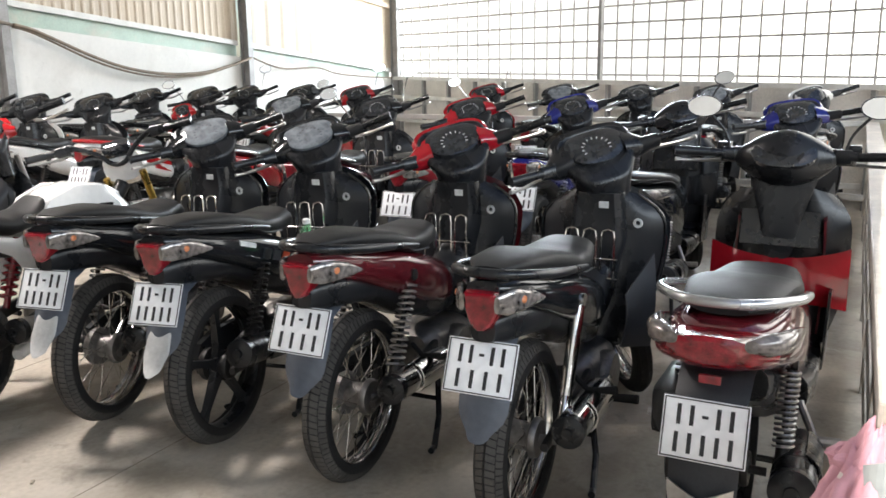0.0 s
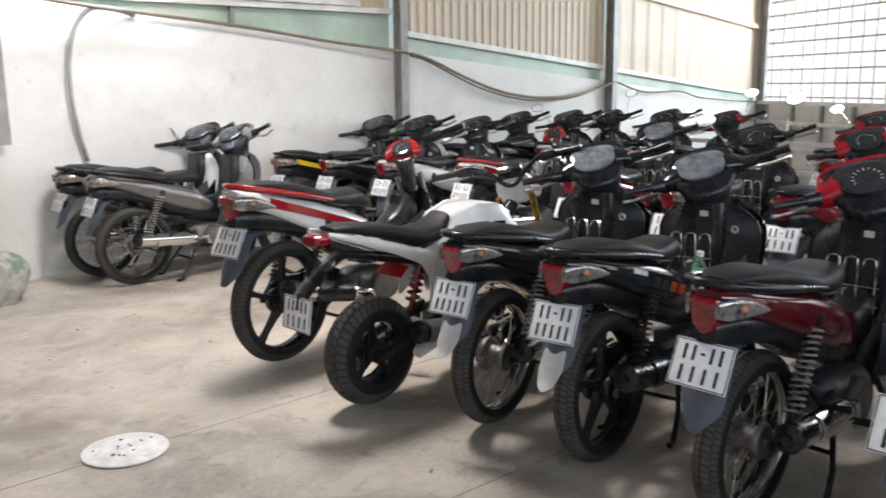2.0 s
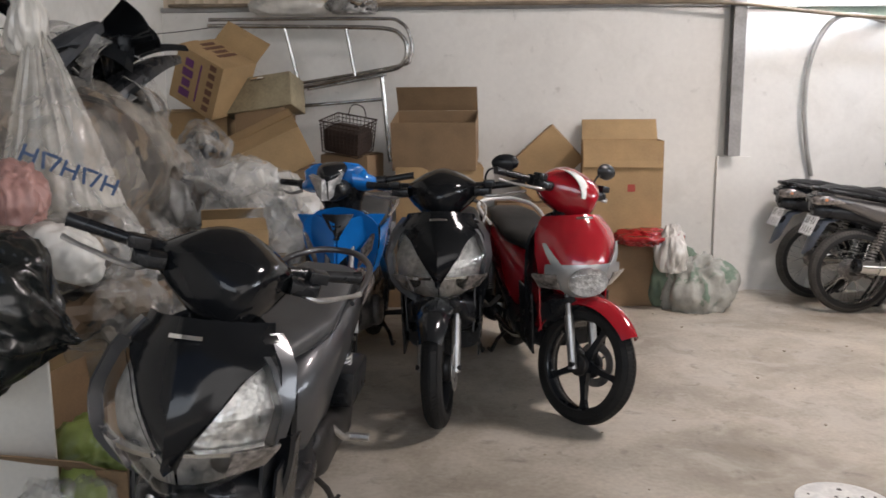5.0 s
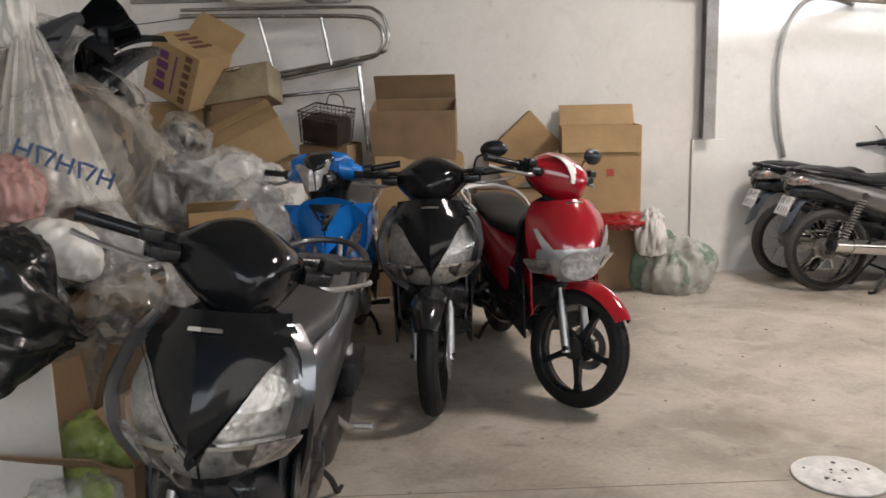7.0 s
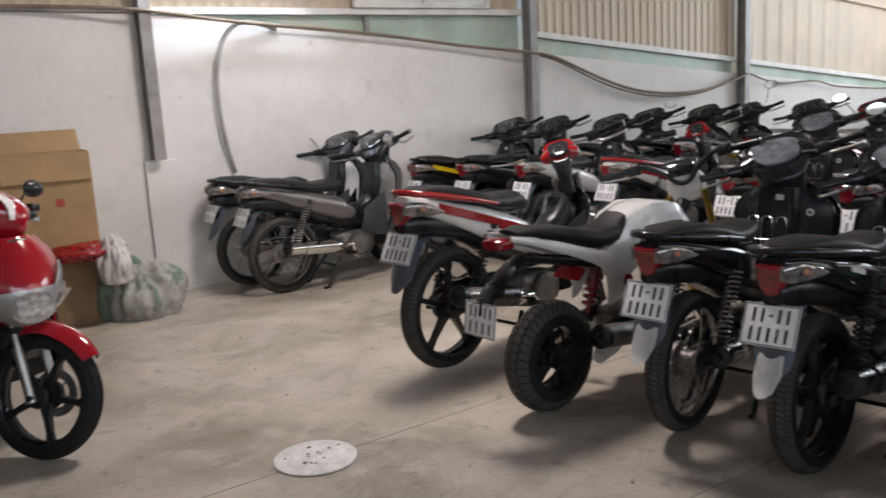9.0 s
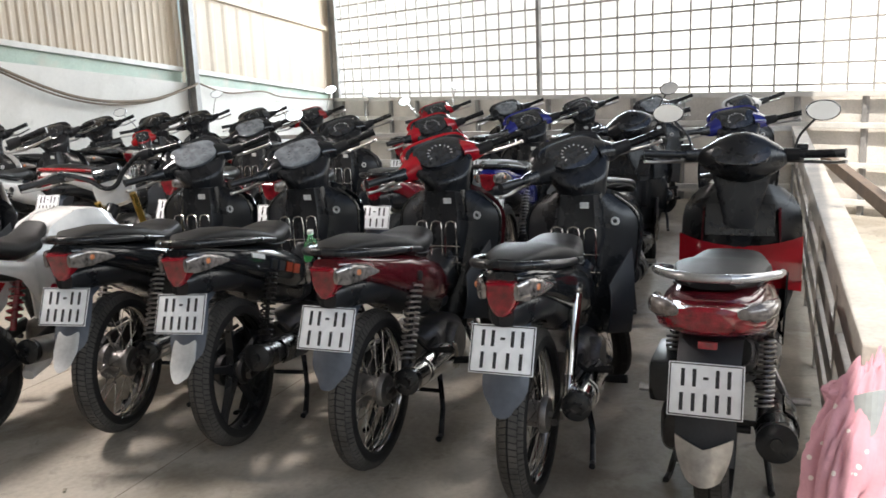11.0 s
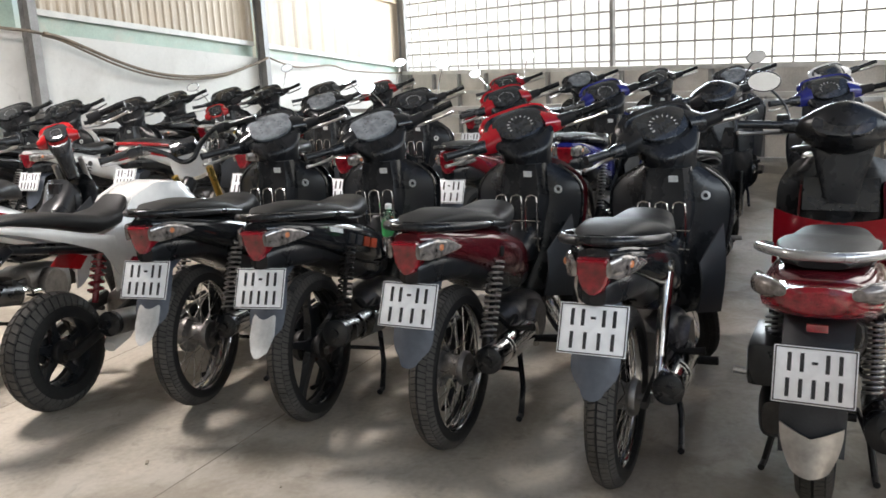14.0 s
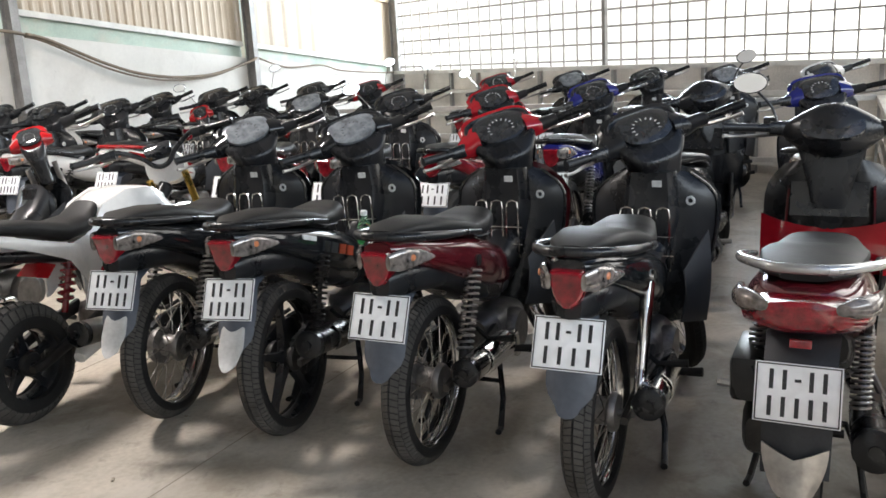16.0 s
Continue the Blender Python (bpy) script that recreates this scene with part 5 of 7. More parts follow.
def naked_bike(name, label):
    bike = tagged(new(name), label, "motorbike", "parked motorbikes", "thing")
    R, FX = 0.245, 1.20
    sm = steer_matrix((FX, 0, R), (0.96, 0, 0.86), 36)
    wheel(bike, "rear_wheel", Matrix.Translation((0, 0, R)), R, 0.135, True, BLACK_SATIN, DUSTY_RUBBER, True, 1)
    wheel(bike, "front_wheel", sm @ Matrix.Translation((FX, 0, R)), R, 0.125, True, BLACK_SATIN, DUSTY_RUBBER, True, 1)
    engine(bike, "n")
    piece(bike, "chassis", "n", lambda bm: tube(bm, [(0.95, 0, 0.80), (0.75, 0, 0.62), (0.45, 0, 0.58), (0.15, 0, 0.64), (-0.15, 0, 0.70)], [0.035, 0.035, 0.03, 0.025, 0.02], 10, smooth_steps=4), BLACK_SATIN, "black steel frame")
    for s in (1, -1):
        piece(bike, "swing_arm", ("n", s), lambda bm: loft(bm, [oval((x, s * y, z), 0.016, h, 3, 12) for x, y, z, h in ((0.40, 0.09, 0.36, 0.03), (0.2, 0.105, 0.31, 0.026), (0.0, 0.105, R, 0.022), (-0.05, 0.105, R, 0.014))]), DARK_METAL, "swing arm")
        piece(bike, "tail_fairing", s, lambda bm: sheet(bm, lambda u, v: Vector((-0.26 + 0.54 * u, s * (0.062 + 0.06 * math.sin(u * 1.6) + 0.012 * math.sin(v * 3.1)), bend(((0, 0.79), (0.25, 0.750), (0.6, 0.680), (0.85, 0.62), (1, 0.50)), u) * (1 - v) + bend(((0, 0.812), (0.4, 0.765), (0.75, 0.705), (1, 0.67)), u) * v)), steps(0, 1, 14), steps(0, 1, 6), 0.008), WHITE, "white tail fairing")
        piece(bike, "tank_shroud", s, lambda bm: sheet(bm, lambda u, v: Vector((0.268 + 0.62 * u, s * (0.108 + 0.026 * math.sin(u * 3.0) - 0.035 * v * v), bend(((0, 0.43), (0.10, 0.45), (0.22, 0.56), (0.42, 0.64), (0.75, 0.655), (1, 0.66)), u) * (1 - v) + bend(((0, 0.67), (0.14, 0.70), (0.27, 0.80), (0.5, 0.845), (0.8, 0.825), (1, 0.72)), u) * v)), steps(0, 1, 18), steps(0, 1, 8), 0.01), WHITE, "white tank shroud")
        piece(bike, "shroud_vent", s, lambda bm: prism(bm, [(0.58, 0.70), (0.66, 0.76), (0.72, 0.755), (0.70, 0.71)], s * 0.14, s * 0.158), BLACK_SATIN)
        piece(bike, "side_reflector", s, lambda bm: lathe(bm, [(0.026, -0.004), (0.028, 0.004)], 16, (0.36, s * 0.138, 0.535)), RED_LENS, "round red reflector")
        piece(bike, "fork_leg", ("n", s), lambda bm: [tube(bm, [(FX, s * 0.085, R), (1.12, s * 0.085, 0.42)], 0.022, 12), tube(bm, [(1.13, s * 0.085, 0.40), (0.96, s * 0.085, 0.84)], 0.017, 12)] and None, GOLD, "gold upside-down fork leg", sm)
        piece(bike, "footrest", ("n", s), lambda bm: tube(bm, [(0.40, s * 0.12, 0.30), (0.40, s * 0.25, 0.31)], [0.012, 0.014], 8), RUBBER)
    piece(bike, "fuel_tank", 0, lambda bm: hull(bm, [(0.42, 0.76, 0.07, 0.04, 3), (0.50, 0.775, 0.095, 0.062, 3.2), (0.62, 0.79, 0.10, 0.064, 3.2), (0.76, 0.78, 0.09, 0.052, 3.2), (0.86, 0.76, 0.06, 0.03, 3)], 22), WHITE, "white fuel tank cover")
    piece(bike, "seat", "n", lambda bm: hull(bm, [(-0.22, 0.815, 0.05, 0.010, 2.6), (-0.13, 0.81, 0.085, 0.022, 2.8), (0.06, 0.775, 0.108, 0.034, 3), (0.24, 0.725, 0.115, 0.04, 3), (0.36, 0.735, 0.10, 0.04, 3), (0.43, 0.79, 0.07, 0.03, 2.8)], 22), SEAT_VINYL, "slim black seat")
    piece(bike, "tail_light", "n", lambda bm: hull(bm, [(-0.315, 0.775, 0.045, 0.018, 2.6), (-0.30, 0.775, 0.06, 0.026, 2.8), (-0.24, 0.775, 0.06, 0.024, 2.8)], 16), RED_LENS, "red tail light")
    piece(bike, "rear_mudguard", "n", lambda bm: sheet(bm, lambda u, v: Vector((-0.16 - 0.22 * v, 0.05 * u, 0.70 - 0.10 * v - 0.06 * v * v + 0.012 * (1 - u * u))), steps(-1, 1, 6), steps(0, 1, 8), 0.008), BLACK_SATIN, "black plastic tail tidy")
    plate(bike, Matrix.Translation((-0.385, 0, 0.485)) @ Matrix.Rotation(radians(8), 4, "Y"), 4)
    piece(bike, "plate_bracket", "n", lambda bm: tube(bm, [(-0.365, 0, 0.57), (-0.379, 0, 0.50)], 0.012, 8), BLACK_SATIN)
    piece(bike, "shock_absorber", "n", lambda bm: [spring(bm, (0.25, 0, 0.42), (0.32, 0, 0.62), 0.03, 7, 0.007), tube(bm, [(0.24, 0, 0.38), (0.33, 0, 0.66)], 0.014, 10)] and None, MAROON, "red rear spring")
    piece(bike, "belly_cover", 0, lambda bm: prism(bm, [(0.08, 0.575), (0.14, 0.62), (0.19, 0.60), (0.14, 0.555)], -0.05, 0.05), RED, "red cover under the seat")
    muffler(bike, "n", (0.46, -0.13, 0.28), (0.14, -0.17, 0.33), 0.052, ALLOY, BLACK_SATIN)
    piece(bike, "mudguard_flap", "n", lambda bm: hull(bm, [(0.16, 0.22, 0.03, 0.02), (0.22, 0.26, 0.06, 0.03), (0.30, 0.30, 0.05, 0.02)], 14), WHITE, "pale plastic flap", Matrix.Translation((0, -0.13, 0)))
    piece(bike, "handlebar", 0, lambda bm: tube(bm, [(0.86, 0.36, 1.0), (0.90, 0.2, 1.015), (0.93, 0.09, 0.96), (0.93, 0.03, 0.90), (0.93, -0.03, 0.90), (0.93, -0.09, 0.96), (0.90, -0.2, 1.015), (0.86, -0.36, 1.0)], 0.012, 10, smooth_steps=4), BLACK_SATIN, "high black handlebar", sm)
    grips(bike, sm, 0.91, 1.005, 0.05, 0.20, 0.37, 0.0)
    piece(bike, "instrument_panel", "n", lambda bm: box(bm, (0.965, 0, 0.965), (0.05, 0.13, 0.07), Matrix.Rotation(radians(-40), 3, "Y"), 0.012), DIAL, "small square instrument", sm)
    piece(bike, "headlight", "n", lambda bm: hull(bm, [(0.98, 0.88, 0.09, 0.07, 2.8), (1.06, 0.87, 0.10, 0.08, 2.8), (1.10, 0.86, 0.07, 0.055, 2.6)], 18), WHITE, "headlight shell", sm)
    piece(bike, "front_mudguard", "n", lambda bm: sheet(bm, lambda u, v: Vector((FX + (R + 0.06) * math.cos(radians(20 + 120 * v)), 0.075 * u, R + (R + 0.06 - 0.02 * u * u) * math.sin(radians(20 + 120 * v)))), steps(-1, 1, 6), steps(0, 1, 12), 0.006), WHITE, "white front mudguard", sm)
    piece(bike, "side_stand", 0, lambda bm: tube(bm, [(0.40, 0.10, 0.25), (0.36, 0.18, 0.10), (0.33, 0.22, 0.01), (0.29, 0.23, 0.008)], 0.01, 8), BLACK_SATIN)
    return bike


# ---- the parked rows ----
put(scooter("scooter", "dark red and silver scooter with grey seat, parked by the railing", DEEP_RED, DEEP_RED, SEAT_VINYL, BLACK_SATIN, "rear", 0, (1, -1), cowl=BLACK_SATIN, tail=DEEP_RED, side=DEEP_RED, guard_tip=ALLOY), 2.335, -0.455, 0, back=0.425)
put(underbone("motorbike", "black step-through motorbike with covered chrome shocks", BLACK_GLOSS, BLACK_SATIN, BLACK_GLOSS, plate_marks=4, steer=38, covered=True), 2.345, 0.10, 2)
put(underbone("motorbike", "black and deep red step-through motorbike with red handlebar cowl", BLACK_GLOSS, BRIGHT_RED, DEEP_RED, plate_marks=4, steer=38, shield_out=DEEP_RED), 2.40, 0.70, 2)
put(underbone("motorbike", "black step-through motorbike with cast wheels and orange side marks", BLACK_GLOSS, BLACK_GLOSS, BLACK_GLOSS, cast=True, rim_mat=BLACK_SATIN, steer=38, guard_tip=PALE_FLAP, muff=1, silencer=BLACK_SATIN, dial=SKY_DIAL, decal=True), 2.43, 1.27, 7.2, lean=-2)
put(underbone("motorbike", "black step-through motorbike with spoked wheels and pale mudguard flap", BLACK_GLOSS, BLACK_GLOSS, BLACK_GLOSS, steer=38, guard_tip=PALE_FLAP, dial=SKY_DIAL), 2.40, 1.79, 11)
f_bike = naked_bike("naked_motorbike", "small white naked motorbike with knobbly tyres and gold forks")
f_bike.matrix_world = pose(2.43, 2.37, 0, 0, 0, 4)
sporty = put(underbone("motorbike", "red and white sporty step-through motorbike on its centre stand", WHITE, RED, WHITE, cast=True, rim_mat=BLACK_SATIN, steer=38, stripe=RED, rail_mat=RED, muff=1, silencer=CHROME, guard=GREY_GUARD, mark=False, rack=False, lift=0.045, shield_out=BLACK_GLOSS), 2.08, 3.05, 11, back=0.38, lift=0.02, dip=2.8)
slim(sporty)
sporty.matrix_world = sporty.matrix_world @ Matrix.Scale(1.08, 4)
put(underbone("motorbike", "grey step-through motorbike with spoked wheels by the wall", TITANIUM, SILVER, TITANIUM, plate_marks=4, steer=38, shield_out=SILVER, shield_in=SILVER, mark=False, rack=False, lens=BLACK_GLOSS), 2.25, 5.42, 3)
put(underbone("motorbike", "dark blue step-through motorbike with one mirror, against the wall", NAVY, BLACK_SATIN, BLACK_GLOSS, plate_marks=4, steer=38, shield_out=SILVER, shield_in=WHITE, mirrors=(1,), mark=False, rack=False, lens=BLACK_GLOSS), 2.18, 5.86, 3)
SECOND = [
    (3.95, 5.84, 4, "black step-through motorbike with a yellow seat stripe", BLACK_GLOSS, BLACK_SATIN, BLACK_GLOSS, dict(stripe=YELLOW)),
    (4.16, 5.42, 6, "black step-through motorbike with white leg shield", BLACK_GLOSS, BLACK_SATIN, BLACK_GLOSS, dict(shield_out=WHITE)),
    (4.34, 4.87, 6, "black and white step-through motorbike with cast wheels", BLACK_GLOSS, BLACK_SATIN, WHITE, dict(cast=True, rim_mat=BLACK_SATIN)),
    (4.60, 4.20, 5, "red and white striped step-through motorbike", WHITE, RED, WHITE, dict(stripe=RED, rail_mat=RED, cast=True, rim_mat=BLACK_SATIN, shield_out=BLACK_GLOSS)),
    (4.50, 3.05, 5, "black step-through motorbike with red inner panels", BLACK_GLOSS, BLACK_GLOSS, RED, dict(dial=SKY_DIAL, rail_mat=SILVER)),
    (4.37, 2.20, 5, "dark green-grey step-through motorbike with two mirrors", GREY_PAINT, BLACK_GLOSS, DEEP_RED, dict(mirrors=(1, -1), marks=4, rail_mat=SILVER)),
    (4.43, 1.55, 4, "black step-through motorbike with bright red handlebar cowl", BLACK_GLOSS, BRIGHT_RED, MAROON, dict(marks=4)),
    (4.87, 1.02, 3, "navy blue step-through motorbike", NAVY, NAVY, NAVY, dict()),
]
THIRD = [
    (5.43, 5.47, 4, "black step-through motorbike by the wall", BLACK_GLOSS, BLACK_GLOSS, BLACK_GLOSS, dict()),
    (6.03, 5.29, 4, "black step-through motorbike with one round mirror", BLACK_GLOSS, BLACK_GLOSS, BLACK_GLOSS, dict(mirrors=(1,))),
    (6.33, 5.01, 4, "black and white step-through motorbike with yellow trim", BLACK_GLOSS, BLACK_GLOSS, WHITE, dict(stripe=YELLOW, mirrors=(-1,))),
    (6.73, 4.57, 4, "grey step-through motorbike with red side panels", GREY_PAINT, GREY_PAINT, RED, dict()),
    (6.53, 3.77, 4, "red step-through motorbike with black seat", RED, RED, RED, dict(mirrors=(1, -1))),
    (7.03, 2.60, 4, "bright red step-through motorbike with round mirrors", RED, BRIGHT_RED, RED, dict(mirrors=(1, -1))),
    (7.03, 1.85, 4, "black step-through motorbike with sky reflection painted on its dial", BLACK_GLOSS, BLACK_SATIN, BLACK_GLOSS, dict(dial=SKY_DIAL)),
    (7.03, 1.12, 4, "black step-through motorbike with silver grab rail", BLACK_GLOSS, BLACK_GLOSS, SILVER, dict(rail_mat=SILVER)),
    (6.93, 0.44, 4, "black step-through motorbike with a mirror", BLACK_GLOSS, BLACK_SATIN, BLACK_GLOSS, dict(dial=SKY_DIAL)),
    (6.83, -0.33, 4, "white and black step-through motorbike", WHITE, WHITE, WHITE, dict(dial=DIAL)),
]
for x, y, h, text, c1, c2, c3, more in SECOND + THIRD:
    lift, marks = more.pop("lift", 0.0), more.pop("marks", 5)
    made = put(underbone("motorbike", text, c1, c2, c3, plate_marks=marks, steer=38, **more), x, y, h, lift=lift)
    if more.get("stripe") is RED:
        slim(made)
put(scooter("scooter", "black scooter with a broad dark seat and mirror", BLACK_GLOSS, BLACK_GLOSS, SEAT_VINYL, BLACK_SATIN, "rear", 30, (-1,), cowl=BLACK_SATIN, rear_rail=GREY_PAINT), 4.32, 0.31, 1, back=0.425)
put(underbone("motorbike", "navy and black step-through motorbike by the railing", NAVY, NAVY, WHITE, steer=20), 4.47, -0.35, 1)

# a bottle left in a wire carrier
BOTTLE = material("clear_bottle", (0.92, 0.94, 0.93), 0.05, vary=0.03, trans=0.97)
GREEN_LABEL = material("green_label", (0.05, 0.34, 0.10), 0.4, vary=0.2, scale=20)
bottle_m = blank()
lathe(bottle_m, [(0.026, 0.0), (0.031, 0.006), (0.031, 0.05), (0.029, 0.06), (0.031, 0.07), (0.031, 0.135), (0.026, 0.155), (0.013, 0.178), (0.012, 0.20)], 18, axis="z")
bottle = tagged(part("bottle", bottle_m, BOTTLE, smooth=True), "clear plastic bottle with green label in a wire carrier", "bottle", kind="thing")
bottle.matrix_world = pose(3.020, 1.117, 0.602, 6, -8, 0) @ Matrix.Scale(0.9, 4)
label_m = blank()
lathe(label_m, [(0.0316, 0.075), (0.0322, 0.078), (0.0322, 0.128), (0.0316, 0.131)], 18, axis="z")
part("label", label_m, GREEN_LABEL, bottle, "green paper label")
cap_m = blank()
lathe(cap_m, [(0.014, 0.196), (0.0145, 0.199), (0.0145, 0.212), (0.012, 0.215)], 14, axis="z")
part("cap", cap_m, STICKER, bottle, "pale screw cap")

# ---- the four machines that face into the room ----
near = scooter("scooter", "grey and black scooter with large twin headlights, facing the room", GREY_PAINT, DEEP_BLACK, GREY_VINYL, face="twin", steer=30, rear_rail=GREY_PAINT, side=GREY_PAINT, fender=BLACK_GLOSS)
near.matrix_world = pose(-0.545, 2.70, 0, -6, 0, -92)
dark = scooter("scooter", "black scooter with silver-edged twin headlights and one mirror", BLACK_GLOSS, DEEP_BLACK, SEAT_VINYL, face="twin", steer=-4, side=GREY_PAINT, fender=BLACK_GLOSS, mirrors=(1,))
dark.matrix_world = pose(-0.04, 4.56, 0, 0, 0, -91)
crimson = scooter("scooter", "bright red scooter with silver headlight surround and white stripe", BRIGHT_RED, BRIGHT_RED, SEAT_VINYL, face="single", steer=32, rear_rail=WHITE, cowl_band=WHITE, mirrors=(1,))
crimson.matrix_world = pose(0.29, 4.60, 0, 0, 0, -77)
blue_bike = underbone("motorbike", "bright blue step-through motorbike with a grey seat", BLUE, BLUE, BLUE, wings=BLUE, seat=GREY_VINYL, steer=-8, rail_mat=SILVER, rack=False, mark=False)
blue_bike.matrix_world = pose(-0.55, 4.76, 0, 0, 0, -92)
for ob in blue_bike.children:
    if ob.name.split(".")[0] in ("front_fairing", "leg_shield"):
        ob.matrix_basis = ob.matrix_basis @ Matrix.Translation((0, 0, 0.88)) @ Matrix.Diagonal((1, 0.80, 0.72, 1)) @ Matrix.Translation((0, 0, -0.88))

# ---- the hall: walls, cladding, openings ----
def white_top(x):
    """The sloping top of the masonry under the cladding."""
    return 2.07 if x < 1.93 else 2.06 - 0.096 * (x - 1.95)


def clad_low(x):
    return 1.885 - 0.105 * (x - 5.61)


def sloped_wall(name, x0, x1, low, high, y0, y1, mat, label, category="wall", n=1):
    bm = blank()
    for a, b in ((x0 + (x1 - x0) * k / n, x0 + (x1 - x0) * (k + 1) / n) for k in range(n)):
        vs = [bm.verts.new(p) for p in ((a, y0, low(a)), (b, y0, low(b)), (b, y0, high(b)), (a, y0, high(a)), (a, y1, low(a)), (b, y1, low(b)), (b, y1, high(b)), (a, y1, high(a)))]
        for q in ((0, 1, 2, 3), (5, 4, 7, 6), (4, 0, 3, 7), (1, 5, 6, 2), (3, 2, 6, 7), (4, 5, 1, 0)):
            bm.faces.new([vs[k] for k in q])
    bmesh.ops.recalc_face_normals(bm, faces=bm.faces)
    return tagged(part(name, bm, mat), label, category, kind="structure")


ROOF_Z = 3.4
sloped_wall("wall_north_2", 1.93, 12.6, lambda x: -0.1, white_top, WALL_Y, WALL_Y + 0.18, PLASTER, "white plastered masonry wall with a sloping top")
sloped_wall("wall_north_3", LEFT_X - 0.2, 1.93, lambda x: -0.1, lambda x: 2.07, WALL_Y, WALL_Y + 0.18, PLASTER, "white plastered masonry wall with scuffs")
sloped_wall("pilaster", 1.82, 2.06, lambda x: 0.0, lambda x: 1.0, WALL_Y - 0.035, WALL_Y - 0.001, PLASTER, "plastered pilaster below the column", "pilaster")


def corrugated(name, x0, x1, low, pitch, depth, label, y=WALL_Y + 0.05, mat=None):
    bm = blank()
    n = int((x1 - x0) / pitch * 6)
    rows = []
    for k in range(n + 1):
        x = x0 + (x1 - x0) * k / n
        ph = (x / pitch) % 1.0
        d = depth * (1 if ph < 0.2 else 1 - (ph - 0.2) / 0.15 if ph < 0.35 else 0 if ph < 0.85 else (ph - 0.85) / 0.15)
        rows.append([bm.verts.new((x, y - d, low(x))), bm.verts.new((x, y - d, ROOF_Z)), bm.verts.new((x, y - d + 0.004, ROOF_Z)), bm.verts.new((x, y - d + 0.004, low(x)))])
    for a, b in zip(rows, rows[1:]):
        for k in range(4):
            bm.faces.new((a[k], b[k], b[(k + 1) % 4], a[(k + 1) % 4]))
    bmesh.ops.recalc_face_normals(bm, faces=bm.faces)
    return tagged(part(name, bm, mat or CLADDING), label, "cladding", kind="structure")


corrugated("cladding_1", 5.55, 8.70, clad_low, 0.11, 0.013, "beige ribbed steel cladding sheets")
corrugated("cladding_2", 8.74, 12.28, clad_low, 0.30, 0.012, "beige flat-ribbed steel cladding sheets")
corrugated("cladding_3", 1.97, 5.47, lambda x: 2.10, 0.11, 0.013, "grey ribbed steel cladding sheets")
corrugated("cladding_4", LEFT_X, 1.90, lambda x: 2.10, 0.11, 0.013, "grey ribbed steel cladding sheets")
for name, a, b in (("green_strip_1", 1.97, 5.47), ("green_strip_2", 5.55, 8.68), ("green_strip_3", 8.76, 12.24)):
    sloped_wall(name, a, b, lambda x: white_top(x) + 0.002, (lambda x: 2.08) if a < 3 else (lambda x: clad_low(x) + 0.01), WALL_Y + 0.055, WALL_Y + 0.062, GREEN_SHEET, "weathered green translucent sheet strip", "sheet")
for name, a, b in (("trim_1", 5.57, 8.66), ("trim_2", 8.78, 12.20)):
    sloped_wall(name, a, b, lambda x: clad_low(x) - 0.02, lambda x: clad_low(x) + 0.035, WALL_Y + 0.0, WALL_Y + 0.03, WHITE_STEEL, "pale steel edge angle under the cladding", "trim")
    sloped_wall(name.replace("trim", "purlin"), a, b, lambda x: clad_low(x) + 0.93, lambda x: clad_low(x) + 1.0, WALL_Y - 0.02, WALL_Y + 0.025, CLADDING, "steel purlin across the cladding", "purlin")
sloped_wall("trim_3", 1.98, 5.46, lambda x: 2.06, lambda x: 2.11, WALL_Y - 0.03, WALL_Y + 0.03, WHITE_STEEL, "pale horizontal steel rail", "rail")
sloped_wall("trim_4", LEFT_X, 1.86, lambda x: 2.072, lambda x: 2.105, WALL_Y - 0.02, WALL_Y + 0.03, STEEL_GREY, "grey steel rail on top of the wall", "rail")
tagged(part("strut", box(blank(), (3.79, WALL_Y + 0.02, 1.98), (0.04, 0.05, 0.18)), STEEL_GREY), "short grey steel strut", "strut", kind="structure")

# window high in the cladding
win = tagged(new("window_1"), "white steel window with frosted panes above the rail", "window", kind="structure")
for k, (c, s) in enumerate((((4.35, 6.11, 2.135), (1.41, 0.05, 0.045)), ((4.35, 6.11, 2.73), (1.41, 0.05, 0.045)), ((3.67, 6.11, 2.43), (0.045, 0.05, 0.55)), ((5.03, 6.11, 2.43), (0.045, 0.05, 0.55)), ((4.35, 6.11, 2.43), (0.04, 0.05, 0.55)))):
    part("window_frame", box(blank(), c, s, bevel=0.004), WHITE_STEEL, win)
FROST = material("frosted_pane", (0.62, 0.64, 0.65), 0.3, vary=0.1, scale=3)
for x in (4.01, 4.69):
    part("pane", box(blank(), (x, 6.112, 2.43), (0.63, 0.006, 0.54)), FROST, win)

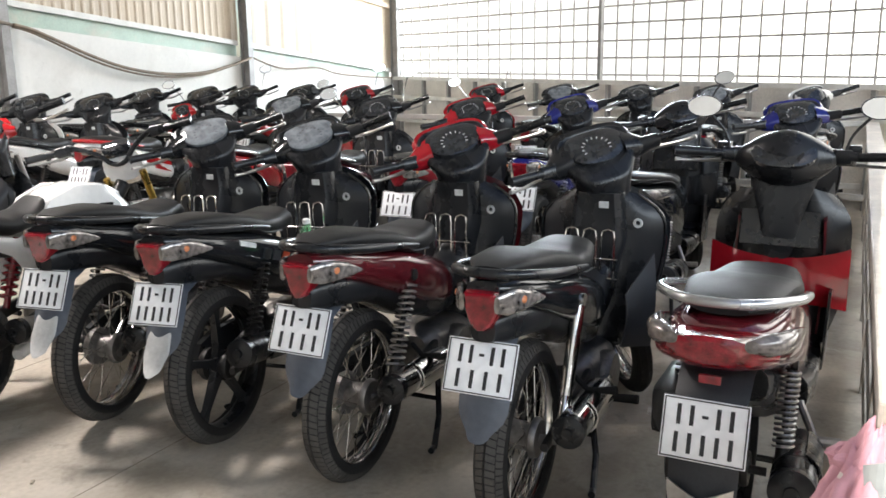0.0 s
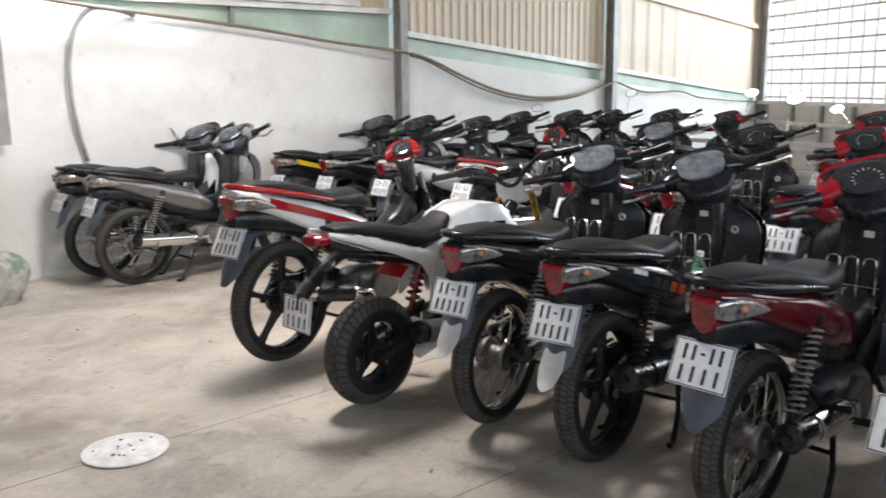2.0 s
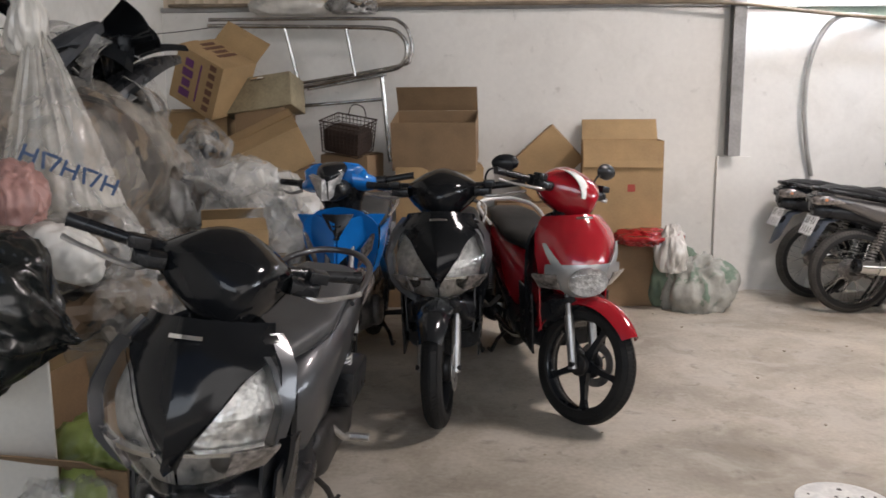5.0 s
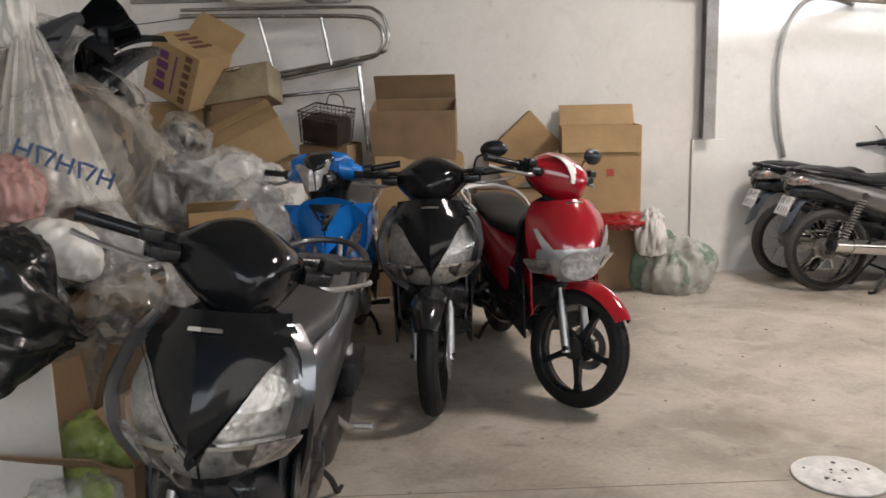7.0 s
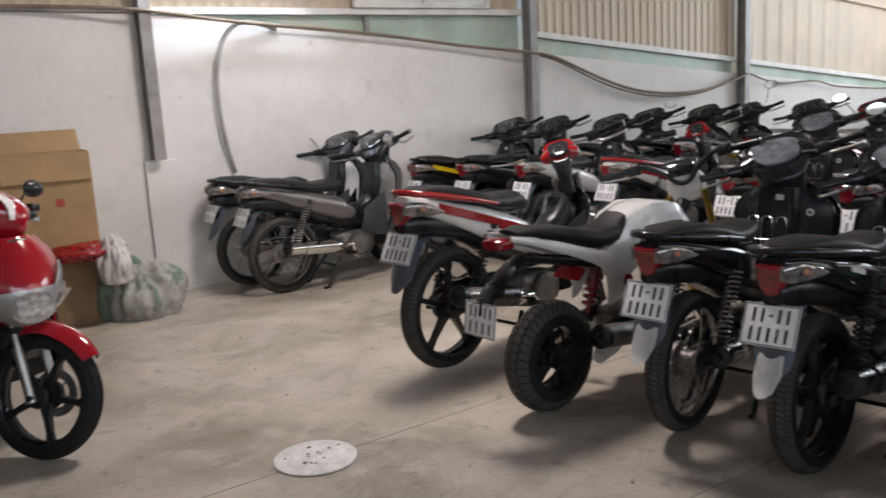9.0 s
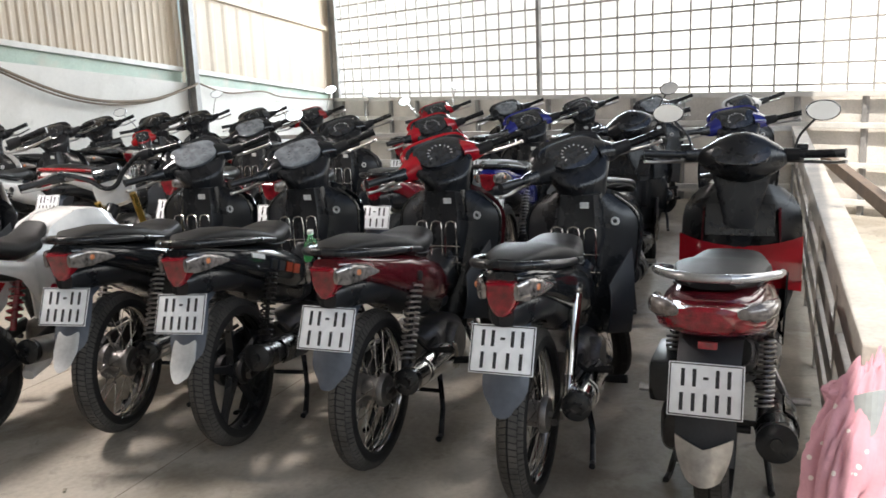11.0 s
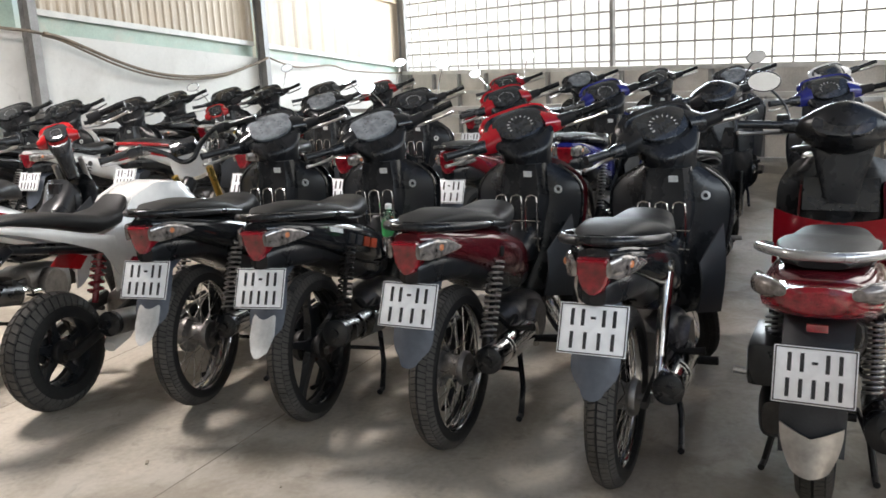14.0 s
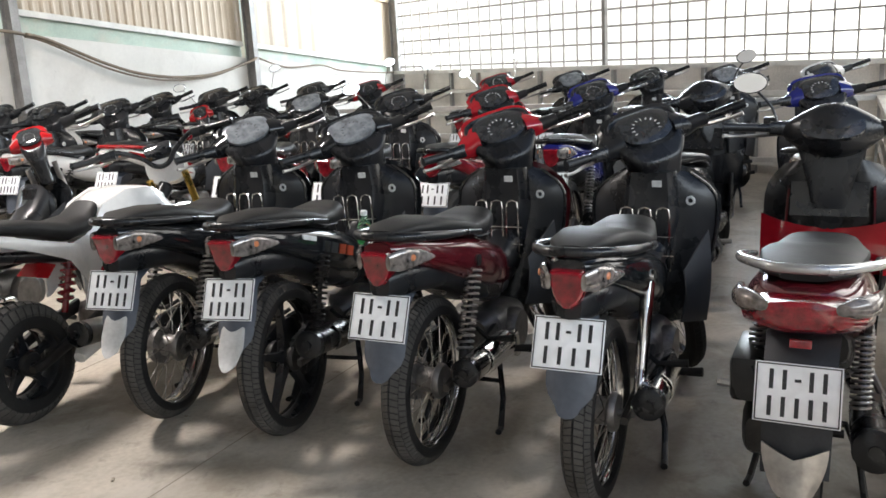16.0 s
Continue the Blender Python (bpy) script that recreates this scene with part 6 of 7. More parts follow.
# the barred opening at the far end, on a low panelled wall
gm = Matrix.Translation(CORNER) @ Matrix.Rotation(math.atan2(GRID_DIR.y, GRID_DIR.x), 4, "Z")
LOW_TOP, LENGTH, CELL, RISE = 1.08, 9.66, 0.23, 0.19
low = tagged(new("wall_east"), "low weathered grey panel wall with rails and posts", "wall", kind="structure")
low.matrix_world = gm
part("wall_panel", box(blank(), (LENGTH / 2, 0.06, 0.5), (LENGTH, 0.08, 1.2)), PANEL, low)
for k in range(15):
    part("post", box(blank(), (0.2 + k * 0.62, -0.005, 0.5), (0.045, 0.05, 1.18), bevel=0.004), STEEL_GREY, low)
for z, h in ((1.08, 0.05), (0.80, 0.05), (0.45, 0.045), (0.12, 0.05)):
    part("horizontal_rail", box(blank(), (LENGTH / 2, -0.055, z), (LENGTH, 0.05, h), bevel=0.005), WHITE_STEEL, low)
grid = tagged(new("window_2"), "welded steel bar grid in the open wall", "window", kind="structure")
grid.matrix_world = gm
BAR = material("bar_steel", (0.42, 0.40, 0.37), 0.5, 0.3, 0.3, 9)
upright, level = blank(), blank()
box(upright, (0, 0, 0), (0.019, 0.014, ROOF_Z - LOW_TOP))
box(level, (0, 0, 0), (LENGTH, 0.014, 0.021))
first_u, first_l = part("bar", upright, BAR, grid), part("bar", level, BAR, grid)
first_u.location, first_l.location = (0.26, 0.02, (ROOF_Z + LOW_TOP) / 2), (LENGTH / 2, 0.034, LOW_TOP + 0.08)
for k in range(1, 41):
    part("bar", first_u.data, BAR, grid).location = (0.26 + k * CELL, 0.02, (ROOF_Z + LOW_TOP) / 2)
for k in range(1, 12):
    part("bar", first_l.data, BAR, grid).location = (LENGTH / 2, 0.034, LOW_TOP + 0.08 + k * RISE)
for x in (0.03, 4.40, 8.77):
    part("mullion", box(blank(), (x, 0.0, (ROOF_Z + LOW_TOP) / 2), (0.05, 0.05, ROOF_Z - LOW_TOP), bevel=0.004), STEEL_GREY, grid)
HAZE = bpy.data.materials.new("daylight_glow")
HAZE.use_nodes = True
HAZE.node_tree.nodes.remove(HAZE.node_tree.nodes["Principled BSDF"])
em = HAZE.node_tree.nodes.new("ShaderNodeEmission")
em.inputs[0].default_value = (1.0, 0.985, 0.95, 1)
# glow rises along the panel so that the bars wash out as in glare
haze_co, haze_at, haze_up = (HAZE.node_tree.nodes.new(k) for k in ("ShaderNodeTexCoord", "ShaderNodeSeparateXYZ", "ShaderNodeMapRange"))
haze_up.interpolation_type = "SMOOTHSTEP"
haze_up.inputs[1].default_value, haze_up.inputs[2].default_value, haze_up.inputs[3].default_value, haze_up.inputs[4].default_value = 2.5, 9.5, HAZE_GLOW, HAZE_GLOW * 2.8
HAZE.node_tree.links.new(haze_co.outputs["Object"], haze_at.inputs[0])
HAZE.node_tree.links.new(haze_at.outputs[0], haze_up.inputs[0])
HAZE.node_tree.links.new(haze_up.outputs[0], em.inputs[1])
HAZE.node_tree.links.new(em.outputs[0], HAZE.node_tree.nodes["Material Output"].inputs[0])
back = tagged(part("backdrop", box(blank(), (4.5, 2.6, 2.0), (24, 0.02, 9)), HAZE), "glowing panel standing for the daylight outside the bars", "sky", kind="structure")
back.matrix_world = gm

# unseen roof to bound the sun; unseen walls close the place behind the camera
roof = tagged(part("ceiling", box(blank(), (5.2, 2.82, ROOF_Z + 0.06), (17, 7.3, 0.1)), DARK_ROOF), "unseen plain dark grey roof, added to bound the light", "ceiling", kind="structure")
tagged(part("wall_south", box(blank(), (5.25, -6.6, 1.6), (15.5, 0.2, 3.6)), PLASTER), "plain pale wall across the hall", "wall", kind="structure")
tagged(part("wall_west_2", box(blank(), (LEFT_X - 0.1, -5.3, 1.6), (0.2, 2.6, 3.6)), PLASTER), "plain pale wall", "wall", kind="structure")


# ---- railing along the open edge ----
def rail_y(x):
    return -0.835 + 0.026 * (x - 2.0)


RAIL_A = math.atan(0.026)
rail = tagged(new("railing"), "low grey steel railing with wide top rail", "railing", kind="structure")
rail.matrix_world = pose(1.98, rail_y(1.98), 0, 0, 0, math.degrees(RAIL_A))
RL = 6.6
part("top_rail", box(blank(), (RL / 2, 0, 0.775), (RL, 0.10, 0.05), bevel=0.006), RAIL_METAL, rail, "worn flat top rail")
for z in (0.615, 0.445, 0.275, 0.105):
    part("mid_rail", box(blank(), (RL / 2, 0, z), (RL, 0.03, 0.095), bevel=0.004), RAIL_METAL, rail)
for k in range(7):
    part("post", box(blank(), (0.06 + k * (RL - 0.12) / 6, 0, 0.375), (0.05, 0.04, 0.75), bevel=0.004), RAIL_METAL, rail)
end = tagged(new("railing"), "far cross railing of pale steel", "railing", kind="structure")
end.matrix_world = pose(1.98 + RL * math.cos(RAIL_A), rail_y(1.98 + RL * math.cos(RAIL_A)), 0, 0, 0, 93)
for z in (0.78, 0.50, 0.25):
    part("cross_rail", box(blank(), (3.25, 0, z), (6.4, 0.04, 0.045), bevel=0.005), WHITE_STEEL, end)
for k in range(5):
    part("post", box(blank(), (1.25 + k * 1.25, 0, 0.38), (0.045, 0.045, 0.76), bevel=0.005), WHITE_STEEL, end)

# ---- lamps ----
lamp = tagged(new("strip_light"), "white fluorescent strip light high on the wall", "lamp", kind="thing")
lamp.matrix_world = pose(2.50, 6.02, 2.3)
part("lamp_housing", box(blank(), (0, 0.03, 0.03), (1.24, 0.06, 0.04), bevel=0.006), WHITE_STEEL, lamp)
TUBE = bpy.data.materials.new("tube_glow")
TUBE.use_nodes = True
tb = TUBE.node_tree.nodes["Principled BSDF"]
tb.inputs["Base Color"].default_value = (0.9, 0.95, 1, 1)
tb.inputs["Emission Color"].default_value, tb.inputs["Emission Strength"].default_value = (0.75, 0.86, 1, 1), 6
tb_mesh = blank()
tube(tb_mesh, [(-0.6, 0.0, -0.015), (0.6, 0.0, -0.015)], 0.014, 12)
part("lamp_tube", tb_mesh, TUBE, lamp)


# ---- on the floor and the walls ----
LID = material("white_lid", (0.66, 0.65, 0.62), 0.55, vary=0.25, scale=14, bump=0.1)
lid_mesh = blank()
lathe(lid_mesh, [(0.155, 0.001), (0.165, 0.004), (0.163, 0.009), (0.15, 0.011), (0.03, 0.012)], 40, axis="z")
lid = tagged(part("round_lid", lid_mesh, LID), "round white speckled plastic lid lying on the floor", "lid", kind="thing")
lid.location = (1.40, 2.597, 0)
SPECK = material("dark_speck", (0.10, 0.09, 0.08), 0.6)
rng = random.Random(7)
for k in range(14):
    a, r = rng.uniform(0, 6.28), rng.uniform(0.02, 0.14)
    bm = blank()
    tube(bm, [(0, 0, 0.0115), (0, 0, 0.0135)], rng.uniform(0.004, 0.009), 7)
    sp = part("speck", bm, SPECK, lid)
    sp.location = (r * math.cos(a), r * math.sin(a), 0)
JOINT = material("joint", (0.25, 0.22, 0.18), 0.8, vary=0.3, scale=12)
for name, a, b in (("floor_joint_1", (-1.4, 2.46), (5.0, 2.75)), ("floor_joint_2", (0.6, 1.45), (6.0, 1.45))):
    d = Vector((b[0] - a[0], b[1] - a[1], 0))
    ob = part(name, box(blank(), (d.length / 2, 0, 0.0006), (d.length, 0.004, 0.0012)), JOINT)
    ob.matrix_world = pose(a[0], a[1], 0, 0, 0, math.degrees(math.atan2(d.y, d.x)))
    tagged(ob, "thin dark joint line in the concrete", "joint", kind="structure")
CRUMB = material("crumb", (0.32, 0.28, 0.22), 0.9, vary=0.4)
crumbs = blank()
for k in range(60):
    x, y = rng.uniform(-0.2, 3.4), rng.uniform(1.0, 5.6)
    s = rng.uniform(0.003, 0.010)
    box(crumbs, (x, y, s * 0.3), (s * rng.uniform(1, 2.6), s, s * 0.6), Matrix.Rotation(rng.uniform(0, 3), 3, "Z"))
tagged(part("floor_litter", crumbs, CRUMB), "scattered crumbs and chips of dirt on the floor", "litter", kind="stuff")

CABLE = material("cable", (0.20, 0.155, 0.11), 0.6, vary=0.3, scale=9)
HOSE = material("hose", (0.30, 0.29, 0.27), 0.5, vary=0.25, scale=9)


def line(name, pts, r, mat, label, category="cable"):
    bm = blank()
    tube(bm, pts, r, 8, smooth_steps=6)
    ob = part(name, bm, mat)
    for f in ob.data.polygons:
        f.use_smooth = True
    return tagged(ob, label, category, kind="thing")


line("hose", [(2.95, 6.13, 1.95), (2.75, 6.08, 1.99), (2.593, 6.08, 1.975), (2.48, 6.08, 1.84), (2.42, 6.08, 1.62), (2.41, 6.08, 1.35), (2.44, 6.09, 1.10), (2.50, 6.12, 0.86)], 0.017, HOSE, "grey flexible conduit hanging down the wall", "conduit")
line("cable", [(5.58, 6.0, 1.69), (5.80, 6.0, 1.64), (6.35, 6.0, 1.437), (6.75, 6.0, 1.32), (7.15, 6.0, 1.256), (7.55, 6.0, 1.235), (7.95, 6.0, 1.25), (8.40, 6.0, 1.33), (8.68, 6.0, 1.395), (8.78, 6.1, 1.41)], 0.016, CABLE, "brown cable sagging between the columns")
line("cable", [(5.58, 6.02, 1.675), (5.80, 6.02, 1.62), (6.35, 6.02, 1.405), (6.75, 6.02, 1.29), (7.15, 6.02, 1.225), (7.55, 6.02, 1.208), (7.95, 6.02, 1.232), (8.40, 6.02, 1.32), (8.68, 6.02, 1.385), (8.78, 6.1, 1.40)], 0.011, CABLE, "thin brown cable sagging between the columns")
line("cable", [(8.80, 6.05, 1.40), (9.35, 6.05, 1.27), (10.1, 6.05, 1.27), (10.6, 6.05, 1.18), (11.6, 6.05, 1.11), (12.2, 6.12, 1.09)], 0.012, CABLE, "brown cable along the foot of the cladding")
line("cable", [(-2.2, 6.09, 2.115), (0.2, 6.07, 2.10), (1.15, 6.07, 2.10), (1.86, 6.0, 2.075), (2.6, 6.05, 1.995), (3.78, 6.05, 1.895), (4.7, 6.05, 1.785), (5.4, 6.0, 1.715), (5.6, 6.05, 1.69)], 0.014, CABLE, "grey-brown cable running along the top of the wall")

# ---- cartons ----
CARD = material("cardboard", (0.36, 0.235, 0.115), 0.85, vary=0.18, scale=5, bump=0.12, fine=90)
CARD_DARK = material("dark_cardboard", (0.24, 0.155, 0.085), 0.85, vary=0.2, scale=5, bump=0.12, fine=90)
PRINT = material("purple_print", (0.12, 0.03, 0.13), 0.7)
BROWN_PRINT = material("brown_print", (0.13, 0.06, 0.035), 0.8)


def carton(label, m, sx, sy, sz, flaps=(60, 60, 20, 30), mat=None, marks=(), fallen=False):
    """A box of board with an open top; flaps: how far each stands away from shut, in degrees."""
    mat = mat or CARD
    t = 0.005
    ob = tagged(new("carton"), label, "carton", "cartons along the wall", "thing")
    ob.matrix_world = m
    for c, s in (((0, 0, t / 2), (sx, sy, t)),):
        part("base", box(blank(), c, s), mat, ob)
    for c, s in (((0, sy / 2 - t / 2, sz / 2), (sx, t, sz)), ((0, -sy / 2 + t / 2, sz / 2), (sx, t, sz)), ((sx / 2 - t / 2, 0, sz / 2), (t, sy - 2 * t, sz)), ((-sx / 2 + t / 2, 0, sz / 2), (t, sy - 2 * t, sz))):
        part("side", box(blank(), c, s, bevel=0.0015), mat, ob)
    for k, a in enumerate(flaps):
        if a is None:
            continue
        L = (sy if k < 2 else sx) * 0.5
        bm = blank()
        w = (sx if k < 2 else sy) - 0.008
        sheet(bm, lambda u, v: Vector((w * (u - 0.5), -L * v, 0.012 * math.sin(v * 2.2 + k) * v)), steps(0, 1, 4), steps(0, 1, 4), 0.004)
        f = part("flap", bm, mat, ob)
        spin = (0, 180, 90, 270)[k]
        base = {0: (0, sy / 2, sz), 1: (0, -sy / 2, sz), 2: (sx / 2, 0, sz), 3: (-sx / 2, 0, sz)}[k]
        turn = {0: 0, 1: 180, 2: -90, 3: 90}[k]
        f.matrix_local = Matrix.Translation(base) @ Matrix.Rotation(radians(turn), 4, "Z") @ Matrix.Rotation(radians(-a), 4, "X")
    for c, s, pm in marks:
        part("print", box(blank(), c, s), pm, ob, "printed marks on the board")
    return ob


RED_MARK = material("red_mark", (0.35, 0.06, 0.04), 0.7)
carton("open brown carton with its lid folded half over, on a stack", pose(-0.215, 5.70, 0.985, 12, 0, -2), 0.57, 0.38, 0.33, (66, None, None, None), CARD_DARK)
carton("closed brown carton in a stack by the wall", pose(-0.20, 5.74, 0.49, 0, 0, 4), 0.60, 0.44, 0.475, (2, 2, None, None))
carton("closed brown carton at the foot of a stack", pose(-0.24, 5.74, 0.0, 0, 0, -2), 0.66, 0.50, 0.486, (2, 2, None, None), CARD_DARK)
carton("tall worn carton with torn top and red mark", pose(1.07, 5.78, 0.50, 0, 0, -4), 0.54, 0.36, 0.64, (128, 262, None, None), CARD, [((0.06, -0.1835, 0.32), (0.05, 0.002, 0.05), RED_MARK)])
carton("low brown carton under the tall one", pose(1.00, 5.78, 0.0, 0, 0, 3), 0.54, 0.42, 0.496, (2, 2, None, None), CARD_DARK)
carton("brown carton tipped on its corner against the wall", pose(0.37, 5.98, 0.80, 0, 47, 0), 0.34, 0.16, 0.46, (2, 2, None, None))
carton("closed brown carton behind the scooters", pose(0.45, 5.86, 0.0, 0, 0, 3), 0.50, 0.42, 0.68, (2, 2, None, None), CARD_DARK)
carton("tilted carton with purple print on top of the heap", pose(-1.71, 5.36, 1.405, 10, 27, -20), 0.37, 0.32, 0.354, (125, 3, 2, 2), CARD,
       [((-0.075, -0.1615, 0.075 + 0.068 * k), (0.085 - 0.02 * (k % 2), 0.003, 0.05), PRINT) for k in range(4)] + [((0.02, -0.1615, 0.18), (0.012, 0.003, 0.25), PRINT)] +
       [((0.11, -0.1615, 0.05 + 0.055 * k), (0.05, 0.003, 0.035), BROWN_PRINT) for k in range(6)] + [((0.05 - 0.055 * k, 0.02, 0.368), (0.03, 0.17 - 0.05 * (k % 2), 0.003), BROWN_PRINT) for k in range(4)])
carton("long brown carton lying tilted on the heap", pose(-1.222, 4.98, 0.98, 23, -25, 14), 0.587, 0.30, 0.256, (3, 5, None, None))
carton("closed carton under the heap by the corner", pose(-1.22, 5.22, 0.50, 0, 0, 10), 0.70, 0.56, 0.49, (2, 2, None, None), CARD_DARK)
carton("closed carton at the bottom of the heap", pose(-1.28, 5.2, 0.0, 0, 0, -4), 0.74, 0.62, 0.496, (2, 2, None, None))
carton("closed carton in the corner under the heap", pose(-1.90, 5.62, 0.0, 0, 0, 2), 0.56, 0.56, 0.72, (2, 2, None, None), CARD_DARK)
carton("closed carton stacked in the corner", pose(-1.86, 5.58, 0.726, 0, 0, 5), 0.52, 0.52, 0.62, (2, 2, None, None))
carton("small brown carton among plastic bags", pose(-1.06, 3.70, 0.655, 0, 0, 20), 0.30, 0.24, 0.16, (40, 20, None, None))
carton("closed carton under plastic bags", pose(-1.12, 3.80, 0.0, 0, 0, 8), 0.56, 0.54, 0.645, (2, 2, None, None), CARD_DARK)
carton("open carton holding a yellow-green bag", pose(-1.08, 2.32, 0.0, 0, 0, -8), 0.40, 0.46, 0.32, (120, 150, 60, 100), CARD_DARK)
carton("closed carton behind hanging bags", pose(-1.70, 3.45, 0.0, 0, 0, 2), 0.50, 0.75, 0.64, (2, 2, None, None))
carton("closed carton stacked behind hanging bags", pose(-1.72, 3.42, 0.646, 0, 0, -2), 0.46, 0.64, 0.36, (2, 2, None, None), CARD_DARK)

# tin box, chrome rack, wire basket
TIN = material("worn_tin", (0.30, 0.25, 0.16), 0.5, 0.3, 0.4, 5, 0.1)
tin = tagged(new("tin_box"), "worn brown tin box with a small handle, resting on cartons", "box", kind="thing")
tin.matrix_world = pose(-1.323, 5.357, 1.332, -16, -7.6, -8)
part("body", box(blank(), (0, 0, 0.1125), (0.476, 0.24, 0.225), bevel=0.008), TIN, tin)
hm = blank()
tube(hm, [(-0.03, -0.115, 0.20), (-0.03, -0.135, 0.20), (0.06, -0.135, 0.20), (0.06, -0.115, 0.20)], 0.008, 7)
part("handle", hm, CHROME, tin)
part("support", box(blank(), (0, 0, -0.15), (0.34, 0.20, 0.30)), CARD_DARK, tin)
# chrome with its dark reflections put into a lower base colour
RACK_CHROME = material("dimmed_chrome", (0.42, 0.40, 0.38), 0.24, 1.0, 0.4, 9)
rack = tagged(new("luggage_rack"), "chromed tube rack leaning upright against the wall", "rack", kind="thing")
RY = 5.88
for pts, r in (([(-1.85, RY, 1.95), (-1.1, RY, 1.935), (-0.60, RY, 1.92), (-0.47, RY, 1.87), (-0.43, RY, 1.78), (-0.46, RY, 1.68), (-0.58, RY, 1.625), (-1.1, RY, 1.53), (-1.45, RY, 1.47)], 0.016),
               ([(-1.85, RY + 0.03, 1.995), (-0.70, RY + 0.03, 1.99), (-0.48, RY + 0.03, 1.965), (-0.405, RY + 0.03, 1.85), (-0.41, RY + 0.03, 1.72), (-0.52, RY + 0.03, 1.655), (-1.3, RY + 0.03, 1.53)], 0.013),
               ([(-1.30, RY, 1.95), (-1.20, RY, 1.52)], 0.013), ([(-0.86, RY, 1.93), (-0.80, RY, 1.59)], 0.013), ([(-1.68, RY, 1.96), (-1.60, RY, 0.95)], 0.013),
               ([(-0.62, RY + 0.03, 1.64), (-0.565, RY + 0.02, 1.00), (-0.56, RY + 0.02, 0.98)], 0.015), ([(-1.25, RY, 1.38), (-0.60, RY + 0.03, 1.43)], 0.013), ([(-1.15, RY, 1.50), (-0.58, RY, 1.60)], 0.010)):
    bm = blank()
    tube(bm, pts, r, 10, smooth_steps=4 if len(pts) > 3 else 0)
    part("tube", bm, RACK_CHROME, rack)
basket = tagged(new("wire_basket"), "rusty brown wire basket with a handle, hung on the rack", "basket", kind="thing")
basket.matrix_world = pose(-0.803, 5.50, 1.077, 12, 9, -20)
RUST = material("rusty_wire", (0.050, 0.033, 0.026), 0.7, 0.3, 0.4, 12)
part("content", box(blank(), (0, 0, 0.09), (0.275, 0.215, 0.17), bevel=0.04), RUST, basket, "dark rusty scraps in the basket")
for k in range(9):
    z = 0.008 + 0.0265 * k
    q = 0.90 + 0.10 * k / 8
    bm = blank()
    tube(bm, [(-0.152 * q, -0.121 * q, z), (0.152 * q, -0.121 * q, z), (0.152 * q, 0.121 * q, z), (-0.152 * q, 0.121 * q, z)], 0.0055 if k == 8 else 0.0028, 6, closed=True)
    part("rim" if k == 8 else "wire", bm, RUST, basket)
for s_ in (1, -1):
    for k in range(11):
        bm = blank()
        tube(bm, [(-0.135 + 0.027 * k, s_ * 0.109, 0.005), (-0.145 + 0.029 * k, s_ * 0.121, 0.22)], 0.0028, 6)
        part("wire", bm, RUST, basket)
    for k in range(8):
        bm = blank()
        tube(bm, [(s_ * 0.137, -0.098 + 0.028 * k, 0.005), (s_ * 0.152, -0.105 + 0.030 * k, 0.22)], 0.0028, 6)
        part("wire", bm, RUST, basket)
bm = blank()
tube(bm, [(-0.07, 0.121, 0.21), (-0.05, 0.12, 0.28), (0.0, 0.12, 0.30), (0.05, 0.12, 0.28), (0.07, 0.121, 0.21)], 0.004, 6, smooth_steps=4)
part("handle", bm, RUST, basket)
carton("tall closed carton under the wire basket", pose(-0.79, 5.60, 0.0, 0, 0, -14), 0.34, 0.30, 1.055, (2, 2, None, None), CARD_DARK)

# ---- bags ----
CLEAR_BAG = material("clear_plastic", (0.62, 0.61, 0.58), 0.16, vary=0.2, scale=9, coat=0.4, alpha=0.32, bump=0.5, fine=14)
MILKY_BAG = material("milky_plastic", (0.58, 0.53, 0.46), 0.26, vary=0.25, scale=4, coat=0.3, alpha=0.34, bump=0.5, fine=12)
DENSE_BAG = material("dense_milky_plastic", (0.60, 0.57, 0.52), 0.28, vary=0.3, scale=5, coat=0.3, alpha=0.88, bump=0.5, fine=14)
BLACK_BAG = material("black_bag_plastic", (0.010, 0.012, 0.012), 0.26, vary=0.3, scale=8, gloss=0.6, bump=0.9, fine=22)
PINK_BAG = material("pink_plastic", (0.42, 0.23, 0.20), 0.4, vary=0.2, scale=7, alpha=0.9, bump=1.0, fine=26)
GREY_BAG = material("grey_plastic", (0.42, 0.41, 0.39), 0.24, vary=0.3, scale=6, coat=0.3, alpha=0.62, bump=0.5, fine=14)
WHITE_FILM = material("white_plastic", (0.66, 0.63, 0.58), 0.34, vary=0.15, scale=5, bump=0.4, fine=14)
LIME_BAG = material("lime_plastic", (0.30, 0.36, 0.10), 0.35, vary=0.3, scale=8, bump=1.0, fine=26)
SACK = material("woven_sack", (0.33, 0.325, 0.29), 0.75, vary=0.35, scale=9, bump=0.3, fine=160)
stained(SACK, (0.09, 0.17, 0.11), 0.75, 5.0, 0.55, 0.62)
SACK_GREEN = material("green_woven_sack", (0.16, 0.22, 0.16), 0.75, vary=0.4, scale=7, bump=0.3, fine=160)
BOARD = material("pale_board", (0.60, 0.58, 0.53), 0.6, vary=0.1, scale=3)
INK_BLUE = material("blue_ink", (0.015, 0.05, 0.13), 0.5)


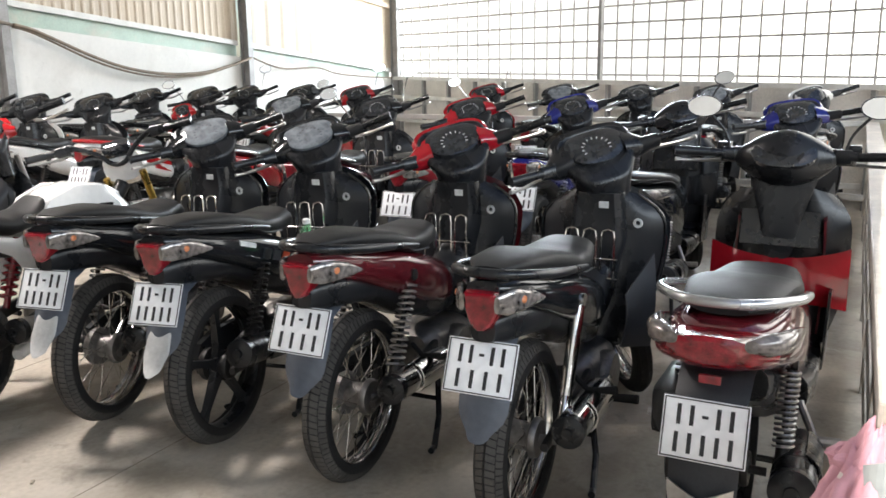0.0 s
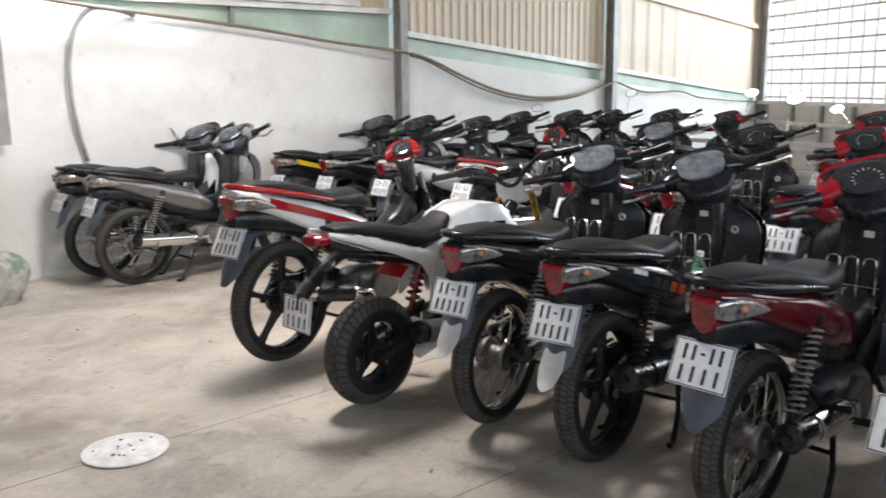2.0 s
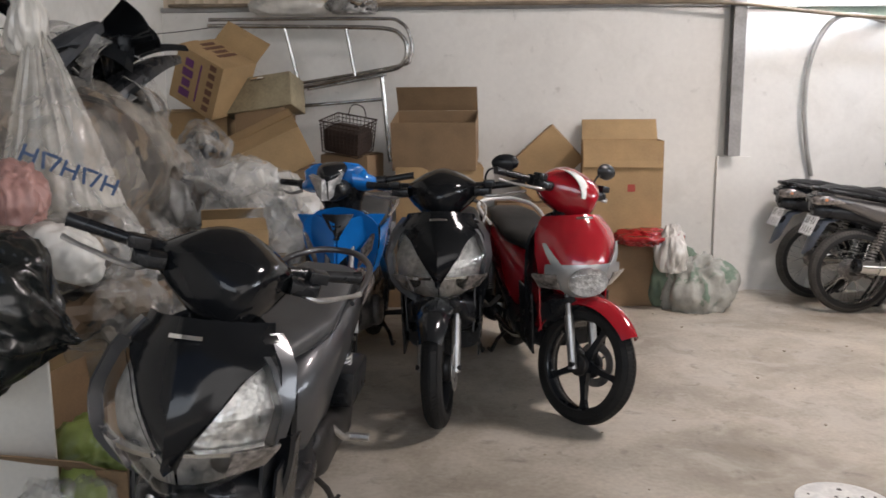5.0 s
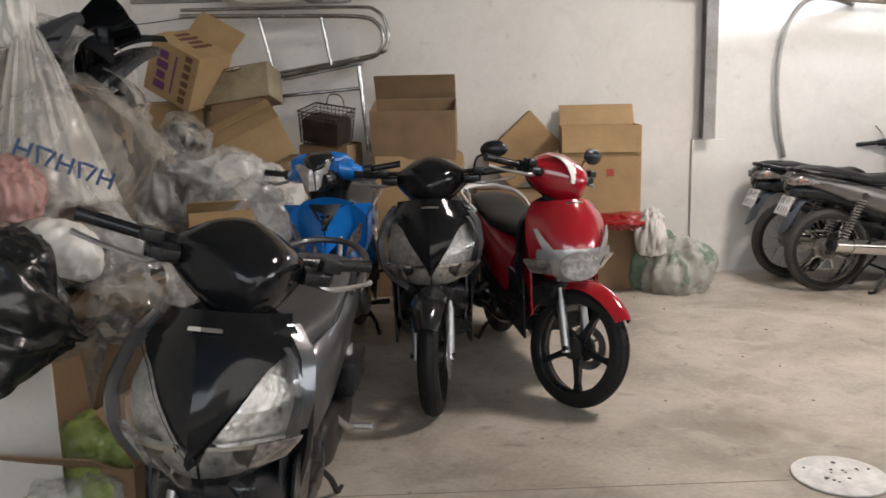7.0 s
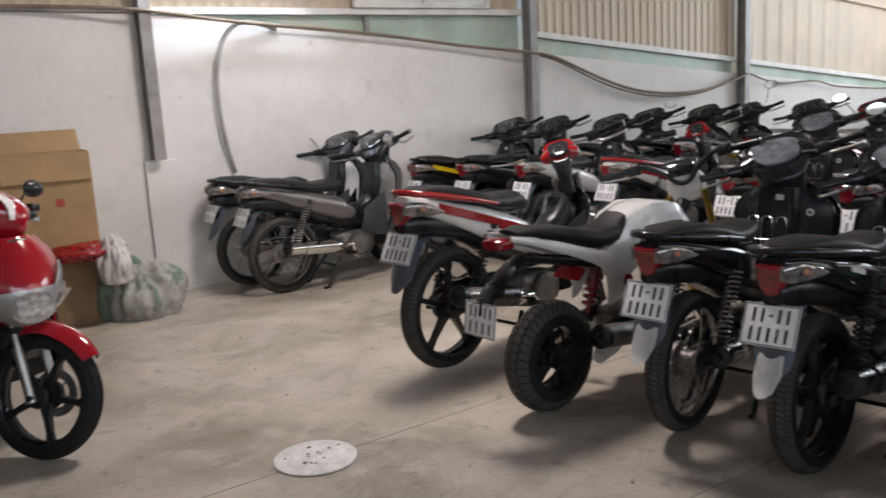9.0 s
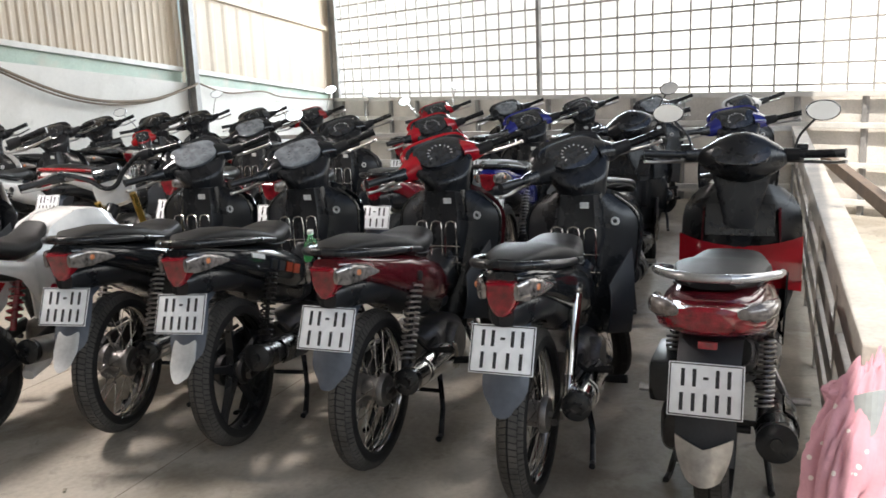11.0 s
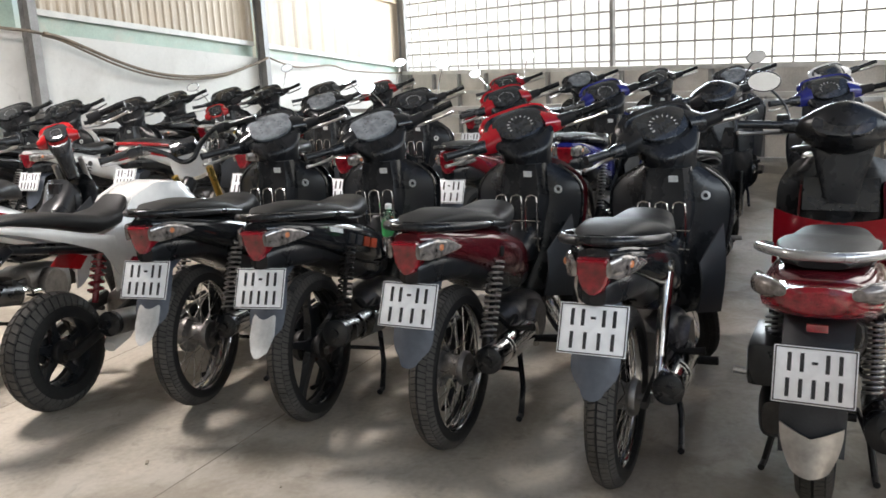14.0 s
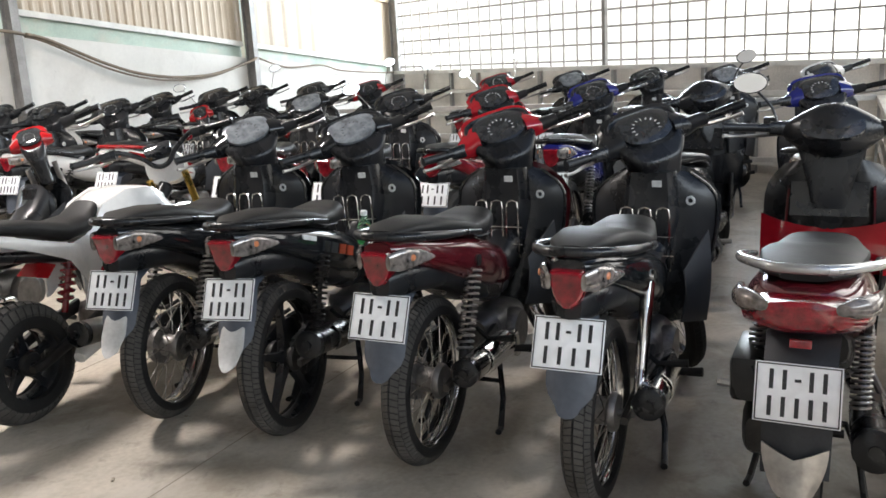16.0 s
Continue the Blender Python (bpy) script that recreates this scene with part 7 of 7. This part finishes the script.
def filmy(m, thin, thick, scale):
    """Thin plastic film: clear where it lies flat, milky along its creases."""
    nt = m.node_tree
    tex, span = nt.nodes.new("ShaderNodeTexNoise"), nt.nodes.new("ShaderNodeMapRange")
    tex.inputs["Scale"].default_value, tex.inputs["Detail"].default_value, tex.inputs["Distortion"].default_value = scale, 6, 0.7
    span.inputs[1].default_value, span.inputs[2].default_value = 0.38, 0.66
    span.inputs[3].default_value, span.inputs[4].default_value = thin, thick
    nt.links.new(nt.nodes["Texture Coordinate"].outputs["Object"], tex.inputs["Vector"])
    nt.links.new(tex.outputs["Fac"], span.inputs[0])
    nt.links.new(span.outputs[0], nt.nodes["Principled BSDF"].inputs["Alpha"])


filmy(CLEAR_BAG, 0.07, 0.42, 8.0)
filmy(MILKY_BAG, 0.08, 0.38, 5.0)
SKIRT_FILM = material("hanging_film", (0.62, 0.58, 0.52), 0.26, vary=0.2, scale=5, coat=0.3, bump=0.4, fine=14)
filmy(SKIRT_FILM, 0.22, 0.62, 6.0)
filmy(GREY_BAG, 0.25, 0.85, 5.0)
JUMBLE = material("loose_parts", (0.2, 0.2, 0.2), 0.45, vary=0.2, scale=10)
jn = JUMBLE.node_tree.nodes
cells, pick = jn.new("ShaderNodeTexVoronoi"), jn.new("ShaderNodeValToRGB")
cells.inputs["Scale"].default_value = 9
pick.color_ramp.interpolation = "CONSTANT"
tones = ((0.0, (0.02, 0.02, 0.02)), (0.30, (0.13, 0.085, 0.05)), (0.48, (0.03, 0.028, 0.026)), (0.62, (0.19, 0.145, 0.10)), (0.76, (0.07, 0.055, 0.045)), (0.92, (0.24, 0.21, 0.17)))
while len(pick.color_ramp.elements) < len(tones):
    pick.color_ramp.elements.new(0.5)
for e, (at, c) in zip(pick.color_ramp.elements, tones):
    e.position, e.color = at, (*c, 1)
warp, push = jn.new("ShaderNodeTexNoise"), jn.new("ShaderNodeVectorMath")
warp.inputs["Scale"].default_value, warp.inputs["Detail"].default_value = 7, 4
push.operation, push.inputs[1].default_value = "MULTIPLY_ADD", (0.22, 0.22, 0.22)
JUMBLE.node_tree.links.new(jn["Texture Coordinate"].outputs["Object"], warp.inputs["Vector"])
JUMBLE.node_tree.links.new(warp.outputs["Color"], push.inputs[0])
JUMBLE.node_tree.links.new(jn["Texture Coordinate"].outputs["Object"], push.inputs[2])
JUMBLE.node_tree.links.new(push.outputs[0], cells.inputs["Vector"])
JUMBLE.node_tree.links.new(cells.outputs["Color"], pick.inputs[0])
JUMBLE.node_tree.links.new(pick.outputs[0], jn["Principled BSDF"].inputs["Base Color"])


def crumpled(s, seed, crumple, neck, folds=1.0, k=1.0, level=5):
    """A rounded body broken into flat facets with sharp creases and long folds."""
    bm = bmesh.new()
    bmesh.ops.create_icosphere(bm, subdivisions=level, radius=1)
    off = Vector((seed * 7.3, seed * 3.1, seed * 1.7))
    for v in bm.verts:
        p = v.co.copy()
        q = Vector((p.x * 2.2, p.y * 2.2, p.z * 1.3)) + off
        d = noise.voronoi(q)[0]
        e = noise.voronoi(Vector((p.x * 5.0, p.y * 5.0, p.z * 2.6)) + off * 2)[0]
        g = noise.voronoi(p * 11 + off)[0]
        fold = 1 - abs(noise.noise(Vector((p.x * 3.4, p.y * 3.4, p.z * 0.7)) + off)) * 2
        rib = 1 - abs(noise.noise(Vector((p.x * 8, p.y * 8, p.z * 1.2)) + off * 5)) * 2
        wide = noise.noise(p * 0.9 + off * 3)
        r = 1 + crumple * (0.95 * (d[0] - 0.5) + 0.50 * (e[0] - 0.5) + 0.14 * (g[0] - 0.5) + 0.6 * folds * fold + 0.2 * folds * rib + 1.1 * wide)
        q = p * r * k
        if neck and q.z > 0.35:
            w = max(0.16, 1 - (q.z - 0.35) * neck)
            q.x *= w
            q.y *= w
            q.z *= 1.12
        if q.z < -0.72:
            q.z = -0.72 + (q.z + 0.72) * 0.15
        v.co = Vector((q.x * s[0], q.y * s[1], q.z * s[2]))
    return bm


def bag(name, label, c, s, seed, mat, neck=0.0, crumple=0.16, tilt=0.0, category="bag", fill=None, turn=None):
    """A crumpled sack, with its contents where the film lets them show."""
    ob = part(name, crumpled(s, seed, crumple, neck), mat)
    for f in ob.data.polygons:
        f.use_smooth = True
    ob.matrix_world = pose(*c, 0, tilt, seed * 40 if turn is None else turn)
    if fill:
        part("content", crumpled(s, seed + 50, crumple * 1.4, 0.0, 0.3, 0.90, 4), fill, ob, "loose dark and brown parts inside the bag")
    return tagged(ob, label, category, "bags piled by the wall", "thing")


bag("plastic_bag", "clear crumpled plastic bag on a carton", (-1.14, 4.21, 0.88), (0.32, 0.25, 0.21), 1, CLEAR_BAG, crumple=0.34, fill=DENSE_BAG)
bag("plastic_bag", "clear crumpled plastic bag beside the blue motorbike", (-0.99, 3.98, 0.73), (0.21, 0.19, 0.19), 2, CLEAR_BAG, crumple=0.34, fill=DENSE_BAG)
bag("plastic_bag", "grey plastic bag slumped on cartons", (-1.4, 4.015, 0.935), (0.14, 0.16, 0.20), 3, GREY_BAG, 0.5, 0.26, fill=JUMBLE)
bag("plastic_bag", "large milky plastic sack of parts with blue marks", (-1.56, 2.99, 1.09), (0.29, 0.82, 0.38), 4, MILKY_BAG, 0.25, 0.20, fill=JUMBLE, turn=0)
bag("plastic_bag", "milky plastic bag hung high on the wall", (-1.58, 2.32, 1.46), (0.17, 0.32, 0.27), 5, MILKY_BAG, 0.4, 0.26, fill=JUMBLE, turn=0)
bag("plastic_bag", "pink plastic bag in the heap", (-1.18, 2.066, 1.131), (0.08, 0.12, 0.085), 6, PINK_BAG, 0.0, 0.3, turn=20)
bag("plastic_bag", "black plastic bag with its neck twisted shut, on the heap", (-1.09, 1.768, 0.861), (0.17, 0.16, 0.165), 7, BLACK_BAG, 0.9, 0.30, tilt=112, turn=22)
bag("plastic_bag", "grey clear plastic bag under the heap", (-1.38, 3.30, 0.63), (0.25, 0.38, 0.23), 8, CLEAR_BAG, 0.3, 0.32, fill=JUMBLE, turn=0)
bag("plastic_bag", "clear plastic bag with loose parts", (-1.35, 3.39, 0.34), (0.27, 0.36, 0.32), 9, CLEAR_BAG, 0.3, 0.32, fill=JUMBLE, turn=0)
bag("plastic_bag", "milky plastic bag by the wall", (-1.66, 3.94, 1.26), (0.18, 0.25, 0.23), 10, MILKY_BAG, 0.4, 0.3, fill=JUMBLE)
bag("plastic_bag", "yellow-green plastic bag in a carton", (-1.06, 2.22, 0.27), (0.14, 0.15, 0.12), 11, LIME_BAG, 0.0, 0.3)
bag("plastic_bag", "clear plastic sheet bunched on the floor", (-1.06, 1.98, 0.14), (0.12, 0.12, 0.18), 12, CLEAR_BAG, 0.0, 0.36)
bag("plastic_bag", "clear bag of brown scraps lying on the heap", (-1.38, 2.67, 0.88), (0.23, 0.30, 0.17), 13, CLEAR_BAG, 0.0, 0.26, fill=JUMBLE, turn=10)
bag("plastic_bag", "rolled white plastic sheet lying on the heap", (-1.1, 2.148, 0.955), (0.12, 0.085, 0.085), 23, WHITE_FILM, 0.0, 0.14, tilt=28, turn=26)
bag("plastic_bag", "clear bag of scraps under the black bag", (-1.27, 2.86, 0.67), (0.21, 0.27, 0.19), 19, CLEAR_BAG, 0.0, 0.34, fill=JUMBLE, turn=10)
bag("plastic_bag", "clear plastic bag in the corner", (-1.52, 4.66, 1.13), (0.13, 0.14, 0.13), 14, CLEAR_BAG, 0.3, 0.3, fill=JUMBLE)
bag("sack", "cream cloth bundle on top of the rack", (-1.30, 5.92, 2.075), (0.24, 0.09, 0.07), 24, DENSE_BAG, 0.0, 0.24, turn=0)
bag("sack", "grey bundle on top of the rack", (-0.82, 5.93, 2.075), (0.17, 0.09, 0.07), 25, GREY_BAG, 0.0, 0.24, fill=JUMBLE, turn=0)
bag("sack", "limp white woven sack hanging over a carton", (1.37, 5.40, 0.40), (0.11, 0.08, 0.16), 15, DENSE_BAG, 0.3, 0.34)
bag("sack", "crumpled green and white woven sack on the floor", (1.59, 5.60, 0.14), (0.21, 0.19, 0.20), 16, SACK, 0.0, 0.36)
bag("sack", "dark green woven sack on the floor", (1.41, 5.71, 0.16), (0.23, 0.17, 0.21), 17, SACK_GREEN, 0.0, 0.34)
bag("rag", "red cloth bundle on a carton", (1.22, 5.51, 0.49), (0.21, 0.15, 0.06), 18, RED, 0.0, 0.3, category="cloth")
# film gathered at a knot and spreading like a skirt, with print on it
skirt_m = blank()


def skirt(u, v):
    fold = 1 - abs(noise.noise(Vector((u * 5.5, v * 0.5, 3.0)))) * 2
    fine_ = 1 - abs(noise.noise(Vector((u * 15, v * 0.9, 8.0)))) * 2
    w = 0.05 + 0.34 * max(0.0, v) ** 0.85
    return Vector((w * (u - 0.40), -(0.10 * v * math.sin(u * 3.14) + 0.045 * v * fold + 0.012 * fine_), -0.56 * v + 0.02 * fold))


sheet(skirt_m, skirt, steps(0, 1, 60), steps(0, 1, 30), 0.0015)
skirt_ob = part("plastic_sheet", skirt_m, SKIRT_FILM, smooth=True)
skirt_ob.matrix_world = pose(-1.250, 2.378, 1.611, 0, 0, 26)
tagged(skirt_ob, "milky plastic film gathered in a knot, hanging in folds", "plastic sheet", "bags piled by the wall", "thing")
bag("plastic_bag", "white knotted top of the hanging film", (-1.280, 2.398, 1.631), (0.055, 0.06, 0.11), 26, DENSE_BAG, 0.6, 0.3, turn=10)
marks = tagged(new("bag_print"), "blue print on the hanging plastic film", "print", kind="thing")
marks.matrix_world = skirt_ob.matrix_world @ pose(0.075, -0.175, -0.415, 0, 25, 0)
for k in range(5):
    bm = blank()
    x0 = -0.125 + k * 0.06
    for dx in (-0.018, 0.018):
        box(bm, (x0 + dx, 0, 0), (0.009, 0.002, 0.052), Matrix.Rotation(0.3 * (k % 2) * (-1 if dx < 0 else 1), 3, "Y"))
    box(bm, (x0, 0.0005, 0.022 if k % 2 else 0.0), (0.036, 0.002, 0.009))
    part("print_bar", bm, INK_BLUE, marks)

# loose sheets of film lying over the heap
for k, (c, sx, sy, drop, turn, mat, text) in enumerate((((-1.43, 3.62, 1.36), 0.32, 0.53, 0.44, 10, MILKY_BAG, "milky plastic sheet draped over the sacks"), ((-1.26, 2.70, 1.00), 0.27, 0.42, 0.32, -14, CLEAR_BAG, "clear plastic sheet draped over brown scraps"),
                                                      ((-1.22, 3.95, 0.99), 0.27, 0.38, 0.36, 24, CLEAR_BAG, "clear plastic sheet draped over cartons"), ((-1.23, 3.06, 0.76), 0.23, 0.46, 0.42, 4, CLEAR_BAG, "clear plastic sheet hanging on the heap"))):
    bm = blank()
    sheet(bm, lambda u, v: Vector((sx * (u - 0.5) + 0.05 * noise.noise(Vector((u * 4, v * 5, k * 3))), sy * (v - 0.5), -drop * max(0.0, u - 0.3) ** 1.2 + 0.05 * (1 - abs(noise.noise(Vector((u * 2.2, v * 6.5, k * 7)))) * 2) + 0.02 * (1 - abs(noise.noise(Vector((u * 5, v * 15, k * 5)))) * 2))), steps(0, 1, 30), steps(0, 1, 44), 0.0015)
    film_ = part("plastic_sheet", bm, mat)
    for f in film_.data.polygons:
        f.use_smooth = True
    film_.matrix_world = pose(*c, 0, 0, turn)
    tagged(film_, text, "plastic sheet", "bags piled by the wall", "thing")

# black fairing parts heaped above the bags
heap = tagged(new("fairing_parts"), "black plastic motorbike fairing parts piled on the bags", "parts", kind="thing")
heap.matrix_world = pose(-1.64, 3.71, 1.57)
rng = random.Random(11)
for k in range(22):
    L, W, bend = rng.uniform(0.3, 0.7), rng.uniform(0.10, 0.24), rng.uniform(0.3, 1.0)
    bm = blank()
    sheet(bm, lambda u, v: Vector((W * (u - 0.5) * (1 - 0.6 * v), L * (v - 0.5), bend * 0.12 * math.cos((v - 0.5) * 3) + 0.03 * math.sin(u * 3.1))), steps(0, 1, 6), steps(0, 1, 10), 0.006)
    q = part("fairing_part", bm, (BLACK_GLOSS, BLACK_SATIN, CHARCOAL, GREY_BAG, BLACK_GLOSS, GREY_BAG)[k % 6], heap)
    q.matrix_local = pose(rng.uniform(-0.06, 0.12), rng.uniform(-0.62, 0.25), rng.uniform(-0.20, 0.12), rng.uniform(-50, 50), rng.uniform(-60, 60), rng.uniform(-40, 40))
bm = blank()
tube(bm, [(0.0, 0.55, 0.12), (0.02, 0.45, 0.22), (0.05, 0.32, 0.20), (0.08, 0.25, 0.08)], 0.012, 8, smooth_steps=5)
part("bent_tube", bm, CHROME, heap, "bent chromed tube")
board = tagged(part("panel_board", box(blank(), (0, -0.25, 0.38), (0.03, 0.5, 0.76), bevel=0.006), BOARD), "pale board leaning against the bags", "board", kind="thing")
board.matrix_world = pose(-1.120, 2.063, 0, 0, 5, -64)
line("wire", [(-2.2, 2.6, 1.72), (-2.05, 3.6, 1.74), (-1.95, 4.8, 1.80), (-1.7, 6.10, 1.98)], 0.003, DARK_METAL, "thin dark wire strung to the corner", "wire")

# ---- by the railing ----
PINK_CLOTH = material("pink_cloth", (0.60, 0.31, 0.36), 0.85, vary=0.12, scale=5, bump=0.2, fine=120)
n_ = PINK_CLOTH.node_tree.nodes
dots, sharp = n_.new("ShaderNodeTexVoronoi"), n_.new("ShaderNodeMath")
dots.inputs["Scale"].default_value = 30
sharp.operation, sharp.inputs[1].default_value = "LESS_THAN", 0.17
mixc = n_.new("ShaderNodeMix")
mixc.data_type = "RGBA"
mixc.inputs[7].default_value = (0.78, 0.70, 0.66, 1)
lk = PINK_CLOTH.node_tree.links
src = n_["Principled BSDF"].inputs["Base Color"].links[0].from_socket
lk.new(n_["Texture Coordinate"].outputs["Object"], dots.inputs["Vector"])
lk.new(dots.outputs["Distance"], sharp.inputs[0])
lk.new(sharp.outputs[0], mixc.inputs[0])
lk.new(src, mixc.inputs[6])
lk.new(mixc.outputs[2], n_["Principled BSDF"].inputs["Base Color"])
cloth = part("cloth", crumpled((0.045, 0.058, 0.17), 31, 0.42, 0.5, 1.2), PINK_CLOTH)
for f in cloth.data.polygons:
    f.use_smooth = True
cloth.matrix_world = pose(1.93, rail_y(1.93) + 0.070, 0.545, 10, 6, 12)
knot = part("cloth_fold", crumpled((0.06, 0.075, 0.05), 37, 0.35, 0.0, 0.8, 1.0, 4), PINK_CLOTH, cloth)
knot.location = (0.03, -0.035, 0.15)
tagged(cloth, "pink cloth with white flowers bundled over the railing end", "cloth", kind="thing")
GREY_RAG = material("grey_rag", (0.32, 0.34, 0.34), 0.85, vary=0.2, scale=8)
rag_m = blank()
sheet(rag_m, lambda u, v: Vector((-0.05 - 0.02 * math.sin(u * 8), -0.06 - 0.14 * u, 0.60 - 0.36 * v + 0.02 * math.sin(u * 6))), steps(0, 1, 16), steps(0, 1, 14), 0.004)
rag = part("cloth", rag_m, GREY_RAG)
rag.matrix_world = pose(1.97, rail_y(1.97) + 0.125, 0.11, 0, 0, 5)
tagged(rag, "grey rag hanging beside the pink cloth", "cloth", kind="thing")
frame_ = tagged(new("steel_frame"), "rust-brown steel post with a diagonal brace beyond the railing", "frame", kind="thing")
RUSTY = material("rust_brown", (0.17, 0.12, 0.085), 0.75, 0.2, 0.4, 6, 0.15)
frame_.matrix_world = pose(4.4, -1.15, 0, 0, 0, 5)
part("post", box(blank(), (0, 0, 0.66), (0.09, 0.07, 1.32), bevel=0.005), RUSTY, frame_)
part("bracket", box(blank(), (0.15, -0.02, 0.72), (0.30, 0.10, 0.16), bevel=0.006), RUSTY, frame_)
part("brace", box(blank(), (0.32, 0.0, 0.98), (0.75, 0.05, 0.06), Matrix.Rotation(radians(-48), 3, "Y"), 0.004), RUSTY, frame_)
part("beam", box(blank(), (1.7, 0.0, 0.62), (3.2, 0.06, 0.08), bevel=0.004), RUSTY, frame_)
